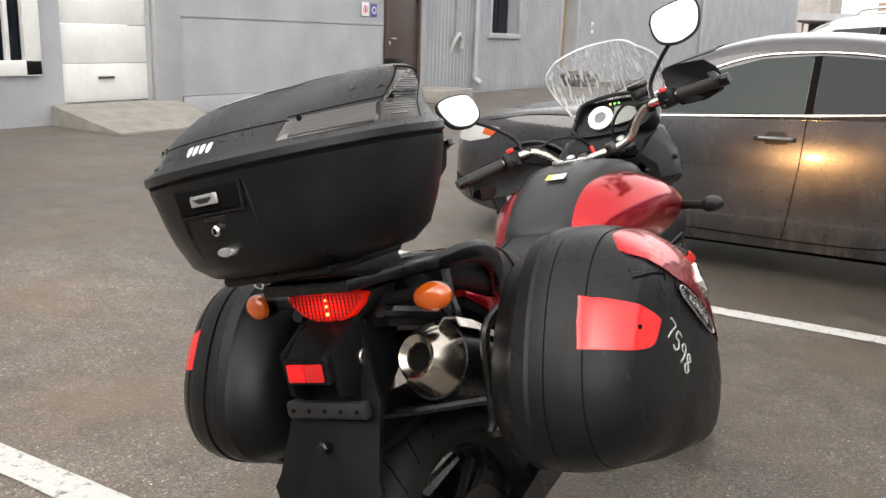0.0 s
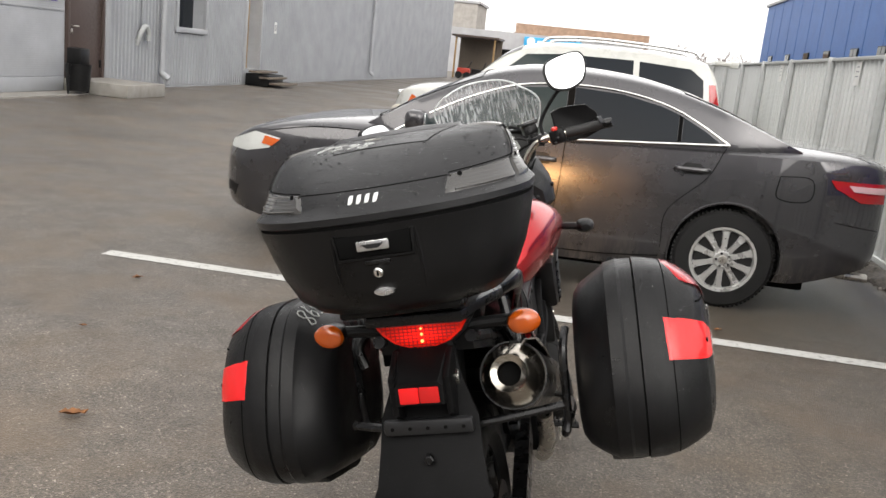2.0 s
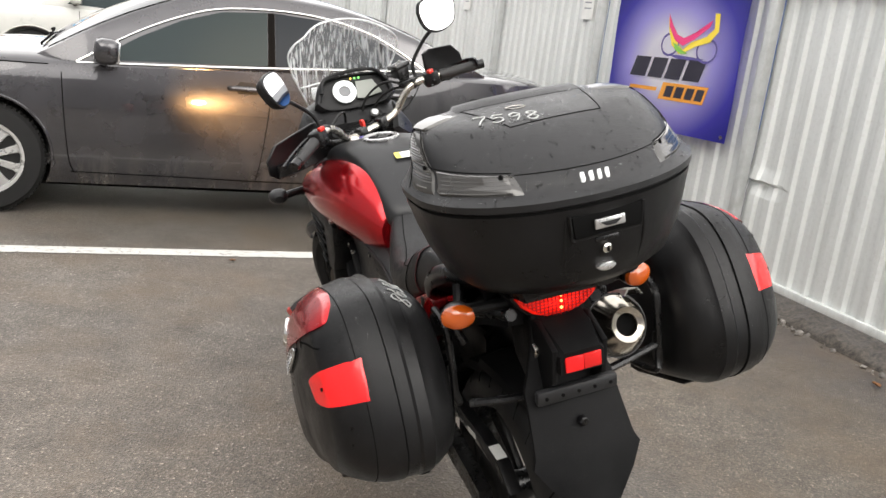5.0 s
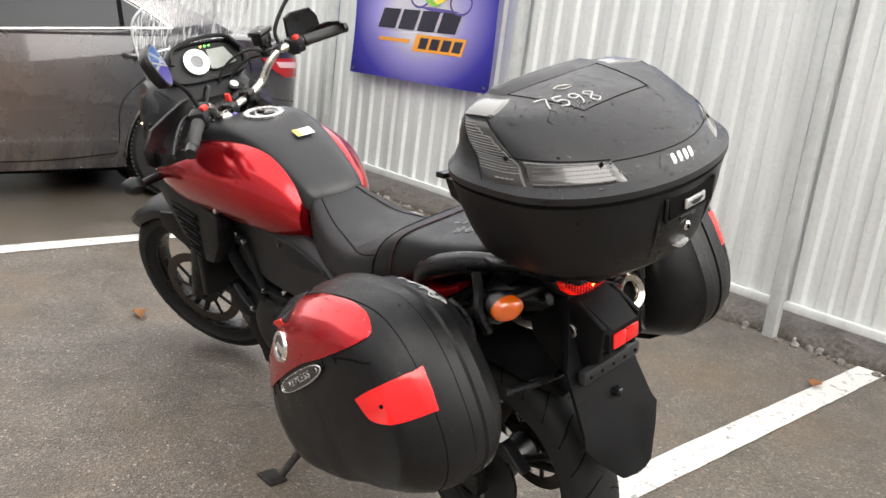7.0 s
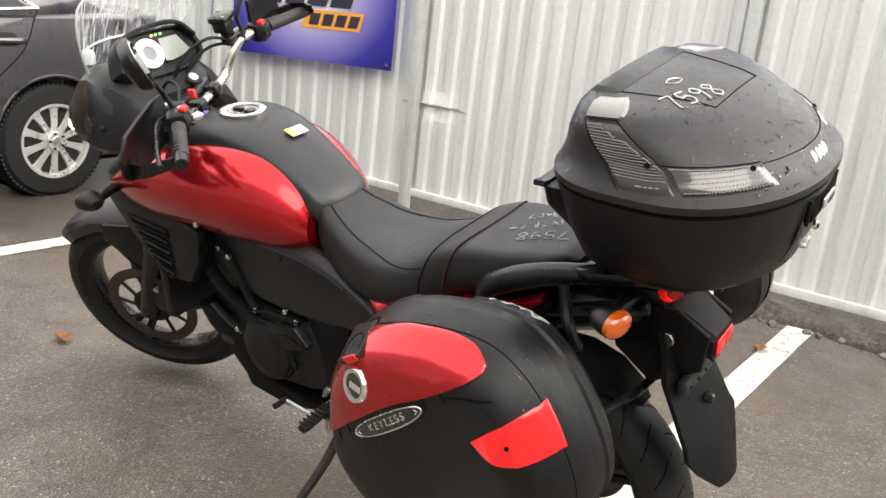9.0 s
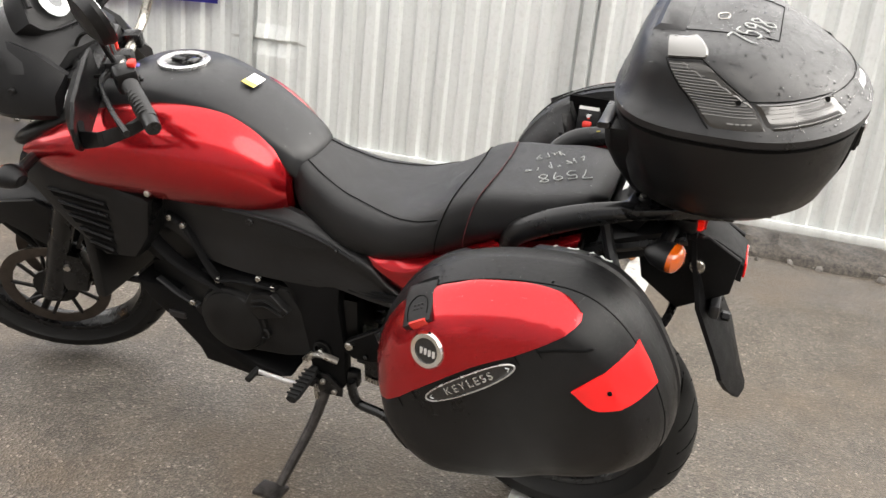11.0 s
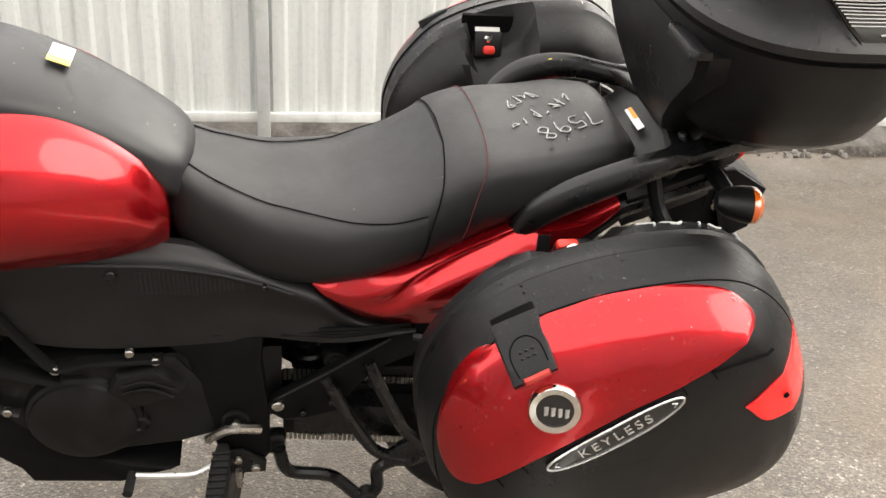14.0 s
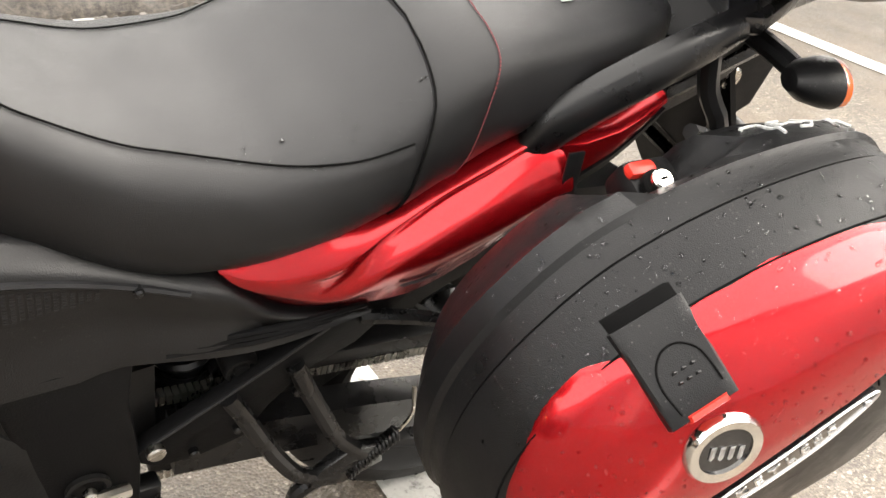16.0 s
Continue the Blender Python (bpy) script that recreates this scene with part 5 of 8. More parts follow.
# wheels
def bike_wheel(cy, r, tw, rim_r, spokes, turn=False, phase=.3):
    f = steered if turn else (lambda b: b)
    c = (0, cy, r)
    prof = [(rim_r - .01, -tw * .36), (rim_r + .012, -tw * .42)]
    for k in range(13):
        a = math.pi * (k / 12 - .5)
        prof.append((rim_r + .02 + (r - rim_r - .02) * math.cos(a) ** .75, tw / 2 * math.sin(a)))
    prof += [(rim_r + .012, tw * .42), (rim_r - .01, tw * .36)]
    w = part("wheel", f(lathe(c, (1, 0, 0), prof, 64, close=True)), RUBBER, label="black road tyre on a dark cast wheel")
    bm = bmesh.new()  # tread grooves, as dark slanted bars sunk into the crown
    for k in range(26):
        a = 2 * math.pi * k / 26
        for sx in (1, -1):
            pts = []
            for q in range(5):
                xx = sx * (0.008 + tw * .40 * q / 4)
                rr = rim_r + .02 + (r - rim_r - .02) * math.cos(math.asin(min(1, abs(xx) / (tw / 2)))) ** .75 - .0022
                aa = a + (.0 if sx > 0 else math.pi / 26) + .16 * (q / 4) ** 1.5
                pts.append((xx, cy + rr * math.cos(aa), r + rr * math.sin(aa)))
            tube(pts, .0028, 4, 2, bm)
    part("tread_groove", f(bm), HOLE, w, kind="stuff")
    part("rim", f(lathe(c, (1, 0, 0), [(rim_r - .004, -tw * .37), (rim_r + .004, -tw * .37), (rim_r - .02, -tw * .30), (rim_r - .028, -tw * .1), (rim_r - .028, tw * .1), (rim_r - .02, tw * .30), (rim_r + .004, tw * .37), (rim_r - .004, tw * .37), (rim_r - .012, 0)], 48, close=True)), SATIN, w)
    part("hub", f(lathe(c, (1, 0, 0), [(.012, -.07), (.04, -.07), (.05, -.05), (.04, 0), (.05, .05), (.04, .07), (.012, .07)], 24)), SATIN, w)
    for k in range(spokes):
        a = 2 * math.pi * (k + phase) / spokes
        for d in (-.11, .11):
            p0 = (0, cy + .035 * math.cos(a), r + .035 * math.sin(a))
            p1 = (0, cy + (rim_r - .02) * math.cos(a + d), r + (rim_r - .02) * math.sin(a + d))
            part("spoke", f(tube([p0, p1], .0115, 8, 1)), DARK, w)
    for sx in ((1, -1) if turn else (1,)):
        x = sx * (.075 if turn else .085)
        ro = .155 if turn else .13
        part("brake_disc", f(lathe((x, cy, r), (1, 0, 0), [(ro - .035, -.0025), (ro, -.0025), (ro, .0025), (ro - .035, .0025)], 40, close=True)), DISC, w)
        part("disc_carrier", f(lathe((x, cy, r), (1, 0, 0), [(.035, -.003), (.065, -.003), (.065, .003), (.035, .003)], 28, close=True)), DARK, w)
        for k in range(9):
            a = 2 * math.pi * k / 9
            part("disc_arm", f(tube([(x, cy + .06 * math.cos(a), r + .06 * math.sin(a)), (x, cy + (ro - .03) * math.cos(a + .2), r + (ro - .03) * math.sin(a + .2))], .006, 6, 1)), DARK, w)
    return w


rear_wheel = bike_wheel(1.52, .318, .15, .228, 3)
bike_wheel(3.085, .325, .11, .25, 3, True, .583)
part("sprocket", disc((-.085, 1.52, .318), (1, 0, 0), .10, .008, 44), DARK, rear_wheel)

# chain, swingarm, shock
bm = bmesh.new()
for k in range(58):
    y = 1.53 + k * .0085
    for z in (.414 + .00095 * k, .245 + .0012 * k):
        box(-.085, y, z, .014, .0062, .016, bm=bm)
part("chain", bm, STEEL, smooth=False, kind="stuff")
for sx in (1, -1):
    part("swingarm", loft([[(sx * .105 + dx, 2.0, .40 + dz) for dx, dz in ((-.02, -.04), (.02, -.04), (.02, .04), (-.02, .04))], [(sx * .115 + dx, 1.75, .37 + dz) for dx, dz in ((-.02, -.035), (.02, -.035), (.02, .035), (-.02, .035))],
                            [(sx * .12 + dx, 1.50, .318 + dz) for dx, dz in ((-.018, -.03), (.018, -.03), (.018, .03), (-.018, .03))]]), SATIN, label="satin black swingarm")
cg = part("chain_guard", prism([(1.38, .40), (1.44, .452), (1.56, .475), (1.90, .500), (1.90, .478), (1.56, .445), (1.44, .41)], "x", -.105, -.07, .004), BLACK, label="black chain guard with stickers")
part("sticker", box(-.088, 1.475, .4615, .028, .05, .0015, rot=Matrix.Rotation(radians(11), 3, "X")), PAPER, cg, "small white sticker", smooth=False)
part("sticker", box(-.1055, 1.60, .455, .0015, .05, .014), PAPER, cg, "narrow white sticker", smooth=False)
part("swingarm_bridge", box(0, 1.95, .40, .2, .08, .09, .01), SATIN)
sh = part("shock_absorber", tube([(-.03, 1.95, .36), (-.03, 1.99, .66)], .022, 12, 1), DARK)
bm = bmesh.new()
tube([(-.03 + .036 * math.cos(2 * math.pi * 7 * k / 110), 1.955 + .03 * k / 110 + .036 * math.sin(2 * math.pi * 7 * k / 110), .40 + .24 * k / 110) for k in range(111)], .007, 6, 1, bm)
part("spring", bm, SATIN, sh)
part("subframe_tube", tube([(.125, 2.03, .455), (.13, 1.86, .60), (.13, 1.70, .72), (.12, 1.5, .82)], .014, 8), SATIN)
for sx in (-1, 1):  # upper subframe tubes
    part("subframe_tube", tube([(sx * .12, 2.03, .66), (sx * .125, 1.8, .70), (sx * .12, 1.5, .83), (sx * .1, 1.3, .89)], .014, 8), SATIN)
hang = part("footrest_plate", prism([(2.046, .452), (2.036, .464), (1.95, .520), (1.838, .600), (1.72, .690), (1.70, .670), (1.80, .556), (1.857, .528), (1.898, .477), (1.925, .428), (1.974, .415), (2.022, .414), (2.044, .432)], "x", -.143, -.122, .004), MUDBLACK, label="black diagonal frame plate")
part("plate_edge", tube([(-.1435, 2.030, .466), (-.1435, 1.95, .519), (-.1435, 1.84, .597)], .0022, 6, 2), GREYPL, hang)
bolt(-.147, 2.028, .454, .011, -1, hang)
for y, z in ((1.935, .455), (1.866, .496), (1.985, .432)):
    bolt(-.146, y, z, .006, -1, hang, SATIN)
part("footrest_bracket", tube([(-.145, 1.949, .517), (-.152, 1.933, .488), (-.158, 1.910, .438), (-.162, 1.881, .382), (-.165, 1.850, .338), (-.168, 1.800, .318)], .0115, 10, 4), SATIN)
part("footrest_bracket", tube([(-.145, 1.874, .546), (-.152, 1.860, .511), (-.158, 1.834, .453), (-.163, 1.806, .395), (-.168, 1.767, .350)], .0115, 10, 4), SATIN)
part("bracket_gusset", prism([(1.83, .345), (1.79, .375), (1.745, .365), (1.735, .325), (1.79, .300), (1.84, .312)], "x", -.176, -.158, .004), SATIN)
pp = part("pillion_peg", tube([(-.150, 2.028, .345), (-.150, 2.012, .285), (-.152, 1.955, .272), (-.156, 1.925, .262), (-.165, 1.885, .222), (-.168, 1.864, .215), (-.164, 1.846, .240), (-.158, 1.846, .285), (-.160, 1.80, .315)], .0125, 10, 4), SATIN, label="folded black pillion peg and stay")
part("peg_pin", disc((-.166, 1.864, .218), (1, 0, 0), .017, .03, 12, .004), RUBBER, pp)
part("rubber_bush", lathe((-.118, 1.929, .537), (-1, 0, 0), [(.004, .012), (.009, .012), (.010, .008), (.014, .008), (.015, .012), (.019, .012), (.021, .006), (.021, -.02)], 24), DARK)
bm = bmesh.new()
tube([(-.172 + .010 * math.cos(2 * math.pi * 15 * k / 170), 1.786 - .062 * k / 170, .318 + .064 * k / 170 + .010 * math.sin(2 * math.pi * 15 * k / 170)) for k in range(171)], .0022, 5, 1, bm)
part("stand_spring", bm, SATIN)
part("spring_hook", tube([(-.172, 1.724, .382), (-.168, 1.705, .41), (-.15, 1.70, .44)], .003, 6, 3), STEEL)
part("brake_hose", tube([(-.12, 2.02, .395), (-.118, 1.93, .385), (-.12, 1.85, .365), (-.125, 1.70, .345)], .006, 8, 3), RUBBER)

# Added black panel blocks the light gaps in the bay below the seat.
part("inner_mudguard_filler", prism([(1.70, .48), (1.80, .40), (1.94, .38), (2.02, .44), (2.02, .66), (1.90, .70), (1.74, .74), (1.66, .70)], "x", -.02, .07, .01), BLACK, label="black inner mudguard panel added to darken the bay")
part("lower_guard", prism([(1.72, .46), (1.95, .30), (2.02, .32), (2.02, .42)], "x", -.09, -.02, .006), DARK)
# engine block and covers
part("crankcase", loft([[(x * w, y, z + h * d) for x, d in ((-1, -.8), (-.7, -1), (.7, -1), (1, -.8), (1.05, 0), (1, 1), (-1, 1), (-1.05, 0))] for w, y, z, h in ((.085, 2.62, .45, .08), (.135, 2.46, .45, .125), (.140, 2.30, .462, .115), (.138, 2.16, .475, .105), (.11, 2.02, .47, .09))]), DARK)
part("cylinder", box(0, 2.52, .62, .2, .15, .22, .02, rot=Matrix.Rotation(.5, 3, "X")), DARK)
part("cylinder", box(0, 2.25, .64, .2, .15, .2, .02, rot=Matrix.Rotation(-.3, 3, "X")), DARK)
cover = part("alternator_cover", lathe((-.13, 2.345, .452), (-1, 0, 0), [(.098, -.01), (.097, .012), (.092, .024), (.086, .027), (.084, .033), (.070, .039), (.045, .042), (.01, .042)], 44), DARK, label="round black engine cover")
part("clutch_cover", prism([(2.37, .555), (2.30, .572), (2.19, .575), (2.150, .52), (2.140, .44), (2.132, .392), (2.20, .372), (2.30, .362), (2.38, .38)], "x", -.146, -.10, .008), DARK, label="flat black crankcase cover")
part("cover_step", prism([(2.300, .520), (2.282, .556), (2.222, .566), (2.178, .523), (2.196, .505), (2.262, .482)], "x", -.168, -.12, .008), DARK, cover)
for za, zb in ((.536, .556), (.520, .540)):
    part("cover_rib", tube([(-.168, 2.276, za), (-.170, 2.235, za + .012), (-.168, 2.196, zb - .030)], .0035, 6, 3), DARK, cover)
part("filler_plug", lathe((-.146, 2.258, .434), (-1, 0, 0), [(.017, 0), (.017, .010), (.013, .013), (.011, .009), (.002, .009)], 20), DARK, cover)
for y, z in ((2.489, .718), (2.454, .703), (2.374, .567), (2.258, .598), (2.22, .579), (2.46, .478)):
    bolt(-.154, y, z, .008)
part("belly_pan", prism([(2.64, .50), (2.60, .44), (2.55, .405), (2.47, .322), (2.455, .286), (2.307, .270), (2.205, .298), (2.285, .316), (2.37, .352), (2.44, .42), (2.50, .50)], "x", -.145, .145, .012), MUDBLACK, label="black belly pan")
part("belly_plate", box(-.147, 2.520, .420, .006, .05, .022, .003), GREYPL)
part("belly_stay", tube([(-.146, 2.56, .525), (-.150, 2.50, .492), (-.148, 2.445, .468)], .010, 8, 3, flat=.5), GREYPL)
part("header_pipe", tube([(.06, 2.62, .55), (.1, 2.72, .45), (.09, 2.6, .28), (.12, 2.2, .24), (.17, 1.95, .36), (.185, 1.80, .52)], .024, 12), STEEL)
part("radiator", box(0, 2.74, .56, .34, .035, .26, .01), DARK)


CTOP = curve([2.64, 2.43, 2.30, 2.19, 2.12, 2.02, 1.968, 1.942, 1.914, 1.88, 1.80], [.775, .795, .792, .785, .768, .730, .712, .690, .663, .646, .632])
CLOW = curve([2.64, 2.50, 2.42, 2.34, 2.26, 2.10, 2.066, 2.0, 1.92, 1.85, 1.80], [.690, .680, .625, .605, .600, .606, .616, .614, .607, .616, .626])


def cover_x(y, f):
    """How far the side cover stands out at y; f: 0 at its upper edge, 1 at its lower one."""
    ridge = .030 * (1 - math.exp(-(f / .06) ** 1.5))
    hollow = .008 * math.exp(-((f - .55) / .28) ** 2)
    back = min(1, max(0, (2.08 - y) / .12))
    return .116 + ridge - hollow + .014 * back * back * (3 - 2 * back)


def frame_cover(sx):
    rows = []
    for k in range(43):
        y = 2.64 - .84 * k / 42
        rows.append([(sx * cover_x(y, f), y, CTOP(y) + (CLOW(y) - CTOP(y)) * f) for f in [(q / 20) ** 1.4 for q in range(21)]])
    rings = [[*row, *[(sx * .10, p[1], p[2]) for p in row[::-1]]] for row in rows]
    p = part("side_cover", loft(rings), SIDEBLACK, label="matt black frame side cover")
    part("lower_plate", prism([(2.275, .612), (2.200, .595), (2.174, .569), (2.162, .499), (2.150, .441), (2.134, .332), (2.128, .288), (2.060, .298), (2.044, .325), (2.042, .435), (2.053, .552), (2.047, .618), (2.12, .628)], "x", sx * .105, sx * .1445, .008), MUDBLACK, p)
    part("cover_edge", tube([(sx * (cover_x(y, .13) + .001), y, CTOP(y) + (CLOW(y) - CTOP(y)) * .13) for y in (2.34, 2.27, 2.20, 2.12, 2.05, 2.00)], .0035, 6), GREYPL, p)
    for q in range(3):  # fins under the rear end
        part("cover_fin", tube([(sx * (.150 + .002 * q), 2.02 - .03 * q, .622 + .006 * q), (sx * .158, 1.93 - .02 * q, .622 + .007 * q), (sx * .160, 1.85 - .02 * q, .632 + .006 * q)], .004, 6, 3), MUDBLACK, p)
    bm = bmesh.new()
    for i in range(24):
        for j in range(10):
            y = 2.235 - i * .0068
            f = .20 + .026 * j
            if f < .46 - max(0, (i - 12) * .016):
                box(sx * (cover_x(y, f) + .0002), y, CTOP(y) + (CLOW(y) - CTOP(y)) * f, .0012, .0042, .0026, bm=bm)
    if bm.verts:
        part("grip_dots", bm, GREYPL, p, smooth=False, kind="stuff")
    else:
        bm.free()
    bolt(sx * .143, 2.270, .746, .010, sx, p, SATIN)
    bolt(sx * .150, 2.045, .722, .005, sx, p, SATIN)
    beam = part("frame_spar", tube([(sx * .12, 2.66, .72), (sx * .15, 2.50, .60), (sx * .14, 2.36, .53)], .020, 8, 4, flat=.45), MUDBLACK)
    part("frame_spar", tube([(sx * .146, 2.50, .725), (sx * .148, 2.454, .70), (sx * .150, 2.405, .612), (sx * .150, 2.374, .568), (sx * .150, 2.32, .578), (sx * .150, 2.21, .580)], .013, 8, 3, flat=.5), MUDBLACK, label="bent black engine brace")


for sx in (-1, 1):
    frame_cover(sx)

# side stand, peg, lever
part("side_stand", tube([(-.12, 2.095, .33), (-.19, 2.122, .21), (-.30, 2.165, .085)], lambda f: .015 - .003 * f, 10, 5), STANDM, label="scuffed dark side stand")
part("stand_foot", box(-.325, 2.178, .083, .06, .075, .012, .004, rot=Matrix.Rotation(radians(13), 3, "Y")), STANDM)
part("stand_bracket", box(-.12, 2.06, .335, .03, .09, .05, .01), SATIN)
for sx in (-1, 1):
    pg = part("foot_peg", loft([[(sx * (.15 + .105 * f), 2.125 + w * math.cos(a) + .012 * f, .360 + .010 * math.sin(a) - .022 * f) for a in (2 * math.pi * k / 10 for k in range(10))] for f, w in ((0, .012), (.25, .017), (.85, .018), (1, .014))]), RUBBER, label="ribbed rubber foot peg")
    for k in range(7):
        part("peg_rib", box(sx * (.172 + .0125 * k), 2.1275 + .0014 * k, .3675 - .0026 * k, .005, .032, .006, .002), RUBBER, pg)
    part("peg_feeler", tube([(sx * .20, 2.098, .352), (sx * .20, 2.096, .312)], .006, 8, 1), STEEL, pg)
part("gear_lever", tube([(-.150, 2.13, .322), (-.165, 2.175, .308), (-.170, 2.23, .314), (-.173, 2.280, .323)], .0065, 8, 3), ALU, label="silver gear lever")
part("lever_toe", tube([(-.168, 2.281, .324), (-.212, 2.285, .322)], .0085, 10, 1), RUBBER)
part("stand_hose", tube([(-.15, 2.15, .38), (-.165, 2.11, .42), (-.15, 2.06, .40)], .009, 8), STEEL)
part("pivot_recess", lathe((-.146, 2.101, .424), (-1, 0, 0), [(.012, 0), (.024, 0), (.024, .006), (.019, .007), (.017, .001), (.012, .001)], 24), DARK)
part("stand_plate", prism([(2.135, .352), (2.09, .352), (2.050, .318), (2.052, .290), (2.115, .290)], "x", -.156, -.1455, .004), SATIN)
part("stand_switch", box(-.172, 2.125, .335, .018, .034, .022, .005), BLACK)
for y, z in ((2.101, .424), (2.101, .331), (2.070, .306)):
    bolt(-.158, y, z, .008)


# tank
TK = [  # y, top edge z/x, widest z/x, lower edge z/x of the painted covers
    (2.835, .872, .200, .862, .212, .850, .205), (2.76, .918, .196, .885, .232, .826, .215), (2.66, .968, .180, .905, .243, .806, .212), (2.55, 1.000, .158, .915, .240, .797, .200),
    (2.44, 1.010, .136, .912, .226, .787, .182), (2.34, .998, .120, .902, .205, .780, .160), (2.27, .966, .109, .885, .178, .776, .140), (2.215, .922, .102, .858, .150, .773, .118), (2.187, .880, .092, .835, .120, .771, .100)]


def tank_cover(sx):
    rows = []
    for y, zt, xt, zm, xm, zb, xb in TK:
        row = []
        for k in range(13):
            f = k / 12
            # quadratic through the three points, kept full in the middle
            a, b, c = Vector((xt, zt)), Vector((xm, zm)), Vector((xb, zb))
            ctrl = b * 2 - (a + c) / 2
            p = a * (1 - f) ** 2 + ctrl * 2 * f * (1 - f) + c * f * f
            row.append((sx * p.x, y - .006 * math.sin(math.pi * f) * (y < 2.2), p.y))
        rows.append(row)
    bm = bmesh.new()
    dense = []
    n = len(rows)
    for i in range(n - 1):
        a, b = rows[max(i - 1, 0)], rows[i]
        c, d = rows[i + 1], rows[min(i + 2, n - 1)]
        for q in range(4):
            t = q / 4
            dense.append([tuple(0.5 * (2 * B + (C - A) * t + (2 * A - 5 * B + 4 * C - D) * t * t + (3 * B - A - 3 * C + D) * t ** 3) for A, B, C, D in zip(pa, pb, pc, pd)) for pa, pb, pc, pd in zip(a, b, c, d)])
    dense.append(rows[-1])
    # close the cover inwards to give it thickness
    rings = [[*r, *[(p[0] - sx * .03, p[1], p[2]) for p in r[::-1]]] for r in dense]
    loft(rings, True, bm)
    c = part("tank_cover", bm, RED, label="glossy red painted tank side cover")
    bolt(sx * .204, 2.498, .806, .008, sx, c)
    bolt(sx * .214, 2.80, .862, .006, sx, c)


for sx in (-1, 1):
    tank_cover(sx)
# dark middle of the tank
rings = []
for y, z, hw, drop in ((2.71, .985, .12, .10), (2.67, 1.025, .160, .10), (2.60, 1.045, .166, .10), (2.52, 1.056, .154, .10), (2.44, 1.056, .138, .10), (2.36, 1.035, .124, .10), (2.28, 1.000, .112, .10), (2.20, .948, .104, .10), (2.14, .90, .096, .10)):
    rings.append([(sgn * hw * f, y, z - d) for sgn, f, d in ((-1, 1.0, drop), (-1, 1.0, .045), (-1, .90, .016), (-1, .6, .004), (-1, .25, 0), (1, .25, 0), (1, .6, .004), (1, .90, .016), (1, 1.0, .045), (1, 1.0, drop))])
tk = part("tank", loft(rings), GREYPL, subsurf=2, label="matt dark grey tank middle")
cap = part("filler_cap_ring", lathe((.0, 2.497, 1.050), (0, -.0, 1), [(.043, 0), (.060, .003), (.061, .010), (.055, .013), (.043, .010)], 36, close=True), ALU, tk, "silver filler ring")
part("filler_cap", lathe((.0, 2.497, 1.050), (0, 0, 1), [(.01, .008), (.043, .008), (.043, -.01), (.01, -.01)], 32), SHINY, tk, "gloss black filler cap")
part("filler_hinge", box(.0, 2.47, 1.062, .03, .018, .008, .003), SHINY, tk)
part("filler_key_flap", box(.0, 2.512, 1.061, .016, .03, .006, .002), SATIN, tk)
st = part("warning_label", box(.02, 2.325, 1.0265, .056, .032, .0012, rot=Matrix.Rotation(radians(21), 3, "X").to_3x3()), PAPER, tk, "white and yellow warning label", smooth=False)
part("label_band", box(-.001, 2.325, 1.0274, .018, .032, .0012, rot=Matrix.Rotation(radians(21), 3, "X").to_3x3()), YELLOW, st, smooth=False)
for sx in (-1, 1):
    part("tank_shoulder", loft([[(sx * x, y, z) for x, z in ((.095, z0 - .05), (x1, z0 - .045), (x1 + .004, z0 - .015), (x1 - .02, z0), (.095, z0 + .012))] for y, x1, z0 in ((2.58, .158, 1.012), (2.68, .178, .985), (2.76, .192, .945), (2.84, .198, .905), (2.90, .19, .88))]), BLACK, tk, subsurf=1)
    bolt(sx * .165, 2.68, .985, .009, sx, tk, DARK)
part("yoke_cover", box(0, 2.75, .99, .16, .12, .05, .015), BLACK)


# seat
ST = ((2.196, .890, .80, .060), (2.174, .898, .76, .088), (2.115, .872, .722, .118), (2.02, .841, .705, .150), (1.94, .836, .712, .166), (1.86, .856, .735, .172), (1.80, .890, .757, .170), (1.76, .919, .775, .166), (1.70, .936, .805, .158), (1.62, .944, .835, .152), (1.54, .956, .868, .142), (1.49, .957, .895, .122), (1.462, .938, .925, .088))


def seat_half(y):
    """Half of the seat's cross-section, from the middle of the top outwards: flatter over the passenger's part."""
    w = min(1, max(0, (1.77 - y) / .08))
    rider, flat = ((.25, 1.0), (.62, .975), (.88, .88), (.985, .64), (1.0, .36), (.90, .12), (.72, 0)), ((.30, 1.0), (.70, .985), (.90, .915), (.975, .70), (1.0, .36), (.90, .12), (.72, 0))
    pts = [(p[0] * (1 - w) + q[0] * w, p[1] * (1 - w) + q[1] * w, 0) for p, q in zip(rider, flat)]
    return [(p.x, p.y) for p in smooth_path([(-pts[0][0], 1.0, 0)] + pts, 3)][3:]


def seat_ring(y, zt, zb, hw, grow=0.0):
    h, half = zt - zb, seat_half(y)
    prof = [(-p, q) for p, q in half[::-1]] + half
    return [(p * (hw + grow), y, zb + q * h + grow * (1 if q > .5 else 0)) for p, q in prof]


sy_ = [s[0] for s in ST]
SZT, SZB, SHW = (curve(sy_, [s[k] for s in ST]) for k in (1, 2, 3))


def seat_z(x, y):
    """The seat's top at x, y."""
    zt, zb, hw = SZT(y), SZB(y), SHW(y)
    f = abs(x) / hw
    prof = [(0, 1.0)] + [q for q in seat_half(y) if q[1] > .35]
    for (a, b), (c, d) in zip(prof, prof[1:]):
        if f <= c:
            return zb + (zt - zb) * (b + (d - b) * (f - a) / (c - a))
    return zb + .36 * (zt - zb)


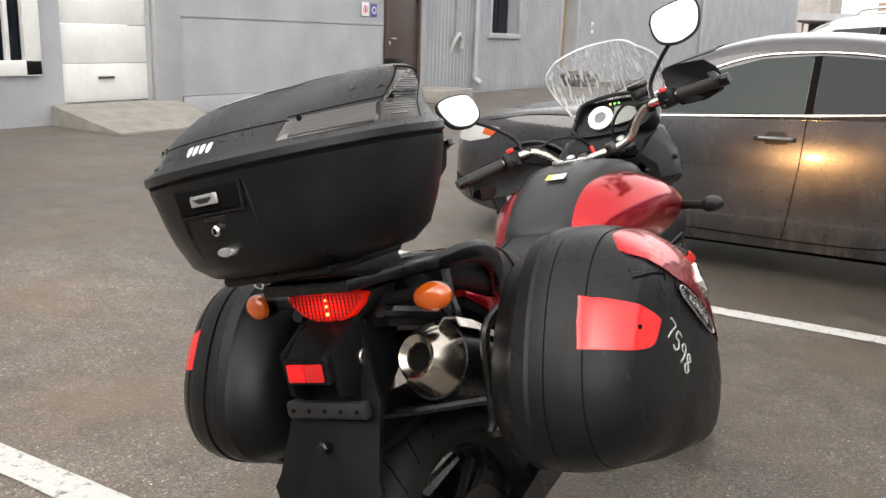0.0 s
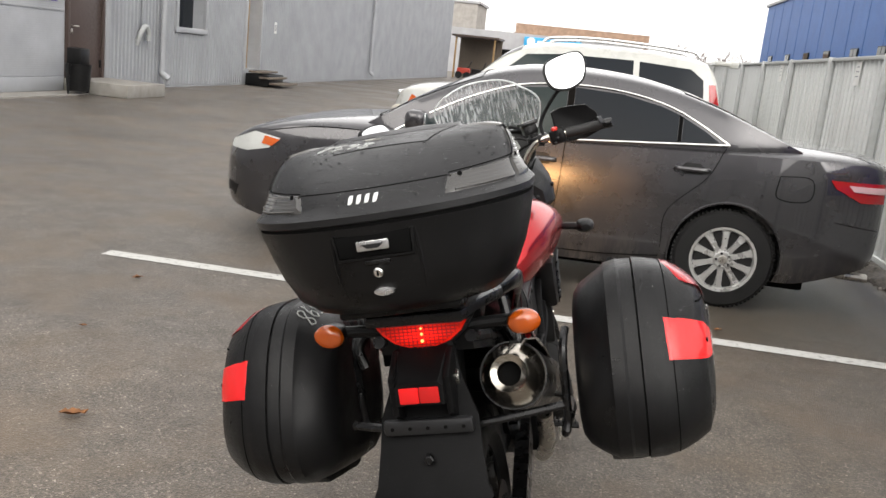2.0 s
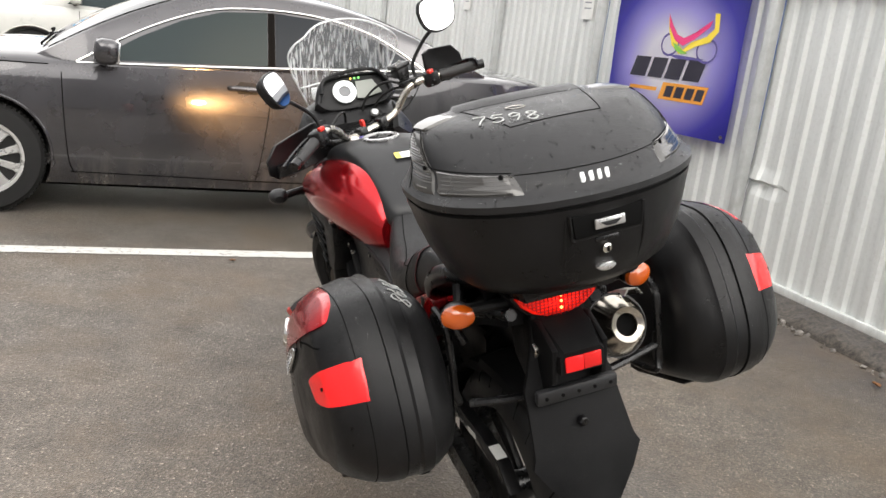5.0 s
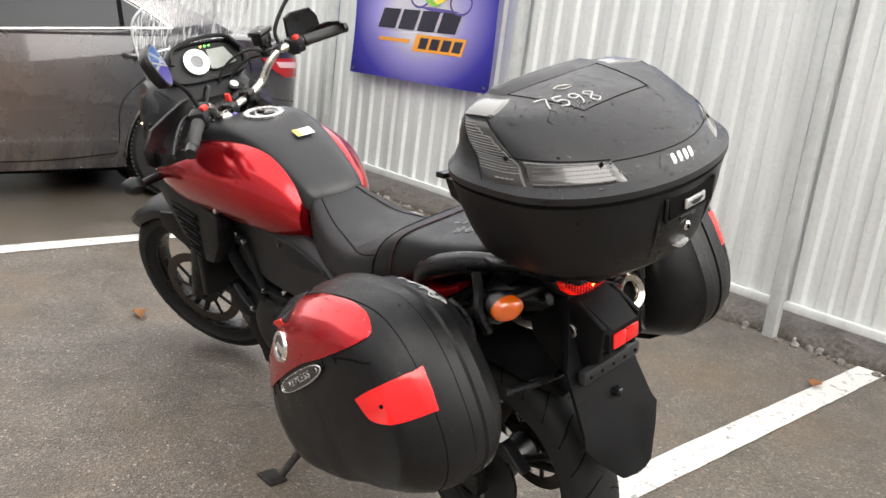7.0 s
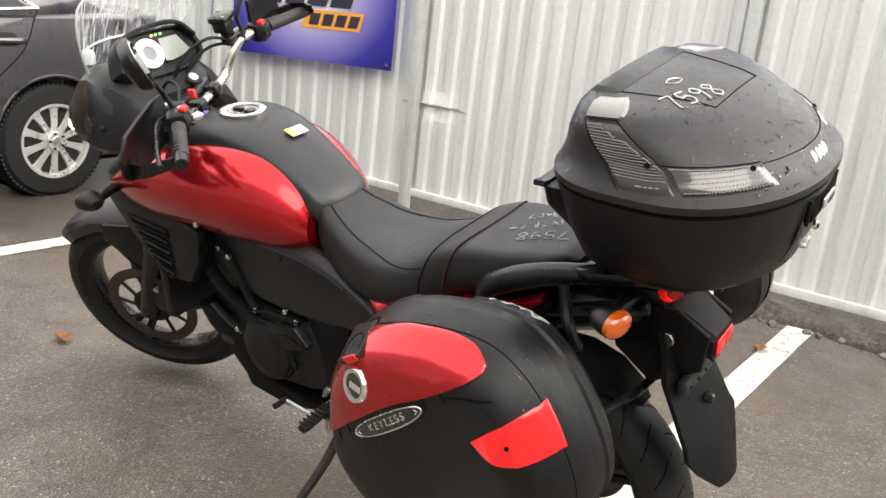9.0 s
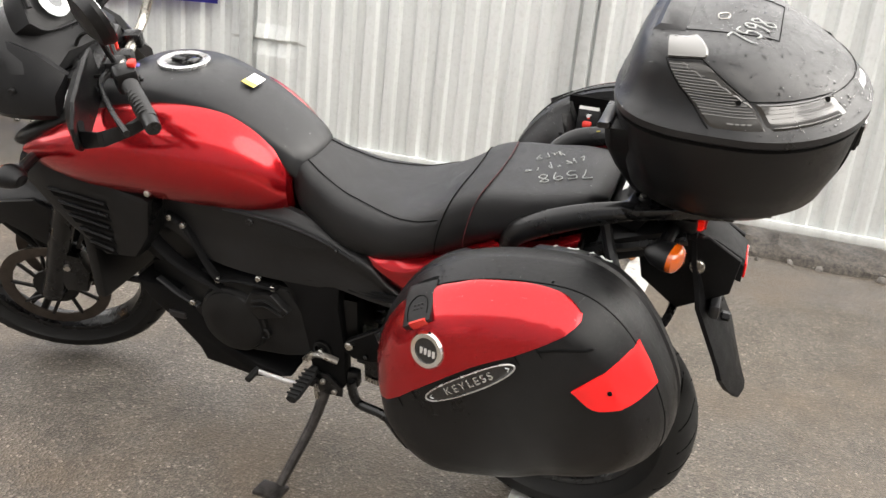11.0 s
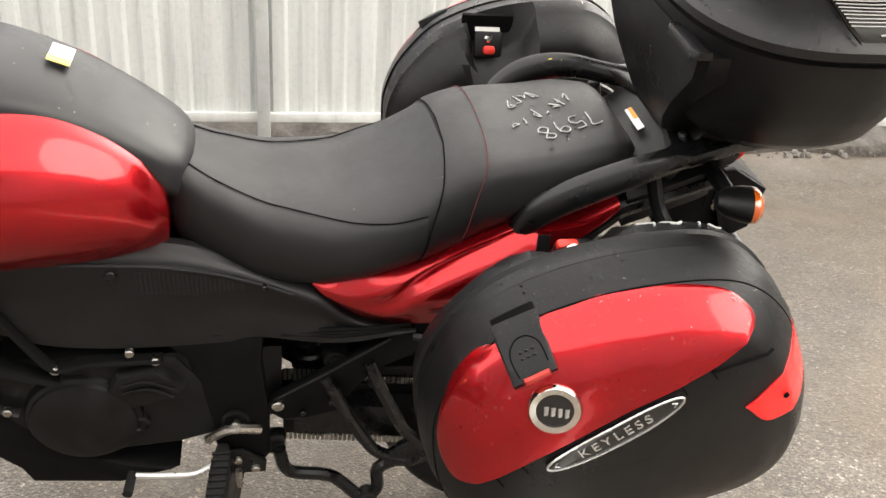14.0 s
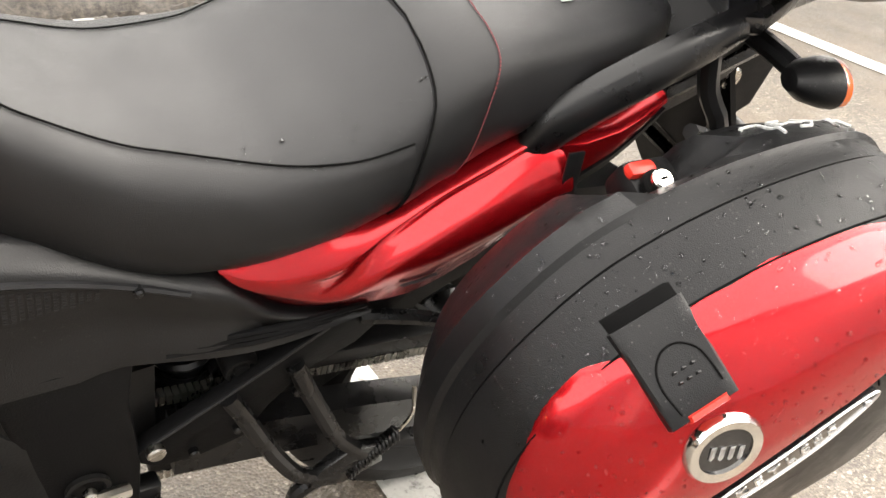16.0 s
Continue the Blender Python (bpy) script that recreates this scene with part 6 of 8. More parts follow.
def seat_span(y0, y1, n):
    return [seat_ring(y0 + (y1 - y0) * k / n, SZT(y0 + (y1 - y0) * k / n), SZB(y0 + (y1 - y0) * k / n), SHW(y0 + (y1 - y0) * k / n)) for k in range(n + 1)]


seat = part("seat", loft(seat_span(2.196, 1.765, 24)), SEAT, label="black vinyl rider seat")
def band_ring(y0, grow):
    """The seat's outline near y0, swept forwards down its flanks."""
    out = []
    for k, q in enumerate(seat_half(y0)[::-1] + seat_half(y0)):
        y = y0 + .046 * (1 - q[1]) ** .5
        out.append(seat_ring(y, SZT(y), SZB(y), SHW(y), grow)[k])
    return out


part("seat_band", loft([band_ring(1.764 - .062 * k / 5, .0022) for k in range(6)]), SEATSIDE, label="raised black seat band")
pill = part("passenger_seat", loft(seat_span(1.765, 1.462, 19)), SEAT, label="black vinyl passenger seat with chalk marks")


def seat_side_pt(f, y, lift=.001):
    """f: 0 at the lower edge, 1 at the middle of the top (left side)."""
    r = seat_ring(y, SZT(y), SZB(y), SHW(y))
    pts = [Vector(p) for p in r[:19]]
    u = f * 18
    i = min(int(u), 17)
    p = pts[i].lerp(pts[i + 1], u - i)
    return Vector((p.x - lift, p.y, p.z + lift))


def seam_f(x, y, z):
    """Where on the seat's left half the place x, z lies at y."""
    return min((k / 180 for k in range(181)), key=lambda f: math.hypot(seat_side_pt(f, y, 0).x - x, seat_side_pt(f, y, 0).z - z))


SEAM = [(-.045, 2.182, .894), (-.062, 2.140, .880), (-.076, 2.10, .864), (-.090, 2.05, .845), (-.102, 2.00, .836), (-.122, 1.94, .830), (-.146, 1.885, .836), (-.160, 1.84, .848), (-.165, 1.80, .860)]
seam_line = [(p.x, p.y) for p in smooth_path([(seam_f(x, y, z), y, 0) for x, y, z in SEAM], 5)]
for sx in (1, -1):
    rows = []
    for f, y in seam_line:
        rows.append([Vector((sx * q.x, q.y, q.z)) for q in (seat_side_pt(f * k / 18, y, .0016 if k < 18 else .0) for k in range(19))])
    part("seat_side", loft(rows, False, None, False), SEATSIDE, seat, "darker smooth side panel")
    part("seam", tube([(sx * q.x, q.y, q.z) for q in (seat_side_pt(f, y, .0014) for f, y in seam_line)], .0011, 5, 1), HOLE, seat)
bm = bmesh.new()
for y0 in (1.764, 1.702):
    path = band_ring(y0, .0032)[3:-3]
    if y0 > 1.75:
        part("seam", tube(path, .0012, 5, 1), HOLE, seat)
    else:
        path = smooth_path(path, 3)
        for a, b in zip(path, path[1:]):
            tube([a, Vector(a).lerp(Vector(b), .7)], .0009, 4, 1, bm)
part("stitching", bm, STITCH, pill, "dark red stitched seam")


# chalk writing as strokes on a surface
STROKES = {"7": [[(0, .9), (.1, 1), (.55, .98), (.35, .5), (.2, 0)]], "5": [[(.6, 1), (.15, .97), (.1, .58), (.4, .62), (.55, .35), (.35, .05), (.05, .1)]],
           "9": [[(.55, .75), (.35, 1), (.1, .8), (.2, .55), (.5, .65), (.56, .8), (.5, .4), (.35, 0)]], "8": [[(.5, .85), (.3, 1), (.1, .82), (.3, .55), (.55, .25), (.3, 0), (.08, .22), (.3, .52), (.55, .8), (.5, .9)]]}


def chalk(parent, word, where, size, r=.0016, name="chalk_number", label="", gap=.75):
    """where(u, v) gives the surface point; u along the word, v up it."""
    bm = bmesh.new()
    for i, ch in enumerate(word):
        for line in STROKES[ch]:
            path = [where((i * gap + p.x) * size, p.y * size) for p in smooth_path([(a, b, 0) for a, b in line], 5)]
            tube(path, r, 5, 1, bm)
    return part(name, bm, CHALK, parent, label)


def scribble(parent, where, width, size, seed, name="chalk_scrawl"):
    r = random.Random(seed)
    bm = bmesh.new()
    u = 0
    while u < width:
        w = size * r.uniform(.3, .6)
        pts = [(u + w * r.random(), size * r.random(), 0) for _ in range(4)]
        tube([where(p.x, p.y) for p in smooth_path(pts, 5)], .0011, 5, 1, bm)
        u += w * 1.25
    return part(name, bm, CHALK, parent, kind="stuff")


# on the seat the words read from the bike's right, running towards the front
def seat_at(ox, oy, ang):
    c, s = math.cos(radians(ang)), math.sin(radians(ang))

    def w(u, v):
        x, y = ox + u * c - v * s, oy + u * s + v * c
        return Vector((x, y, seat_z(x, y) + .0012))
    return w


chalk(pill, "7598", seat_at(-.008, 1.520, 112), .038, .0012, label="white chalk number")
scribble(pill, seat_at(.056, 1.545, 117), .125, .036, 3)
scribble(pill, seat_at(.085, 1.595, 117), .06, .030, 5)

# tail
for sx in (-1, 1):
    # each row runs from under the seat over the crest, the crease and the shelf to the lower edge
    TAIL = ((1.970, (.140, .722), (.141, .721), (.142, .720), (.143, .719), (.143, .718), (.142, .716, 0)),
            (1.945, (.141, .728), (.154, .716), (.156, .711), (.156, .707), (.155, .703), (.148, .699, .007)),
            (1.900, (.141, .738), (.163, .712), (.165, .700), (.164, .690), (.162, .680), (.150, .660, 0)),
            (1.850, (.141, .754), (.172, .727), (.166, .708), (.166, .692), (.170, .672), (.153, .646, 0)),
            (1.800, (.142, .774), (.168, .762), (.157, .745), (.170, .733), (.184, .711), (.158, .643, 0)),
            (1.750, (.143, .794), (.162, .788), (.156, .777), (.165, .771), (.192, .740), (.163, .653, 0)),
            (1.700, (.146, .816), (.160, .812), (.157, .804), (.164, .801), (.195, .765), (.168, .692, -.01)),
            (1.655, (.152, .837), (.160, .835), (.159, .830), (.166, .829), (.197, .792), (.172, .742, -.02)),
            (1.634, (.160, .838), (.168, .836), (.169, .832), (.176, .829), (.198, .802), (.174, .752, -.025)))
    cols = []
    for k in range(6):
        cols.append(smooth_path([(r[k + 1][0], r[0] + (r[6][2] * (k / 5) ** 2), r[k + 1][1]) for r in TAIL], 5))
    rows = []
    for i in range(len(cols[0])):
        row = [(sx * p.x, p.y, p.z) for p in smooth_path([c[i] for c in cols], 4)]
        rows.append(row + [(sx * .115, p[1], p[2]) for p in row[::-1]])
    tp = part("tail_panel", loft(rows), RED, label="glossy red tail side panel")
    part("tail_strip", loft([[(sx * a, y, zt), (sx * (a + .006), y, zt - .003), (sx * (a + .008), y, (zt + zl) / 2), (sx * (a + .005), y, zl), (sx * (a - .03), y, zl), (sx * (a - .03), y, zt)] for y, a, zt, zl in ((1.64, .158, .835, .770), (1.60, .170, .842, .794), (1.56, .172, .853, .822), (1.53, .168, .866, .844), (1.50, .160, .880, .866))]), RED, label="narrow red strip behind the panel")
    part("tail_decal", tube([(sx * .1775, 1.785, .682), (sx * .1790, 1.765, .686), (sx * .1800, 1.745, .692)], .0022, 5, 3, flat=.3), GREYPL, tp)
    part("panel_end", box(sx * .150, 1.603, .770, .062, .008, .060, .003), MUDBLACK)
    part("strip_bracket", loft([[(sx * .125, y, zl - .005), (sx * (a + .006), y, zl - .005), (sx * (a + .002), y, zl - .022), (sx * .125, y, zl - .026)] for y, a, zl in ((1.62, .164, .782), (1.60, .170, .794), (1.56, .172, .822), (1.53, .168, .844), (1.495, .160, .868))]), MUDBLACK)
    # grab rail
    rail = [(sx * .152, 1.652, .822), (sx * .160, 1.636, .856), (sx * .165, 1.602, .886), (sx * .166, 1.53, .922), (sx * .158, 1.455, .946), (sx * .13, 1.375, .955), (sx * .07, 1.30, .955)]
    if sx > 0:
        rail = [(.148, 1.655, .842), (.163, 1.637, .895), (.174, 1.60, .928), (.178, 1.555, .946), (.172, 1.50, .954), (.15, 1.44, .952), (.10, 1.36, .955)]
    part("grab_rail", tube(rail, lambda f: .0125 + .004 * math.sin(math.pi * min(1, f * 1.3)), 12, 6, flat=1.55), SATIN, label="satin black grab rail")
    part("rail_stay", tube([(sx * .155, 1.455, .93), (sx * .165, 1.44, .88), (sx * .184, 1.421, .844), (sx * .17, 1.41, .80)], .012, 8, 3), SATIN)
    part("hook_strap", box(sx * .194, 1.6215, .800, .003, .021, .082, .001, rot=Matrix.Rotation(-sx * .16, 3, "Y")), BLACK)
part("rack_plate", prism([(-.155, 1.455), (-.125, 1.425), (-.06, 1.410), (.06, 1.410), (.125, 1.425), (.155, 1.455), (.165, 1.40), (.12, 1.30), (.10, 1.22), (-.10, 1.22), (-.12, 1.30), (-.165, 1.40)], "z", .942, .966, .006), SATIN, label="black luggage rack plate")
part("rack_arm", prism([(1.385, .96), (1.36, 1.0), (1.18, 1.0), (1.16, .985), (1.30, .955)], "x", -.12, .12, .01), BLACK)
part("rear_cowl", loft([[(x * w, y, z + d) for x, d in ((-1, -.05), (-1, .0), (-.6, .03), (.6, .03), (1, 0), (1, -.05))] for y, w, z in ((1.47, .125, .86), (1.40, .12, .885), (1.345, .11, .90), (1.32, .10, .905))]), BLACK, label="black tail cowl")
part("tail_slope", prism([(1.47, .915), (1.44, .928), (1.405, .955), (1.36, .95), (1.40, .89)], "x", -.115, .115, .004), BLACK)
tilt_l = Matrix.Rotation(radians(-33), 3, "X")
lab = part("service_label", box(-.009, 1.4385, .9455, .068, .012, .0015, rot=tilt_l), PAPER, label="white and orange service label", smooth=False)
part("label_band", box(.006, 1.4365, .9474, .036, .007, .0015, rot=tilt_l), ORANGE, lab, smooth=False)
for sx in (-1, 1):
    part("rack_bolt", disc((sx * .10, 1.395, .967), (0, 0, 1), .007, .006, 6), STEEL)

# tail lamp
TLY, TLZ = 1.272, -.018
lens = [(-.098, .948), (-.085, .928), (-.06, .908), (-.03, .897), (0, .894), (.03, .897), (.06, .908), (.085, .928), (.098, .948), (.05, .957), (0, .959), (-.05, .957)]
lens = [(a, b + TLZ) for a, b in lens]
tl = part("tail_lamp", prism(lens, "y", TLY, TLY + .05, .008), TAILGLOW, label="lit red tail lamp")
bm = bmesh.new()
for j in range(7):
    z = .905 + j * .0072 + TLZ
    hw = .092 * min(1, max(.05, (z - .893 - TLZ) / .055)) ** .5 * .97
    box(0, TLY - .0015, z, 2 * hw, .003, .0012, bm=bm)
for i in range(-9, 10):
    x = i * .0092
    z0 = .896 + (abs(x) / .092) ** 2 * .048 + TLZ
    box(x, TLY - .0015, (z0 + .951 + TLZ) / 2, .0012, .003, max(.002, .949 + TLZ - z0), bm=bm)
part("lens_ribs", bm, TAILRED, tl, smooth=False)
for dz in (0, .015, .027):
    part("filament", disc((.002, TLY - .0025, .913 + TLZ + dz), (0, 1, 0), .0036 - dz * .04, .002, 12), TAILHOT, tl)
part("lamp_surround", prism([(a * 1.12, (b - .93 - TLZ) * 1.25 + .93 + TLZ) for a, b in lens], "y", TLY + .012, TLY + .09, .01), BLACK)

rr_ = random.Random(12)
bm = bmesh.new()
for k in range(4):
    y = 1.545 - k * .018
    pts = [(.172 + rr_.uniform(-.006, .006), y - rr_.uniform(0, .010), .966 + .0008 * k + rr_.uniform(-.001, .003)) for _ in range(4)]
    tube(pts, .0009, 4, 3, bm)
part("chalk_scrawl", bm, YELLOW, bike, "faint yellow chalk marks", kind="stuff")
# number plate holder and hugger
part("plate_holder", loft([[(x * w, y + .012 * abs(x) ** 2, z) for x in (-1, -.8, -.3, .3, .8, 1)] + [(x * w, y + .022, z) for x in (1, .3, -.3, -1)] for w, y, z in ((.06, 1.275, .90), (.072, 1.262, .82), (.092, 1.245, .765), (.104, 1.238, .735), (.108, 1.212, .68), (.116, 1.178, .61), (.126, 1.168, .588), (.098, 1.15, .545), (.05, 1.125, .495))]), MUDBLACK, label="tapered black plate holder")
part("lamp_housing", loft([[(x * w, y, z + d) for x, d in ((-1, -h), (-1, h * .6), (-.8, h), (.8, h), (1, h * .6), (1, -h))] for w, y, z, h in ((.066, 1.30, .848, .04), (.062, 1.24, .838, .032), (.05, 1.184, .810, .024))]), MUDBLACK)
part("rear_reflector", box(-.0205, 1.181, .808, .041, .006, .034, .003), REFL, label="bright red rear reflector half")
# Same reflector; this half's darker red paints in its turn from the light.
part("rear_reflector", box(.021, 1.1815, .808, .041, .006, .034, .003), SHADEDRED, label="red rear reflector half with shade in its colour")
pb_ = part("plate_bar", box(.002, 1.222, .727, .190, .022, .034, .008), GREYPL, label="dark grey drilled plate bar")
for k in range(5):
    part("bar_hole", disc((-.073 + .0375 * k, 1.2105, .727), (0, 1, 0), .004, .003, 10), HOLE, pb_)
part("plate_stud", disc((0, 1.196, .665), (0, 1, 0), .011, .02, 6, .003), SATIN)
for sx in (-1, 1):
    bolt(sx * .064, 1.272, .812, .016, sx)
    part("fender_side", prism([(1.40, .86), (1.26, .88), (1.19, .84), (1.20, .76), (1.30, .70), (1.38, .76)], "x", sx * .05, sx * .064, .004), MUDBLACK)
part("rear_fender", loft([[(x * w, 1.52 + rr * math.cos(a), .318 + rr * math.sin(a)) for x, rr in ((-1, .335), (-.9, .352), (0, .36), (.9, .352), (1, .335), (0, .345))] for a, w in ((radians(q), ww) for q, ww in ((80, .08), (95, .08), (108, .07), (118, .045), (124, .015)))]), MUDBLACK, label="black inner rear mudguard")
part("hugger", loft([[(x * .085, 1.52 + rr * math.cos(a), .318 + rr * math.sin(a)) for x, rr in ((-1, .325), (-.85, .342), (0, .347), (.85, .342), (1, .325), (0, .335))] for a in (radians(q) for q in (25, 45, 65, 85))]), MUDBLACK)


def turn_lamp(p, sx, face, arm, bulge=1.0):
    """A turn signal: stalk, housing and amber lens; face is the way the lens looks."""
    d = Vector(face).normalized()
    c = Vector(p)

    def flat(bm):
        bmesh.ops.translate(bm, verts=bm.verts, vec=-c)
        bmesh.ops.scale(bm, vec=(1.0, 1.0, .74), verts=bm.verts)
        bmesh.ops.translate(bm, verts=bm.verts, vec=c)
        return bm
    tn = part("turn_signal", flat(lathe(c, d, [(.004, -.052), (.016, -.050), (.028, -.036), (.035, -.012), (.036, 0)], 24)), BLACK, label="black turn signal with amber lens")
    part("lens", flat(lathe(c, d, [(.036, 0), (.0345, .012 * bulge), (.026, .022 * bulge), (.012, .027 * bulge), (.002, .028 * bulge)], 24)), AMBER, tn)
    part("stalk", tube([arm, (Vector(arm) + c - d * .025) / 2 + Vector((0, 0, .002)), c - d * .025], .0135, 10, 3), BLACK, tn)


for sx in (-1, 1):
    turn_lamp((sx * .212, 1.315, .908), sx, (sx * .28, -1, 0), (sx * .09, 1.33, .905), .75)

# exhaust
md = Vector((-.02, -.52, .19)).normalized()
m0, m1 = Vector((.195, 1.83, .58)), Vector((.171, 1.288, .806))
md = (m1 - m0).normalized()
Lm = (m1 - m0).length
ex = part("silencer", lathe(m0, md, [(.02, 0), (.042, .0), (.064, .04), (.073, .10), (.075, Lm - .11), (.0735, Lm - .058)], 36), SATIN, label="black silencer with chrome end cone")
part("end_cone", lathe(m0, md, [(.0738, Lm - .070), (.071, Lm - .058), (.060, Lm - .034), (.046, Lm - .008), (.0395, Lm), (.0365, Lm - .002), (.026, Lm - .006), (.023, Lm - .012), (.023, Lm - .10)], 36), CONE, ex, "polished steel end cone")
part("outlet", lathe(m0, md, [(.002, Lm - .024), (.0228, Lm - .022), (.0228, Lm - .030), (.002, Lm - .030)], 24), HOLE, ex)
rows = []
for y, z in ((1.345, .862), (1.40, .842), (1.456, .812), (1.51, .776), (1.56, .738), (1.62, .690)):
    rows.append([(.196, y - .004, z - .012), (.206, y, z), (.232, y, z), (.243, y - .006, z - .016), (.241, y - .006, z - .018), (.230, y, z - .003), (.208, y, z - .003), (.198, y - .004, z - .014)])
part("heat_shield", loft(rows), STEEL, ex, "scuffed steel heat shield")
part("silencer_hanger", tube([(.185, 1.42, .82), (.16, 1.42, .88)], .012, 8, 1), SATIN, ex)

# case carriers
for sx, off in ((-1, 0.0), (1, .085)):
    xo = .185 + off
    yo = .09 if sx < 0 else 0.0
    part("case_carrier", tube([(sx * (xo + .02), 1.40 + yo, .86), (sx * (xo + .015), 1.36 + yo, .84), (sx * (xo + .012), 1.345 + yo, .80), (sx * (xo + .01), 1.34 + yo, .68), (sx * xo, 1.36 + yo, .64), (sx * xo, 1.66, .60), (sx * .16, 1.74, .60), (sx * .14, 1.80, .60)], .0095, 8, 4), SATIN, label="black tubular case carrier")
    part("carrier_tab", box(sx * (xo + .012), 1.345 + yo, .70, .012, .03, .075, .004), SATIN)
part("carrier_bridge", tube([(-.195, 1.342, .69), (-.08, 1.31, .69), (.08, 1.31, .69), (.28, 1.342, .71)], .0095, 8, 4), SATIN)

# front end
for sx in (-1, 1):
    fk = part("fork_leg", steered(tube([(sx * .095, 2.80, .94), (sx * .095, 2.95, .62)], .024, 14, 1)), SATIN)
    part("fork_slider", steered(tube([(sx * .095, 2.93, .66), (sx * .095, 3.07, .36), (sx * .095, 3.09, .315)], .031, 14, 1)), SATIN, fk)
    part("fork_cap", steered(disc((sx * .085, 2.735, 1.075), (0, -.44, .9), .015, .016, 12, .003)), ALU, fk, "silver fork cap")
    part("fork_leg", steered(tube([(sx * .09, 2.735, 1.07), (sx * .095, 2.80, .93)], .022, 12, 1)), DARK)
    cl = part("brake_caliper", steered(prism([(2.96, .47), (3.02, .50), (3.05, .42), (3.04, .34), (2.98, .33), (2.95, .40)], "x", sx * .05, sx * .115, .012)), SATIN)
    part("caliper_bolt", steered(disc((sx * .12, 3.0, .44), (1, 0, 0), .010, .01, 8)), STEEL, cl)
    part("brake_hose", steered(tube([(sx * .09, 2.96, .49), (sx * .13, 2.88, .62), (sx * .10, 2.80, .80)], .006, 6)), RUBBER)
    part("fender_stay", steered(prism([(2.96, .60), (3.02, .66), (3.12, .66), (3.14, .60), (3.05, .50), (3.0, .50)], "x", sx * .068, sx * .085, .006)), BLACK)
part("front_fender", steered(loft([[(x * w, 3.09 + rr * math.cos(a), .325 + rr * math.sin(a)) for x, rr in ((-1, .31), (-.95, .34), (-.7, .356), (0, .362), (.7, .356), (.95, .34), (1, .31), (.6, .342), (0, .35), (-.6, .342))] for a, w in ((radians(q), ww) for q, ww in ((43, .030), (48, .055), (58, .068), (75, .076), (100, .076), (125, .07), (140, .055)))])), GREYPL, label="dark grey front mudguard")
part("triple_clamp", steered(box(0, 2.745, 1.045, .25, .07, .03, .01)), SATIN)

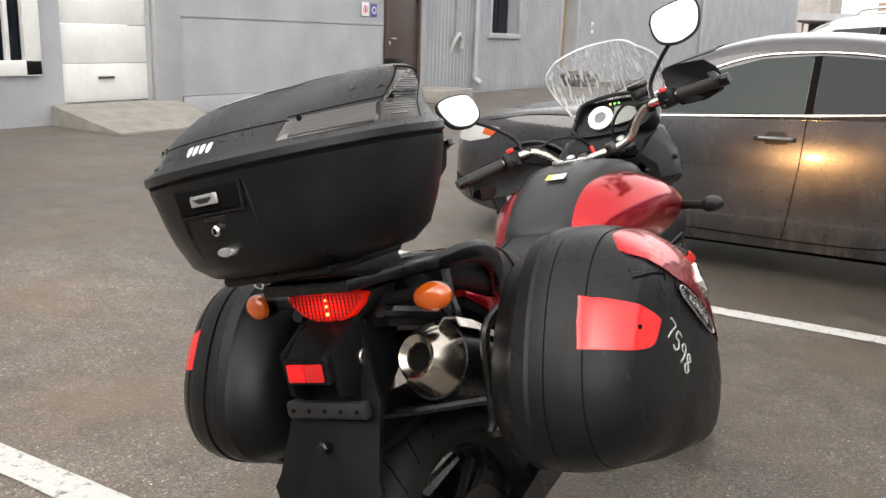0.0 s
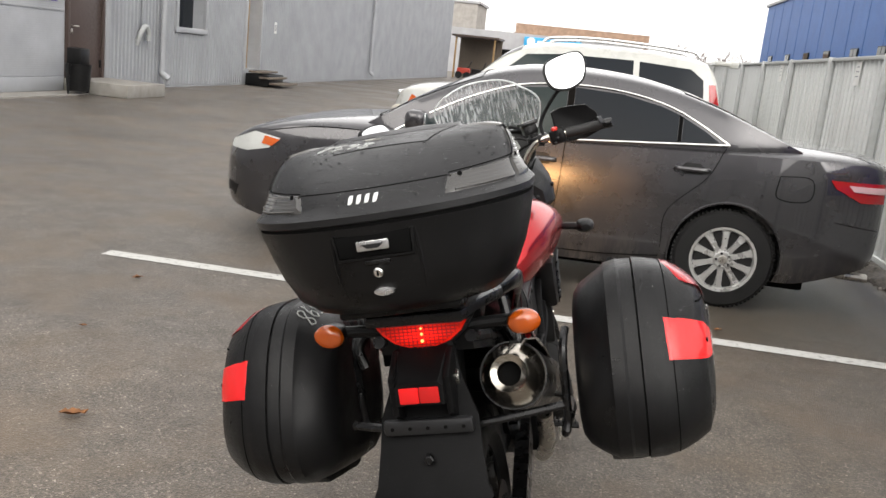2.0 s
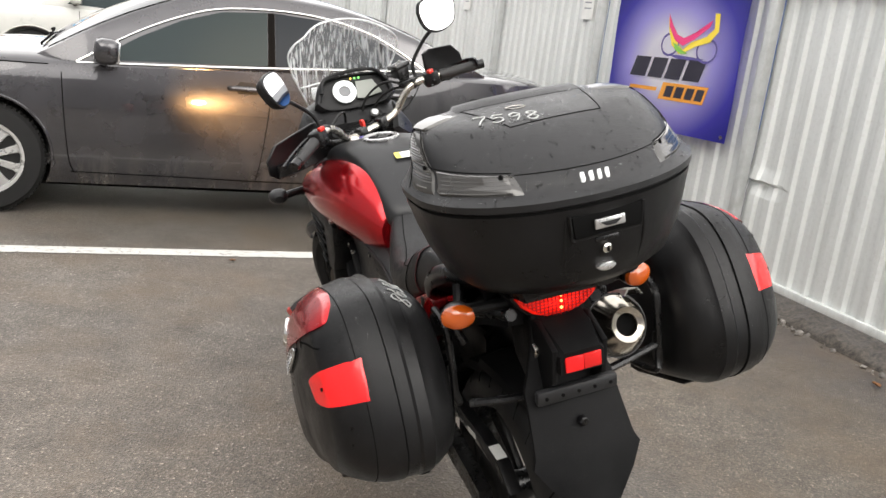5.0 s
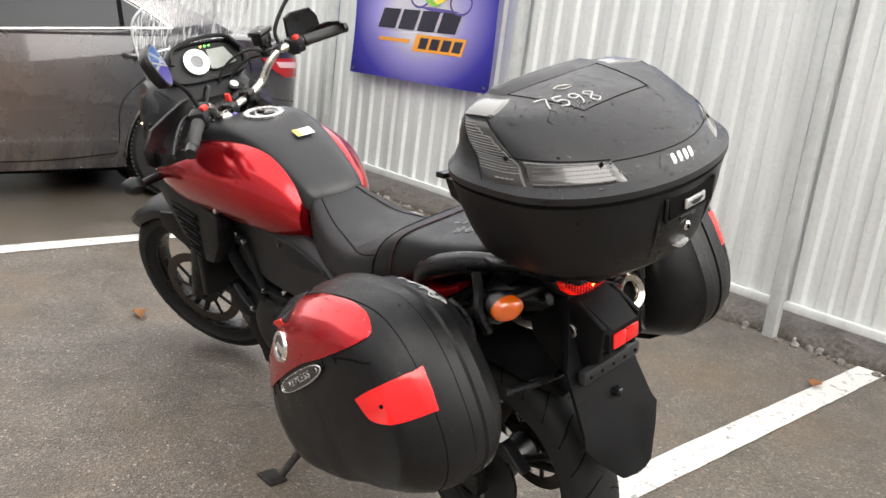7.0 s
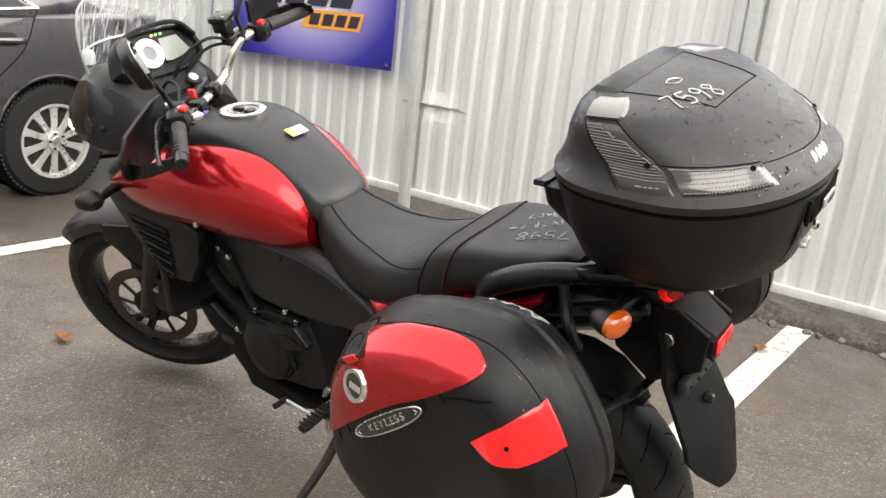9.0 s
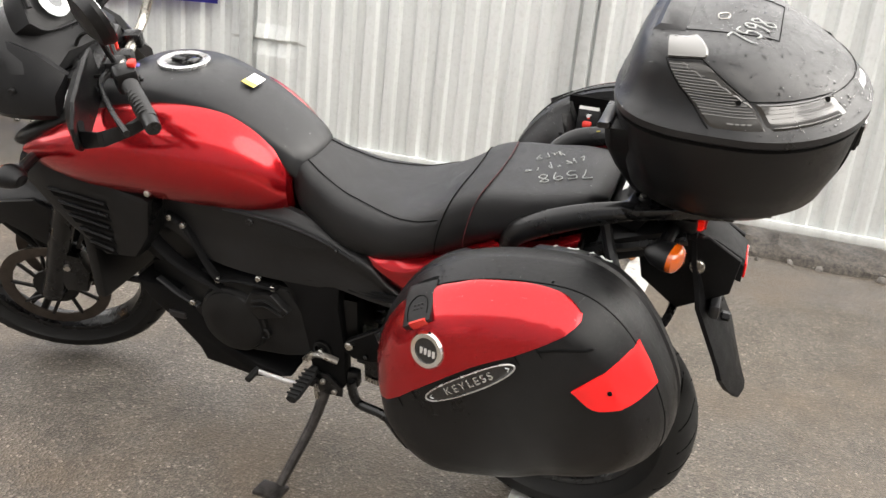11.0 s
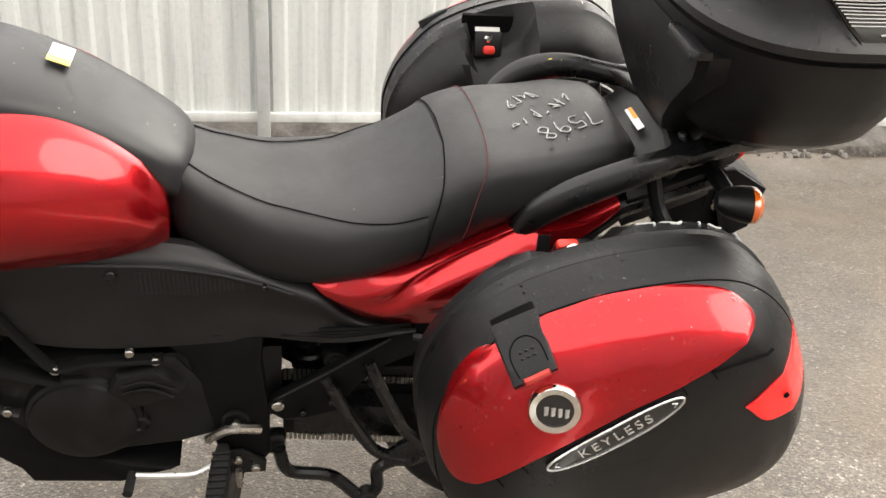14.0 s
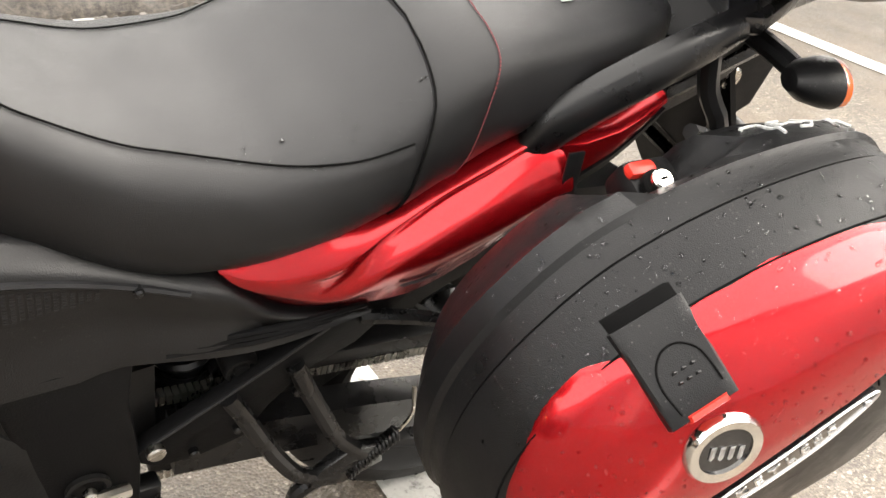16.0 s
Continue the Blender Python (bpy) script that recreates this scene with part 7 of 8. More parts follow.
# handlebar and controls
BARL = [(0, 2.695, 1.105), (.06, 2.695, 1.105), (.115, 2.685, 1.12), (.155, 2.665, 1.165), (.20, 2.645, 1.19), (.30, 2.60, 1.185), (.41, 2.535, 1.173)]
bar = part("handlebar", barred(tube(mirrored(BARL[::-1], -1) + BARL[1:], .0125, 12, 6)), GOLDISH, label="bare metal handlebar")
for sx in (-1, 1):
    part("riser", barred(tube([(sx * .045, 2.735, 1.06), (sx * .045, 2.70, 1.105)], .016, 10, 1)), SATIN)
    part("riser_clamp", barred(box(sx * .045, 2.695, 1.108, .035, .045, .04, .008)), SATIN)
    gp = part("grip", barred(tube([(sx * .285, 2.606, 1.186), (sx * .398, 2.542, 1.176)], lambda f: .0165 + .002 * (f < .06), 14, 5)), GRIP, label="black rubber grip")
    for k in range(9):
        f = .1 + .09 * k
        part("grip_ring", barred(disc((sx * (.285 + .125 * f), 2.606 - .064 * f, 1.186 - .01 * f), (sx * .89, -.456, -.07), .0178, .003, 14)), GRIP, gp)
    part("bar_weight", barred(tube([(sx * .395, 2.545, 1.176), (sx * .425, 2.53, 1.173)], .0165, 12, 1)), SATIN, gp)
    sw = part("switch_housing", barred(box(sx * .255, 2.622, 1.186, .055, .05, .055, .012, rot=Matrix.Rotation(-sx * .45, 3, "Z"))), BLACK, label="black switch cluster")
    part("red_switch", barred(box(sx * .245, 2.605, 1.215, .022, .018, .014, .004)), REDPL, sw)
    for k in range(3):
        part("button", barred(box(sx * (.245 + .012 * (k - 1)), 2.598, 1.178 + .014 * k - .01, .01, .008, .008, .002)), SATIN, sw)
    part("lever", barred(tube([(sx * .22, 2.665, 1.185), (sx * .27, 2.675, 1.18), (sx * .36, 2.63, 1.172), (sx * .43, 2.585, 1.165)], .0065, 8, 5, flat=1.4)), SATIN, label="slim dark metal hand lever")
    part("lever_perch", barred(box(sx * .205, 2.655, 1.19, .04, .04, .03, .008)), BLACK)
    # hand guard: an angular shell in front of the grip, with an arm back to the bar's end
    def guard_pt(x, z, out=0.0):
        q = Vector((x, 2.496 - (x + .398) * -.5417, z)) + Vector((-.476, .879, 0)) * out
        q = Matrix.Rotation(radians(-STEER), 3, AXISD) @ (q - AXIS0) + AXIS0 + Vector((0, .035, .05))
        return (-q.x * sx, q.y - (.065 if sx > 0 else 0), q.z + (.045 if sx > 0 else 0))
    edge = [(-.125, 1.06), (-.15, 1.118), (-.20, 1.118), (-.27, 1.100), (-.344, 1.079), (-.377, 1.035), (-.372, .989), (-.345, .970), (-.27, .972), (-.20, .985), (-.145, .998)]
    if sx > 0:
        edge = [(-.377 + (x + .377) * .55, z) for x, z in edge]
    mid = (-.26, 1.045) if sx < 0 else (-.312, 1.045)
    g = part("hand_guard", barred(loft([[guard_pt(mid[0] + (x - mid[0]) * f, mid[1] + (z - mid[1]) * f, o) for x, z in edge] for f, o in ((.3, .012), (.96, -.004), (1, -.002), (1, .004), (.62, .024), (.3, .028))])), BLACK, label="angular black hand guard")
    part("guard_arm", barred(loft([[guard_pt(x, z + dz, o + do) for dz, do in ((-h, -.004), (h, -.004), (h, .008), (-h, .008))] for x, z, o, h in ((-.30, .995, .004, .022), (-.345, .995, -.01, .020), (-.368, 1.005, -.05, .016), (-.362, 1.022, -.11, .013), (-.345, 1.03, -.135, .013))])), BLACK, g)
    # mirror
    c = Vector((sx * .347, 2.603, 1.386))
    ms = part("mirror_stem", barred(tube([(sx * .215, 2.652, 1.20), (sx * .225, 2.66, 1.25), (sx * .28, 2.64, 1.31), (sx * .325, 2.615, 1.345)], .0065, 8, 5)), BLACK)
    shape = [(-.074, .02), (-.055, .05), (.015, .064), (.066, .056), (.076, .015), (.055, -.04), (.0, -.062), (-.05, -.05), (-.07, -.02)]
    tilt = Matrix.Rotation(radians(sx * 6), 3, "Y") @ Matrix.Rotation(radians(38 if sx < 0 else -10), 3, "Z") @ Matrix.Rotation(radians(-10), 3, "X")
    path = [(p.x, p.y) for p in smooth_path([(a * sx * (.9 if sx < 0 else 1), b * (.92 if sx < 0 else 1), 0) for a, b in shape + shape[:1]], 4)][:-1]
    rings = []
    for s, dy in ((.93, -.004), (1.0, -.004), (1.03, .006), (.9, .024), (.45, .034)):
        rings.append([c + tilt @ Vector((u * s, dy, v * s)) for u, v in path])
    mh = part("mirror", barred(loft(rings)), BLACK, label="black-shelled rear-view mirror")
    part("mirror_glass", barred(loft([[c + tilt @ Vector((u * s, dy, v * s)) for u, v in path] for s, dy in ((.92, -.002), (.92, -.006), (.3, -.0062))])), MIRROR, mh)
    turn_lamp((sx * .316, 2.79, .85), sx, (-sx * .12, 1, .05), (sx * .20, 2.80, .855), .35)
for a in (((-.20, 2.65, 1.18), (-.10, 2.70, 1.20), (-.02, 2.80, 1.15), (-.03, 2.86, 1.0)), ((.19, 2.66, 1.18), (.13, 2.72, 1.22), (.07, 2.80, 1.16), (.05, 2.84, 1.0)), ((.21, 2.66, 1.17), (.16, 2.74, 1.18), (.10, 2.80, 1.12), (.06, 2.82, .95)), ((-.22, 2.65, 1.17), (-.15, 2.75, 1.12), (-.08, 2.80, 1.0), (-.06, 2.82, .9))):
    part("cable", barred(tube(a, .0045, 6, 6)), RUBBER)
res = part("brake_reservoir", barred(box(.185, 2.690, 1.236, .052, .044, .034, .007)), BLACK, label="black fluid reservoir")
part("lid", barred(box(.185, 2.689, 1.259, .064, .054, .016, .004)), SATIN, res)
for a, b in ((-.024, -.019), (.024, .019)):
    part("screw", barred(disc((.185 + a, 2.689 + b, 1.268), (0, 0, 1), .004, .004, 8)), STEEL, res)
part("reservoir_neck", barred(box(.192, 2.688, 1.212, .030, .030, .024, .005)), BLACK, res)
part("pump_body", barred(box(.196, 2.672, 1.196, .075, .036, .028, .007, rot=Matrix.Rotation(-.3, 3, "Z"))), SATIN, label="black brake pump body")
part("sight_glass", barred(disc((.180, 2.666, 1.236), (0, -1, 0), .007, .004, 14)), GREYPL, res)
part("ignition", barred(disc((0, 2.735, 1.075), (0, -.44, .9), .02, .03, 14, .004)), SATIN)
ky = part("key", barred(box(-.01, 2.725, 1.115, .012, .02, .05, .004)), REDPL, label="ignition key with tags")
part("key_tag", barred(disc((-.05, 2.69, 1.085), (.3, -.6, .6), .018, .008, 14, .002)), ALU, ky)
part("key_strap", barred(tube([(-.01, 2.72, 1.10), (-.03, 2.70, 1.11), (-.05, 2.69, 1.095)], .004, 6, 3)), REDPL, ky)

part("key_fob", barred(disc((-.10, 2.67, 1.10), (-.5, -.7, .4), .020, .008, 18, .002)), ALU, ky, "round grey key fob")
part("key_charm", barred(box(-.075, 2.66, 1.10, .016, .012, .02, .003)), VIOLET, ky, "blue key charm")
# fairing
part("upper_fairing", loft([[(x * w * .93, y, z) for x, z in ((-.55, zb), (-.95, zb + .05), (-1, zm), (-.82, zt - .03), (-.5, zt), (.5, zt), (.82, zt - .03), (1, zm), (.95, zb + .05), (.55, zb))] for y, w, zb, zm, zt in ((2.76, .17, .985, 1.03, 1.07), (2.80, .205, .965, 1.045, 1.11), (2.87, .222, .945, 1.04, 1.135), (2.95, .196, .915, 1.02, 1.14), (3.03, .162, .885, .99, 1.12), (3.12, .122, .86, .955, 1.07), (3.22, .075, .85, .92, 1.0), (3.30, .03, .86, .90, .95))]), BLACK, label="black front fairing")
for sx in (-1, 1):
    part("fairing_wing", loft([[(sx * x, y, z) for x, z in ((x0 - .02, z0), (x0, z0 + .006), ((x0 + x1) / 2 + .022, (z0 + z1) / 2 + .012), (x1 + .004, z1 + .01), (x1 - .01, z1 - .006), ((x0 + x1) / 2 - .01, (z0 + z1) / 2))] for y, x0, z0, x1, z1 in ((2.73, .135, 1.03, .185, .945), (2.79, .155, 1.08, .208, .945), (2.85, .162, 1.10, .214, .942), (2.91, .15, 1.10, .198, .935), (2.98, .12, 1.08, .165, .92))]), BLACK, label="black inner fairing panel")
    bolt(sx * .213, 2.82, 1.01, .008, sx, bike, DARK)
    # radiator shroud with slots
    out = [(2.86, .845), (2.80, .835), (2.52, .79), (2.50, .78), (2.52, .68), (2.57, .61), (2.66, .60), (2.75, .66), (2.82, .73), (2.88, .80)]
    sh_ = part("radiator_shroud", prism(out, "x", sx * .135, sx * .205, .014), BLACK, label="black radiator shroud with slots")
    for k in range(5):
        z = .765 - k * .032
        y0, y1 = 2.79 - k * .024, 2.625
        part("shroud_slot", prism([(y0, z), (y1, z - .012), (y1 - .006, z - .028), (y0 - .012, z - .018)], "x", sx * .2035, sx * .2075, .001), HOLE, sh_)
        part("shroud_louvre", tube([(sx * .208, y0, z + .001), (sx * .210, y1, z - .011)], .004, 6, 1), BLACK, sh_)
# instrument pod
tiltm = Matrix.Rotation(radians(-32), 4, "X")
pod = Matrix.Translation((0.02, 2.835, 1.165)) @ tiltm


def pod_bm(bm):
    bmesh.ops.transform(bm, matrix=pod, verts=bm.verts)
    return bm


pl = [(-.145, -.03), (-.12, .035), (-.075, .062), (.09, .06), (.125, .03), (.135, -.02), (.09, -.055), (-.02, -.065), (-.11, -.06)]
pth = [(p.x, p.y) for p in smooth_path([(a, b, 0) for a, b in pl + pl[:1]], 4)][:-1]
ins = part("instrument_panel", pod_bm(loft([[(u * s, dy, v * s) for u, v in pth] for s, dy in ((.9, .006), (.93, -.006), (1.0, -.008), (1.06, .004), (1.05, .05), (.8, .09))])), BLACK, label="lit round dial and display panel")
part("dial_ring", pod_bm(lathe((-.04, -.008, .0), (0, -1, 0), [(.022, 0), (.022, .006), (.041, .006), (.043, 0)], 36, close=True)), RING, ins, "glowing white dial ring")
part("dial_face", pod_bm(disc((-.04, -.006, 0), (0, 1, 0), .022, .004, 28)), DIALFACE, ins)
part("display", pod_bm(prism([(.008, .034), (.07, .034), (.095, -.02), (.02, -.034), (.0, -.03)], "y", -.0095, -.004, .002)), LCD, ins)
for k, m in enumerate((AMBERLED, GREENLED, GREENLED)):
    part("indicator", pod_bm(disc((-.008 + .015 * k, -.0095, .046), (0, 1, 0), .0035, .004, 8)), m, ins)
part("pod_hood", pod_bm(tube([(-.125, -.015, .0), (-.105, -.018, .05), (-.02, -.02, .07), (.08, -.018, .066), (.125, -.015, .02)], .007, 8, 5)), BLACK, ins)

# windscreen: a curved clear sheet
rows = []
NU, NV = 17, 17
for j in range(NV):
    v = j / (NV - 1)
    z = 1.115 + .30 * v
    hw = .125 + .075 * math.sin(min(1, v * 1.25) * math.pi / 2) - .06 * max(0, (v - .72) / .28) ** 2.2
    row = []
    for i in range(NU):
        u = -1 + 2 * i / (NU - 1)
        zz = z - .055 * abs(u) ** 2.6 * max(0, v - .3)
        row.append((u * hw, 3.06 - .19 * v + .02 * v * v - .085 * u * u, zz))
    rows.append(row)
bm = bmesh.new()
loft(rows, False, bm, False)
bmesh.ops.solidify(bm, geom=bm.faces[:], thickness=.003)
ws = part("windscreen", bm, SCREEN, label="clear wet windscreen with streaks")
edge = [r[0] for r in rows] + rows[-1][1:-1] + [r[-1] for r in rows[::-1]]
part("screen_edge", tube(edge, .0032, 6, 1), EDGE, ws)
part("screen_step", tube([(p[0] * .97, p[1] - .004, p[2]) for p in rows[4]], .003, 6, 1), EDGE, ws)
for sx in (-1, 1):
    part("screen_mount", box(sx * .085, 3.02, 1.15, .03, .035, .045, .01), EDGE, ws)
part("headlamp", lathe((-.032, 3.225, .905), (0, 1, .05), [(.002, .03), (.026, .025), (.030, -.02), (.015, -.05)], 24), HEADLAMP, label="lit round head lamp")
part("headlamp", lathe((.032, 3.225, .905), (0, 1, .05), [(.002, .03), (.026, .025), (.030, -.02), (.015, -.05)], 24), HEADLAMP, label="lit round head lamp")


# ---- luggage ----
def drops(parent, points, seed, lo=.0014, hi=.0042):
    """Rain drops as flattened beads; points: (place, normal)."""
    r = random.Random(seed)
    bm = bmesh.new()
    for p, nrm in points:
        s = lo + (hi - lo) * r.random() ** 2.5
        q = Vector((0, 0, 1)).rotation_difference(Vector(nrm)).to_matrix().to_4x4()
        m = Matrix.Translation(Vector(p) + Vector(nrm) * s * .1) @ q @ Matrix.Diagonal((s, s * r.uniform(.8, 1.25), s * .45, 1))
        bmesh.ops.create_icosphere(bm, subdivisions=1, radius=1, matrix=m)
    return part("rain_drop", bm, DROP, parent, "clear rain drops", kind="stuff")


def scatter(ob, n, seed, ok):
    """Points on ob's faces (in its own space, moved back to the build axes) whose place and normal pass ok."""
    r = random.Random(seed)
    dg = bpy.context.evaluated_depsgraph_get()
    me = ob.evaluated_get(dg).to_mesh()
    tri = []
    me.calc_loop_triangles()
    for t in me.loop_triangles:
        nrm = t.normal
        c = sum((me.vertices[v].co for v in t.vertices), Vector()) / 3
        if ok(c - Vector(UP), nrm):
            tri.append((t.area, [me.vertices[v].co.copy() for v in t.vertices], nrm.copy()))
    tot = sum(a for a, _, _ in tri)
    out = []
    if tri:
        acc = np.cumsum([a for a, _, _ in tri])
        for _ in range(n):
            _, (a, b, c), nn = tri[min(int(np.searchsorted(acc, r.random() * tot)), len(tri) - 1)]
            u, v = r.random(), r.random()
            if u + v > 1:
                u, v = 1 - u, 1 - v
            out.append((a + (b - a) * u + (c - a) * v - Vector(UP), nn))
    return out


# top case
topcase = thing("top_case", "black plastic motorcycle top case with smoked lenses and rain drops", "top case", BIKEPOSE @ pose(-.009, .016, 1.1) @ pose(0, 0, 0, 0, -2, 0) @ pose(0, 0, -1.1) @ Matrix.Diagonal((.982, 1, 1, 1)))


def tc_ring(z, hw, yr, yf, rear_ex=2.1, ex=3.2, n=64, tilt=0.0):
    cy, hl = (yr + yf) / 2, (yf - yr) / 2
    out = []
    for k in range(n):
        a = 2 * math.pi * k / n
        e = ex if math.sin(a) > 0 else rear_ex
        x, y = sell(a, hw, hl, e)
        out.append((x, cy + y, z + tilt * (cy + y - 1.24)))
    return out


def tcpart(name, bm, m, parent=topcase, label="", **kw):
    return part(name, bm, m, parent, label, **kw)


base_ = tcpart("base", loft([tc_ring(z, w, a, b) for z, w, a, b in ((1.000, .16, 1.13, 1.36), (1.004, .196, 1.092, 1.39), (1.03, .228, 1.060, 1.418), (1.08, .253, 1.042, 1.434), (1.12, .267, 1.034, 1.443), (1.155, .2765, 1.029, 1.449), (1.166, .2800, 1.026, 1.453), (1.180, .282, 1.023, 1.455))]), BLACK, label="deep black tapered base shell")
tcpart("seal_gap", loft([tc_ring(z, .2812, 1.024, 1.4548) for z in (1.179, 1.188)]), HOLE, base_)
lidp = ((1.187, 0.283, 1.022, 1.456, 2.1), (1.190, 0.2865, 1.0185, 1.4595, 2.1), (1.202, 0.2865, 1.0185, 1.4595, 2.1), (1.208, 0.2815, 1.026, 1.455, 2.0), (1.214, 0.276, 1.032, 1.45, 1.85), (1.225, 0.268, 1.041, 1.448, 1.8), (1.242, 0.2583, 1.055, 1.443, 1.821), (1.265, 0.2537, 1.094, 1.438, 1.89), (1.285, 0.246, 1.135, 1.43, 1.92), (1.304, 0.235, 1.178, 1.42, 1.92), (1.311, 0.221, 1.208, 1.414, 2.02), (1.316, 0.193, 1.25, 1.405, 2.12), (1.32, 0.138, 1.305, 1.396, 2.12), (1.322, 0.063, 1.345, 1.385, 2.12))
lid = tcpart("lid", loft([tc_ring(*row) for row in lidp]), LIDBLACK, label="domed black lid with chalk number")


def lid_row(z):
    """Half width, middle, half length and rear roundness of the lid at the height z."""
    zs = [p[0] for p in lidp[3:]]
    w, yr, yf, e = [float(np.interp(z, zs, [p[i] for p in lidp[3:]])) for i in (1, 2, 3, 4)]
    return w, (yr + yf) / 2, (yf - yr) / 2, e


def lid_pt(a, z):
    """The lid's surface at the angle a (0: +x, -90: rear) and height z."""
    w, cy, hl, e = lid_row(z)
    x, y = sell(radians(a), w, hl, 3.2 if math.sin(radians(a)) > 0 else e)
    return Vector((x, cy + y, z))


def lid_ang(x, y, z):
    """The angle at which x, y lies round the lid at the height z."""
    w, cy, hl, e = lid_row(z)
    e = 3.2 if y > cy else e
    return math.degrees(math.atan2(math.copysign((abs(y - cy) / hl) ** (e / 2), y - cy), (abs(x) / w) ** (e / 2)))


def lid_z(x, y):
    """The lid's height over x, y."""
    lo, hi = 1.208, 1.322
    for _ in range(24):
        mid = (lo + hi) / 2
        w, cy, hl, e = lid_row(mid)
        e = 3.2 if y > cy else e
        if (abs(x) / w) ** e + (abs(y - cy) / hl) ** e <= 1:
            lo = mid
        else:
            hi = mid
    return lo


def lid_patch(name, corners, material, lift=.003, label="", parent=None, nu=14, nv=6):
    """A four-cornered plate laid on the lid; corners in angle and height."""
    bm = bmesh.new()
    (a0, z0), (a1, z1), (a2, z2), (a3, z3) = corners
    rows = []
    for j in range(nv + 1):
        v = j / nv
        row = []
        for i in range(nu + 1):
            u = i / nu
            a = (a0 * (1 - u) + a1 * u) * (1 - v) + (a3 * (1 - u) + a2 * u) * v
            z = (z0 * (1 - u) + z1 * u) * (1 - v) + (z3 * (1 - u) + z2 * u) * v
            p = lid_pt(a, z)
            d = Vector((p.x, (p.y - 1.25) * 1.2, .16)).normalized()
            edge = lift if 0 < i < nu and 0 < j < nv else -.002
            row.append(p + d * edge)
        rows.append(row)
    loft(rows, False, bm, False)
    return tcpart(name, bm, material, parent or lid, label)


for sx in (-1, 1):
    def A(a):
        return a if sx > 0 else 180 - a
    # a lens wraps each rear corner and climbs to a raised front end
    def P(x, y, z):
        return A(lid_ang(x, y, z)), z
    rl, jl, ju, rs = P(.134, 1.067, 1.213), P(.258, 1.186, 1.213), P(.249, 1.222, 1.253), P(.145, 1.098, 1.246)
    fl, fm, ft, rt = P(.277, 1.276, 1.211), P(.253, 1.318, 1.252), P(.228, 1.360, 1.301), P(.229, 1.304, 1.306)
    lens_ = lid_patch("smoked_lens", [rl, jl, ju, rs], SMOKE, .004, "smoked clear corner lens")
    lid_patch("lens_band", [jl, fl, fm, ju], SMOKED, .004, "dark lower lens", lens_)
    lid_patch("lens_rise", [ju, fm, ft, rt], SMOKED, .004, "dark ribbed lens", lens_)
    lid_patch("lens_tip", [rt, ft, P(.150, 1.370, 1.3185), P(.138, 1.328, 1.3195)], SMOKETIP, .006, "pale lens tip", lens_)

    def on_lens(f, v, out=.0045):
        """f: across from the front edge to the rear one, v: up from the lower edge to the tip."""
        if v < .45:
            q = v / .45
            a_f, a_r, zf, zr = fl[0] + (fm[0] - fl[0]) * q, jl[0] + (ju[0] - jl[0]) * q, fl[1] + (fm[1] - fl[1]) * q, jl[1] + (ju[1] - jl[1]) * q
        else:
            q = (v - .45) / .55
            a_f, a_r, zf, zr = fm[0] + (ft[0] - fm[0]) * q, ju[0] + (rt[0] - ju[0]) * q, fm[1] + (ft[1] - fm[1]) * q, ju[1] + (rt[1] - ju[1]) * q
        p = lid_pt(a_f + (a_r - a_f) * f, zf + (zr - zf) * f)
        return p + Vector((p.x, (p.y - 1.25) * 1.2, .16)).normalized() * out
    edge_ = [on_lens(0, v) for v in (0, .15, .3, .45, .6, .75, .9, 1)] + [on_lens(f, 1) for f in (.33, .66, 1)]
    tcpart("lens_edge", tube(edge_, .0011, 5, 1), HOLE, lens_)
    tcpart("lens_edge", tube([on_lens(1, v) for v in (1, .85, .7, .55, .45)] + [lid_pt(ju[0] + (rs[0] - ju[0]) * u, ju[1] + (rs[1] - ju[1]) * u) + Vector((sx * .003, -.002, .002)) for u in (.1, .3, .5, .7, .9, 1)], .0011, 5, 1), HOLE, lens_)
    for k in range(17):  # ribs, each a little shorter than the one below, ending in steps
        v = .20 + .045 * k
        f1 = .92 - .035 * (k // 2)
        tcpart("lens_rib", tube([on_lens(f, v) for f in (.05, .05 + (f1 - .05) * .5, f1)], .0011, 4, 2), SMOKE if k % 2 else SMOKETIP, lens_)
    for k in range(6):
        v = .36 + .10 * k
        tcpart("lens_step", tube([on_lens(.92 - .07 * k, v), on_lens(.92 - .07 * k, v + .07), on_lens(.85 - .07 * k, v + .08)], .0016, 4, 1), SMOKETIP, lens_)
    bm = bmesh.new()
    for k in range(26):
        for j in range(5):
            u = .14 + .031 * (k + .5 * (j % 2))
            p = lid_pt(rl[0] + (jl[0] - rl[0]) * u, 1.217 + j * .0062)
            d = Vector((p.x, (p.y - 1.25) * 1.2, .1)).normalized()
            bmesh.ops.create_icosphere(bm, subdivisions=1, radius=.0031, matrix=Matrix.Translation(p + d * .0018))
    tcpart("lens_bead", bm, SMOKE, lens_, kind="stuff")
    for k in range(4):  # moulded word, too faint to read
        tcpart("lens_mark", tube([on_lens(.22 + .14 * k, .10), on_lens(.31 + .14 * k, .10)], .0018, 4, 1), SMOKETIP, lens_)
    for a, z in ((P(.160, 1.108, 1.243)[0], 1.243), (P(.252, 1.238, 1.254)[0], 1.254)):
        p = lid_pt(a, z)
        tcpart("lens_screw", disc(p + Vector((p.x, (p.y - 1.25), 0)).normalized() * .006, (p.x, p.y - 1.25, .1), .0045, .003, 10), HOLE, lens_)
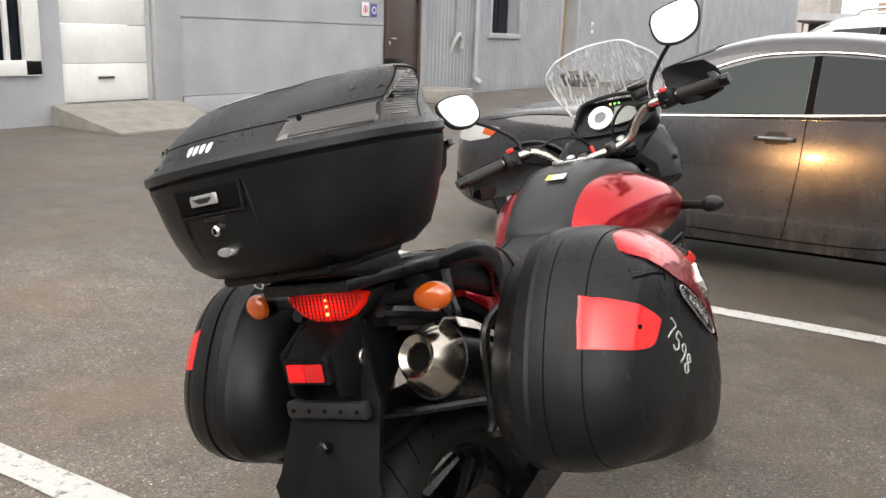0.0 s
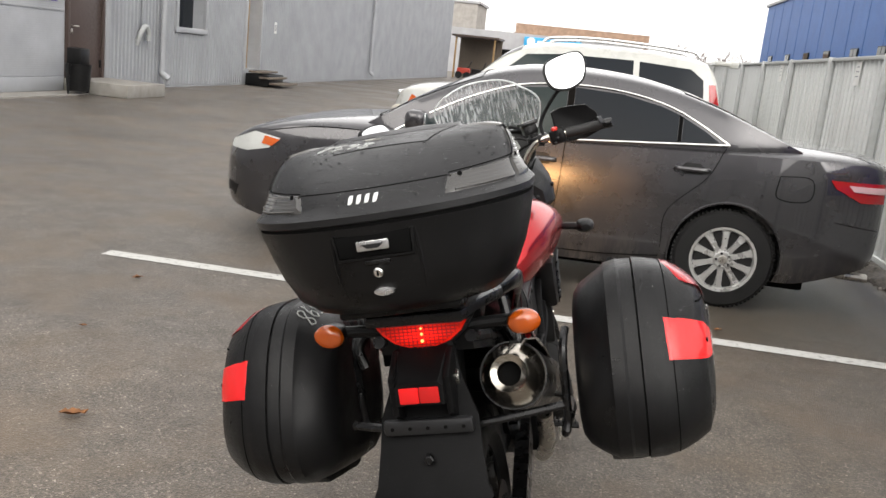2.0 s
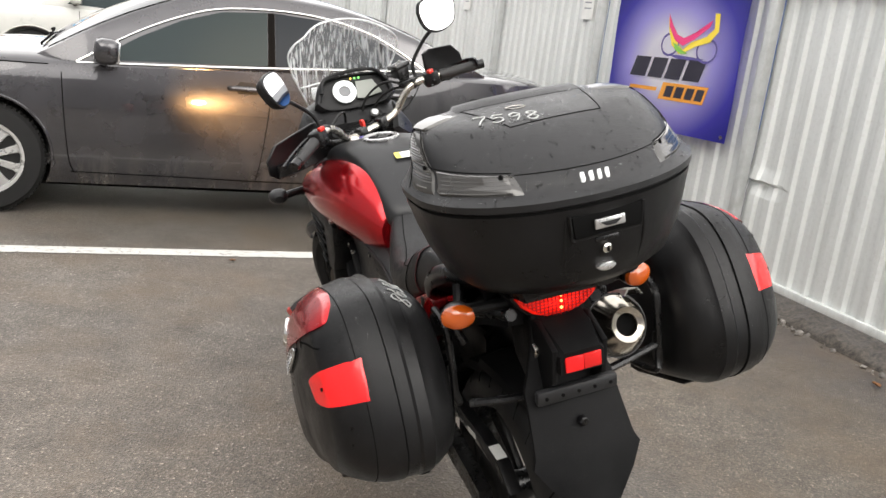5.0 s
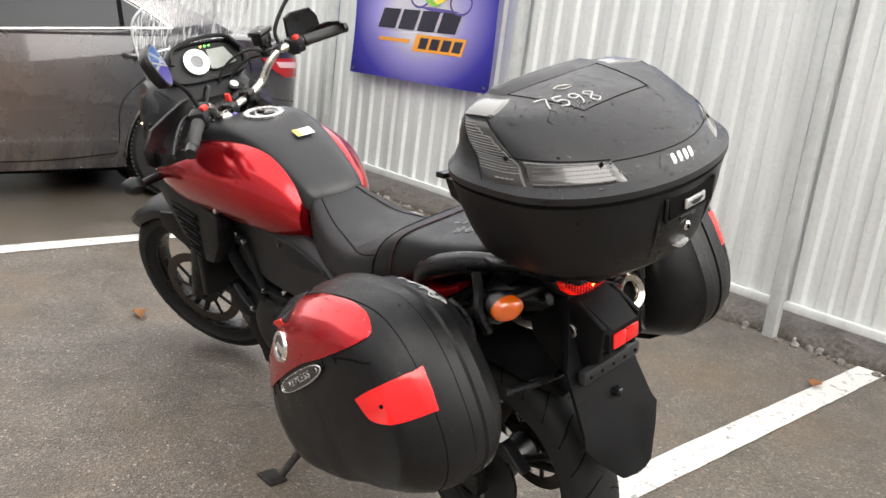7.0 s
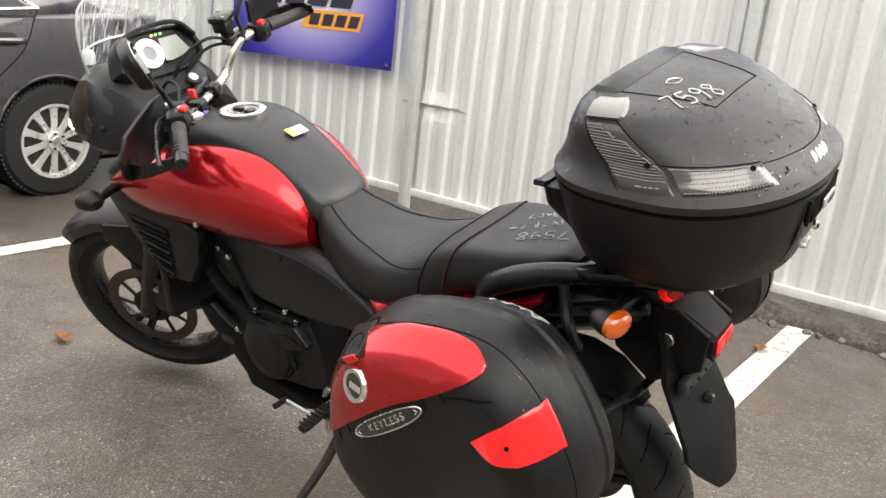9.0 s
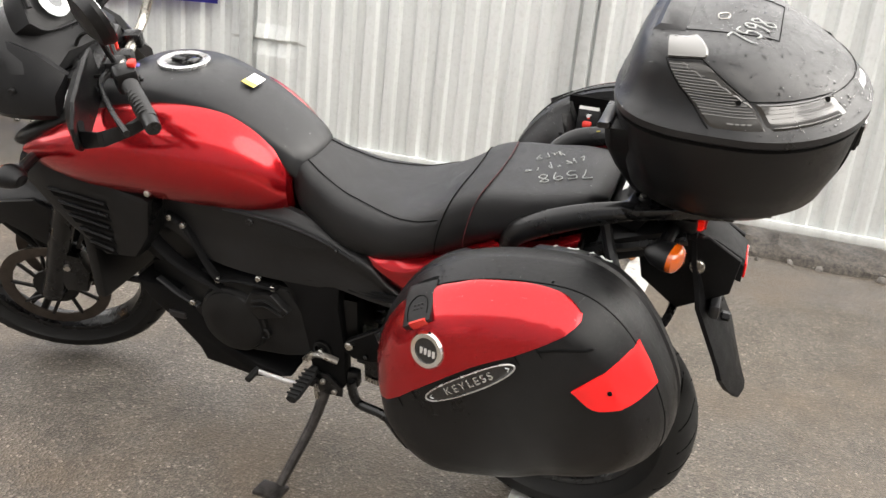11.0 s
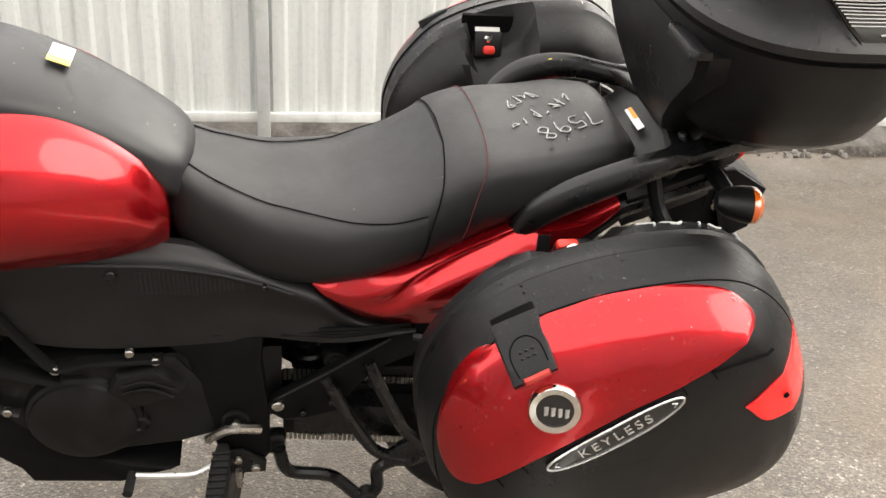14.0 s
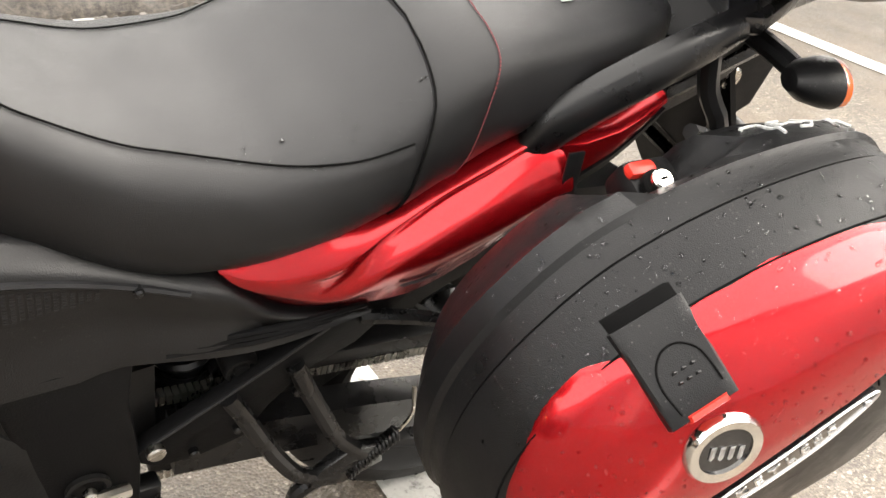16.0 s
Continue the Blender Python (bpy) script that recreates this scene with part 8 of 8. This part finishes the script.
# raised middle panel on top with pentagon outline
pent = [(-.132, 1.375), (-.134, 1.342), (-.096, 1.194), (.096, 1.194), (.134, 1.342), (.132, 1.375)]
path = []
for (a, b), (c, d) in zip(pent, pent[1:]):
    for k in range(6):
        x, y = a + (c - a) * k / 6, b + (d - b) * k / 6
        path.append((x, y, lid_z(x, y) + .0005))
tcpart("lid_groove", tube(path, .0009, 6, 1), HOLE, lid)
tcpart("lid_handle_front", loft([[(x, y, lid_z(x, y) + h * g) for x, h in ((-.145, -.004), (-.135, .008), (-.06, .009), (0, .009), (.06, .009), (.135, .008), (.145, -.004))] for y, g in ((1.345, .1), (1.365, .8), (1.388, 1), (1.398, .3))]), LIDBLACK, lid)
for sx in (-1, 1):  # edge of the central shell
    path = []
    end = lid_ang(.145, 1.098, 1.246)
    for k in range(22):
        u = k / 21
        aa = -90 + (end + 90) * u
        path.append(lid_pt(aa if sx > 0 else 180 - aa, 1.244) + Vector((0, -.001, .0)))
    tcpart("lid_groove", tube(path, .0009, 5, 1), HOLE, lid)


def lid_at(ox, oy, ang):
    c, s = math.cos(radians(ang)), math.sin(radians(ang))

    def w(u, v):
        x, y = ox + u * c - v * s, oy + u * s + v * c
        return Vector((x, y, lid_z(x, y) + .001))
    return w


chalk(lid, "7598", lid_at(-.150, 1.236, -17), .044, .0017, label="white chalk number")
tcpart("lid_badge", tube([lid_at(-.060, 1.292, -17)(u * .75, v * .75) for u, v in ((0, .008), (.02, .02), (.04, .02), (.055, .008), (.035, -.004), (.015, -.004), (0, .008))], .0009, 5, 3), STEEL, lid)
for k in range(4):  # the maker's mark as plain slanted bars
    x0 = -.042 + k * .0165

    def M(x, z):
        w, cy, hl, e = lid_row(z)
        return -math.degrees(math.atan2((1 - (abs(x) / w) ** e) ** .5, math.copysign((abs(x) / w) ** (e / 2), x))), z
    lid_patch("maker_mark", [M(x0, 1.218), M(x0 + .012, 1.218), M(x0 + .015, 1.238), M(x0 + .003, 1.238)], WHITE, .003, nu=3, nv=3)
# latch recess and lock on the rear face
tcpart("latch_recess", prism([(-.068, 1.125), (.068, 1.125), (.072, 1.166), (-.072, 1.166)], "y", 1.026, 1.06, .004), HOLE, base_)
tcpart("latch_frame", tube([(-.075, 1.030, 1.168), (-.071, 1.034, 1.122), (.071, 1.034, 1.122), (.075, 1.030, 1.168)], .004, 6, 1), BLACK, base_)
pt_ = tcpart("latch_plate", box(0, 1.021, 1.146, .062, .006, .019, .003), ALU, base_, "pale silver latch badge")
tcpart("plate_mark", prism([(-.022, 1.149), (.022, 1.149), (.01, 1.141), (-.01, 1.141)], "y", 1.0165, 1.0185), GREYPL, pt_)
tcpart("latch_tongue", box(0, 1.036, 1.112, .05, .006, .01, .003), SATIN, base_)
lk = tcpart("lock", disc((-.002, 1.038, 1.093), (0, 1, .1), .0095, .016, 20, .003), CHROME, base_, "chrome lock barrel")
tcpart("keyhole", box(-.002, 1.0295, 1.092, .003, .003, .009), HOLE, lk, smooth=False)
ov = [(p.x, p.y) for p in smooth_path([(.020 * math.cos(2 * math.pi * k / 10), .0085 * math.sin(2 * math.pi * k / 10), 0) for k in range(11)], 3)][:-1]
tcpart("oval_badge", loft([[(u * s, 1.048 + dy, 1.055 + v * s) for u, v in ov] for s, dy in ((1, .012), (1.05, -.002), (.9, -.007), (.3, -.0085))]), ALU, base_, "silver oval badge")
for sx in (-1, 1):
    tcpart("base_rib", tube([(sx * .08, 1.036, 1.165), (sx * .082, 1.046, 1.10), (sx * .075, 1.07, 1.035)], .003, 6), BLACK, base_)
for sx in (-1, 1):
    tcpart("hinge", prism([(sx * .115, 1.150), (sx * .205, 1.150), (sx * .228, 1.160), (sx * .226, 1.170), (sx * .200, 1.165), (sx * .118, 1.166)], "y", 1.440, 1.463, .003), SATIN, base_, "satin black hinge strip")
tcpart("front_apron", loft([[(-w, yb, z), (-w, yf - .012, z), (-w + .012, yf, z), (w - .012, yf, z), (w, yf - .012, z), (w, yb, z)] for z, w, yf, yb in ((1.160, .222, 1.452, 1.36), (1.12, .214, 1.448, 1.36), (1.05, .150, 1.436, 1.34), (1.00, .105, 1.420, 1.33), (.968, .085, 1.405, 1.32))]), BLACK, base_, "flat tapered front wall")
tcpart("foot_plate", box(0, 1.25, .993, .26, .22, .02, .008), BLACK, base_)
bpy.context.view_layer.update()
drops(lid, scatter(lid, 1500, 7, lambda p, n: n.z > .25), 8, .0012, .0036)
drops(base_, scatter(base_, 60, 9, lambda p, n: p.z > 1.15), 9, .001, .0022)


# side cases
RIM = [(1.755, .50), (1.812, .58), (1.832, .68), (1.822, .757), (1.786, .825), (1.725, .887), (1.62, .932), (1.50, .951), (1.42, .943), (1.352, .896), (1.296, .815), (1.256, .715), (1.262, .63), (1.32, .568), (1.45, .525), (1.60, .487), (1.69, .472)]
rim_path = [(p.x, p.y) for p in smooth_path([(a, b, 0) for a, b in [RIM[-1]] + RIM + RIM[:2]], 5)][5:-5]
rim_path = rim_path[:len(RIM) * 5]
RC = (1.54, .715)
DOME = ((0, 1.0), (.035, .985), (.070, .938), (.100, .868), (.127, .78), (.142, .62), (.150, .43), (.1545, .2), (.155, 0.0))
rim_ang = [math.atan2(z - RC[1], y - RC[0]) for y, z in rim_path]
rim_rad = [math.dist(p, RC) for p in rim_path]
order = np.argsort(rim_ang)
RA, RR = np.array(rim_ang)[order], np.array(rim_rad)[order]


DOMETOP = ((0, 1.0), (.012, .992), (.030, .978), (.060, .950), (.073, .930), (.098, .860), (.120, .778), (.136, .669), (.147, .493), (.153, .274), (.155, 0.0))


DOMELOW = ((0, 1.0), (.045, .985), (.086, .945), (.116, .888), (.136, .81), (.147, .68), (.153, .48), (.155, .24), (.1555, 0.0))


def dome(y, z):
    """How far the outer shell stands out from the rim at y, z; rounder towards the upper front."""
    a, d = math.atan2(z - RC[1], y - RC[0]), math.dist((y, z), RC)
    g = min(1.0, d / float(np.interp(a, RA, RR, period=2 * math.pi)))

    def st(v):
        v = min(1, max(0, v))
        return v * v * (3 - 2 * v)
    deg = math.degrees(a)
    w = st((deg - 0) / 32) * st((128 - deg) / 36)
    low = st((2 - deg) / 34) * st((deg + 125) / 34)
    one, two, three = (float(np.interp(g, [q[1] for q in t][::-1], [q[0] for q in t][::-1])) for t in (DOME, DOMETOP, DOMELOW))
    return one * (1 - w - low) + two * w + three * low


def side_case(sx, shift, label):
    case = thing("side_case", label, "pannier", BIKEPOSE @ pose(0, -.031 * (sx > 0), .034 * (sx > 0)), "pair of hard side cases")
    RX = .370 + shift

    def cp(name, bm, m, parent=case, lab="", **kw):
        return part(name, bm, m, parent, lab, **kw)

    def ring(x, g):
        return [(sx * x, RC[0] + (y - RC[0]) * g, RC[1] + (z - RC[1]) * g) for y, z in rim_path]
    def sunk(x, g):
        """Inner rings, lowered towards the front to make room for the lock."""
        out = []
        for px_, y, z in ring(x, g):
            f = min(1, max(0, (y - 1.555) / .02)) * min(1, max(0, (1.685 - y) / .02)) * min(1, max(0, (RX - x - (.052 if sx < 0 else .044)) / .02)) * min(1, max(0, (z - RC[1]) / .10))
            f = f * f * (3 - 2 * f)
            g_ = min(1, max(0, (RX - x - .05) / .035)) * min(1, max(0, (z - RC[1]) / .12))
            out.append((px_, y, z - .012 * g_ - (.050 if sx < 0 else .068) * f))
        return out
    inner = cp("inner_shell", loft([sunk(RX - d, g) for d, g in ((.134, .50), (.138, .64), (.134, .75), (.120, .84), (.098, .91), (.078, .958), (.068, .972), (.062, .992), (.036, 1.002), (.030, .986), (.010, .990), (.004, .988))]), BLACK, lab="black inner case shell")
    cp("seam_gap", loft([ring(RX + d, .984) for d in (-.006, .002)]), HOLE, inner)
    outer = cp("outer_shell", loft([ring(RX - .001, .990)] + [[(sx * (RX + dome(y, z)), y, z) for _, y, z in ring(RX, g)] for g in (1.0, .995, .985, .973, .958, .94, .92, .895, .868, .827, .78, .74, .70, .66, .60, .52, .43, .34, .25, .15, .06, .01)]), BLACK, lab="black domed outer shell")
    cp("shell_crease", tube([(sx * (RX + dome(y, z) + .0004), y, z) for _, y, z in ring(RX, .952) + ring(RX, .952)[:1]], .0011, 5, 1), HOLE, outer)

    def plate(name, poly, m, lift=.004, parent=outer, lab="", sink=.004, n=6):
        dense = []
        for i, p in enumerate(poly):
            q = poly[(i + 1) % len(poly)]
            k = max(1, int(math.dist(p, q) / .012))
            dense += [(p[0] + (q[0] - p[0]) * j / k, p[1] + (q[1] - p[1]) * j / k) for j in range(k)]
        cy, cz = sum(p[0] for p in dense) / len(dense), sum(p[1] for p in dense) / len(dense)
        rings = []
        for idx, f in enumerate((1.0, 1.0, .99, .965, .93, .88, .81, .72, .6, .45, .25, .1)):
            up = -sink if idx == 0 else (lift * .6 if idx == 1 else lift)
            rings.append([(sx * (RX + dome(cy + (y - cy) * f, cz + (z - cz) * f) + up), cy + (y - cy) * f, cz + (z - cz) * f) for y, z in dense])
        return cp(name, loft(rings), m, parent, lab)
    sm = lambda pts, n=4: [(p.x, p.y) for p in smooth_path([(a, b, 0) for a, b in pts], n)]
    red_top = sm([(1.770, .659), (1.794, .648), (1.811, .668), (1.815, .715), (1.803, .775), (1.779, .818), (1.752, .846), (1.700, .887), (1.666, .903), (1.625, .919), (1.575, .930), (1.520, .937), (1.467, .936), (1.436, .922), (1.428, .910), (1.441, .898), (1.463, .883), (1.490, .866)])
    red_low = sm([(1.490, .866), (1.528, .842), (1.600, .800), (1.700, .720), (1.742, .681), (1.770, .659)])[:-1]
    plate("paint_panel", red_top + red_low[1:] , RED, .005, lab="glossy red insert panel")
    # ridge under the red panel, to the rear
    cp("panel_groove", tube([(sx * (RX + dome(y, z) + .001), y, z) for y, z in sm([(1.490, .858), (1.45, .868), (1.40, .872)])], .0022, 6, 1), HOLE, outer)
    plate("reflector", sm([(1.425, .795), (1.39, .825), (1.335, .862)]) + sm([(1.335, .862), (1.312, .825), (1.292, .785)])[1:] + sm([(1.292, .785), (1.34, .768), (1.385, .765), (1.425, .795)])[1:-1], REFL, .003, lab="bright red wrap-round reflector")
    cp("reflector_screw", disc((sx * (RX + dome(1.362, .80) + .004), 1.362, .80), (sx, -.3, 0), .004, .003, 10), HOLE, outer)
    # latch with combination dials
    LQ = [Vector((sx * (x - .37 + RX), y, z)) for x, y, z in ((.413, 1.755, .855), (.413, 1.697, .886), (.490, 1.684, .853), (.490, 1.735, .822))]
    ln = (LQ[1] - LQ[0]).cross(LQ[3] - LQ[0]).normalized()
    if ln.x * sx < 0:
        ln.negate()

    def flat(u, v):
        return LQ[0].lerp(LQ[1], u).lerp(LQ[3].lerp(LQ[2], u), v)

    def down_to_shell(p):
        """How far along the latch's normal the shell lies from a point."""
        lo, hi = -.05, .05
        for _ in range(22):
            m_ = (lo + hi) / 2
            q = p + ln * m_
            lo, hi = (m_, hi) if abs(q.x) - RX - dome(q.y, q.z) < 0 else (lo, m_)
        return lo
    off = max(down_to_shell(flat(u / 6, v / 6)) for u in range(7) for v in range(7)) + .002

    def on_latch(u, v, lift):
        return flat(u, v) + ln * (off + lift)

    def slab(name, u0, u1, v0, v1, lift, m, parent, lab="", deep=.016):
        rows_ = []
        for k in range(7):
            v = v0 + (v1 - v0) * k / 6
            e = -.0025 if k in (0, 6) else 0
            rows_.append([on_latch(u0, v, -deep), on_latch(u0, v, lift - .0025), *[on_latch(u0 + (u1 - u0) * h, v, lift + e) for h in (.04, .2, .35, .5, .65, .8, .96)], on_latch(u1, v, lift - .0025), on_latch(u1, v, -deep)])
        return cp(name, loft(rows_), m, parent, lab)
    # Black sheet on the shell's surface paints the shaded recess above the latch.
    well = []
    for k in range(9):
        v = -.175 + .30 * k / 8
        row = []
        for h in range(9):
            p = flat(-.03 + 1.06 * h / 8, v)
            row.append(p + ln * (down_to_shell(p) + (.0018 if 0 < k < 8 and 0 < h < 8 else -.002)))
        well.append(row)
    cp("latch_recess_shade", loft(well, False, None, False), HOLE, outer)
    lt = slab("latch", 0, 1, 0, 1.0, 0, BLACK, outer, "black keyless latch")
    slab("latch_lip", .26, .84, .955, 1.025, .0015, REDPL, lt)
    cp("dial_frame", tube([on_latch(u, v, .0004) for u, v in ((.20, .92), (.16, .66), (.22, .48), (.40, .36), (.62, .36), (.80, .48), (.86, .64), (.88, .84))], .0010, 5, 4), HOLE, lt)
    for i in range(3):
        for j in range(2):
            cp("dial", box(*on_latch(.40 + .13 * i, .58 + .10 * j, .0002), .002, .0045, .0045, .001), GREYPL, lt)
    # round badge
    bc = (1.684, .803)
    bx = RX + dome(*bc)
    bn = (sx, -(dome(bc[0] + .03, bc[1]) - dome(bc[0] - .03, bc[1])) / .06, -(dome(bc[0], bc[1] + .03) - dome(bc[0], bc[1] - .03)) / .06)
    bg = cp("round_badge", lathe((sx * (bx - .004), *bc), bn, [(.024, .006), (.024, .012), (.032, .013), (.035, .008), (.035, .0)], 32), CHROME, outer, "chrome ring badge")
    cp("badge_face", lathe((sx * (bx - .004), *bc), bn, [(.002, .010), (.024, .010), (.024, .0)], 28), SHINY, bg)
    for k in range(4):
        u = -.013 + .0085 * k
        cp("maker_mark", box(sx * (bx + .0068 - u * bn[1]), bc[0] + u, bc[1], .002, .006, .012, rot=Matrix.Rotation(math.atan(bn[1]) * -sx, 3, "Z") @ Matrix.Rotation(math.atan(bn[2]) * -sx, 3, "Y")), ALU, bg, smooth=False)
    # oval plate with the word
    a0, a1 = Vector((1.682, .706)), Vector((1.523, .826))
    mid, d = (a0 + a1) / 2, (a1 - a0).normalized()
    nrm = Vector((d.y, -d.x)) * (-1 if d.x < 0 else 1)
    nrm = Vector((-d.y, d.x)) if Vector((-d.y, d.x)).y > 0 else Vector((d.y, -d.x))
    Lh = (a1 - a0).length / 2

    def on(u, v, lift):
        q = mid + d * u + nrm * v
        return Vector((sx * (RX + dome(q.x, q.y) + lift), q.x, q.y))
    oval = [(Lh * math.copysign(abs(math.cos(t)) ** .8, math.cos(t)), .0165 * math.sin(t)) for t in (2 * math.pi * k / 40 for k in range(40))]
    kp = cp("name_oval", loft([[on(u * f, v * f, l) for u, v in oval] for f, l in ((1, -.003), (1, .006), (.95, .0065), (.5, .0065), (.08, .0065))]), SHINY, outer, "black oval plate with silver edge")
    cp("oval_edge", tube([on(u, v, .0065) for u, v in oval + oval[:1]], .0016, 5, 1), ALU, kp)
    fc = bpy.data.curves.new("word", "FONT")
    fc.body, fc.size, fc.align_x, fc.align_y, fc.extrude, fc.space_character = "KEYLESS", .021, "CENTER", "CENTER", .0006, 1.38
    fo = new("word", fc)
    bpy.context.view_layer.update()
    me = bpy.data.meshes.new_from_object(fo.evaluated_get(bpy.context.evaluated_depsgraph_get()))
    bpy.data.objects.remove(fo)
    bm = bmesh.new()
    bm.from_mesh(me)
    flip = 1 if sx < 0 else -1
    for v in bm.verts:
        v.co = on(v.co.x * flip * 1.05, v.co.y, .0072 + v.co.z)
    cp("word_keyless", bm, ALU, kp, "silver word keyless", smooth=False)
    for u in (-Lh * .86, Lh * .86):
        cp("oval_arrow", tube([on(u * .97, .004, .0075), on(u * 1.04, 0, .0075), on(u * .97, -.004, .0075)], .001, 4, 1), ALU, kp)
    for (ya, za), (yb, zb) in (((1.528, .842), (1.516, .826)), ((1.492, .864), (1.480, .848)), ((1.716, .706), (1.704, .690)), ((1.745, .678), (1.733, .662))):
        cp("strip_joint", tube([(sx * (RX + dome(y, z) + .0006), y, z) for y, z in ((ya, za), ((ya + yb) / 2, (za + zb) / 2), (yb, zb))], .0011, 5, 2), HOLE, outer)
    # key lock and red button on the inner top
    if sx < 0:
        cp("lock_pod", box(-.276, 1.598, .849, .074, .064, .044, .012, rot=Matrix.Rotation(-.30, 3, "Y")), BLACK, inner)
        cp("pod_slot", box(-.305, 1.596, .857, .004, .050, .006, rot=Matrix.Rotation(-.30, 3, "Y")), HOLE, inner)
        cp("lock_collar", disc((-.2855, 1.611, .876), (-.45, .1, 1), .0155, .010, 20, .002), HOLE, inner)
        kl = cp("key_lock", disc((-.2885, 1.612, .884), (-.45, .1, 1), .0110, .012, 18, .002), CHROME, inner, "chrome key barrel")
        cp("keyhole", box(-.2912, 1.6125, .8900, .002, .007, .002), HOLE, kl, smooth=False)
        cp("release_button", box(-.262, 1.613, .876, .017, .034, .014, .0065, rot=Matrix.Rotation(-.3, 3, "Y")), REDPL, inner, "red release button")
    else:
        # set back in a hollow of the wall that faces the bike
        cp("lock_recess", loft([[(RX - .046 + a, 1.637 + w * y, .893 - .052 * q) for y, q in ((-1, -.55), (1, -.55), (1, .3), (.75, .8), (.3, 1), (-.3, 1), (-.75, .8), (-1, .3))] for a, w in ((-.008, .046), (-.004, .052), (.004, .050))]), HOLE, inner)
        tip = Matrix.Rotation(.45, 3, "Y")
        pc = Vector((RX - .064, 1.634, .866))
        cp("lock_plate", box(*pc, .012, .056, .052, .004, rot=tip), BLACK, inner)
        cp("lock_label", box(*(pc + tip @ Vector((-.003, .002, .034))), .004, .050, .018, rot=tip), PAPER, inner, "white label", smooth=False)
        cp("key_lock", disc(pc + tip @ Vector((-.007, 0, .010)), tip @ Vector((-1, 0, 0)), .008, .008, 18, .003), CHROME, inner, "chrome key barrel")
        cp("release_button", box(*(pc + tip @ Vector((-.012, 0, -.012))), .016, .024, .018, .006, rot=tip), REDPL, inner, "red release button")
    red_ = [o for o in bpy.data.objects if o.parent == outer and o.name.startswith("paint_panel")][0]
    # lower foot
    cp("case_foot", prism([(1.36, .56), (1.40, .532), (1.60, .478), (1.64, .475), (1.64, .50), (1.40, .57)], "x", sx * (RX - .08), sx * (RX - .01), .006), MUDBLACK, inner)
    bpy.context.view_layer.update()
    drops(outer, scatter(outer, 900, 20 + sx, lambda p, n: n.z > .15), 21 + sx, .0009, .0028)
    drops(red_, scatter(red_, 380, 27 + sx, lambda p, n: n.z > .1), 28 + sx, .0008, .0026)
    drops(inner, scatter(inner, 500, 24 + sx, lambda p, n: n.z > .35), 25 + sx, .0008, .0027)
    return case, inner, outer, RX


lcase, linner, louter, LRX = side_case(-1, 0.0, "black hard side case with red panel and chalk number")
rcase, rinner, router, RRX = side_case(1, .075, "black hard side case with red panel on the exhaust side")


def drape(ob, ox, oy, ang, lift=.0012):
    """Points on the upper side of a part: u along, v across."""
    tree = BVHTree.FromPolygons([v.co for v in ob.data.vertices], [p.vertices[:] for p in ob.data.polygons])
    c, s = math.cos(radians(ang)), math.sin(radians(ang))

    def w(u, v):
        x, y = ox + u * c - v * s, oy + u * s + v * c
        hit = tree.ray_cast(Vector((x, y - Y0, 1.6)), Vector((0, 0, -1)))
        z = hit[0].z if hit[0] else .85
        return Vector((x, y, z)) + (hit[1] * lift if hit[0] else Vector())
    return w


chalk(linner, "7598", drape(linner, -.318, 1.525, -90), .040, .0017, label="white chalk number")


def outer_at(sx, RX, oy, oz, ang):
    c, s = math.cos(radians(ang)), math.sin(radians(ang))

    def w(u, v):
        y, z = oy + (u * c - v * s), oz + u * s + v * c
        return Vector((sx * (RX + dome(y, z) + .001), y, z))
    return w


chalk(router, "7598", outer_at(1, RRX, 1.432, .768, -57), .038, .0016, label="white chalk number")
for pts in (seat, pill):
    drops(pts, scatter(pts, 90 if pts is seat else 150, 31, lambda p, n: n.z > .6 and (p.y < 1.62 or p.x < -.1)), 32, .001, .0026)
drops(tk, scatter(tk, 220, 41, lambda p, n: n.z > .5), 42, .001, .0028)

# the head lamp's beam
beam = new("headlamp_beam", bpy.data.lights.new("headlamp_beam", "SPOT"))
beam.data.energy, beam.data.color, beam.data.spot_size, beam.data.spot_blend, beam.data.shadow_soft_size = 120, (1.0, 0.53, 0.20), radians(38), .9, .05
BL = BIKEPOSE @ Vector((0, 3.37 - Y0, .90))
beam.matrix_world = look(BL, (-0.85, 5.45, 0.80))
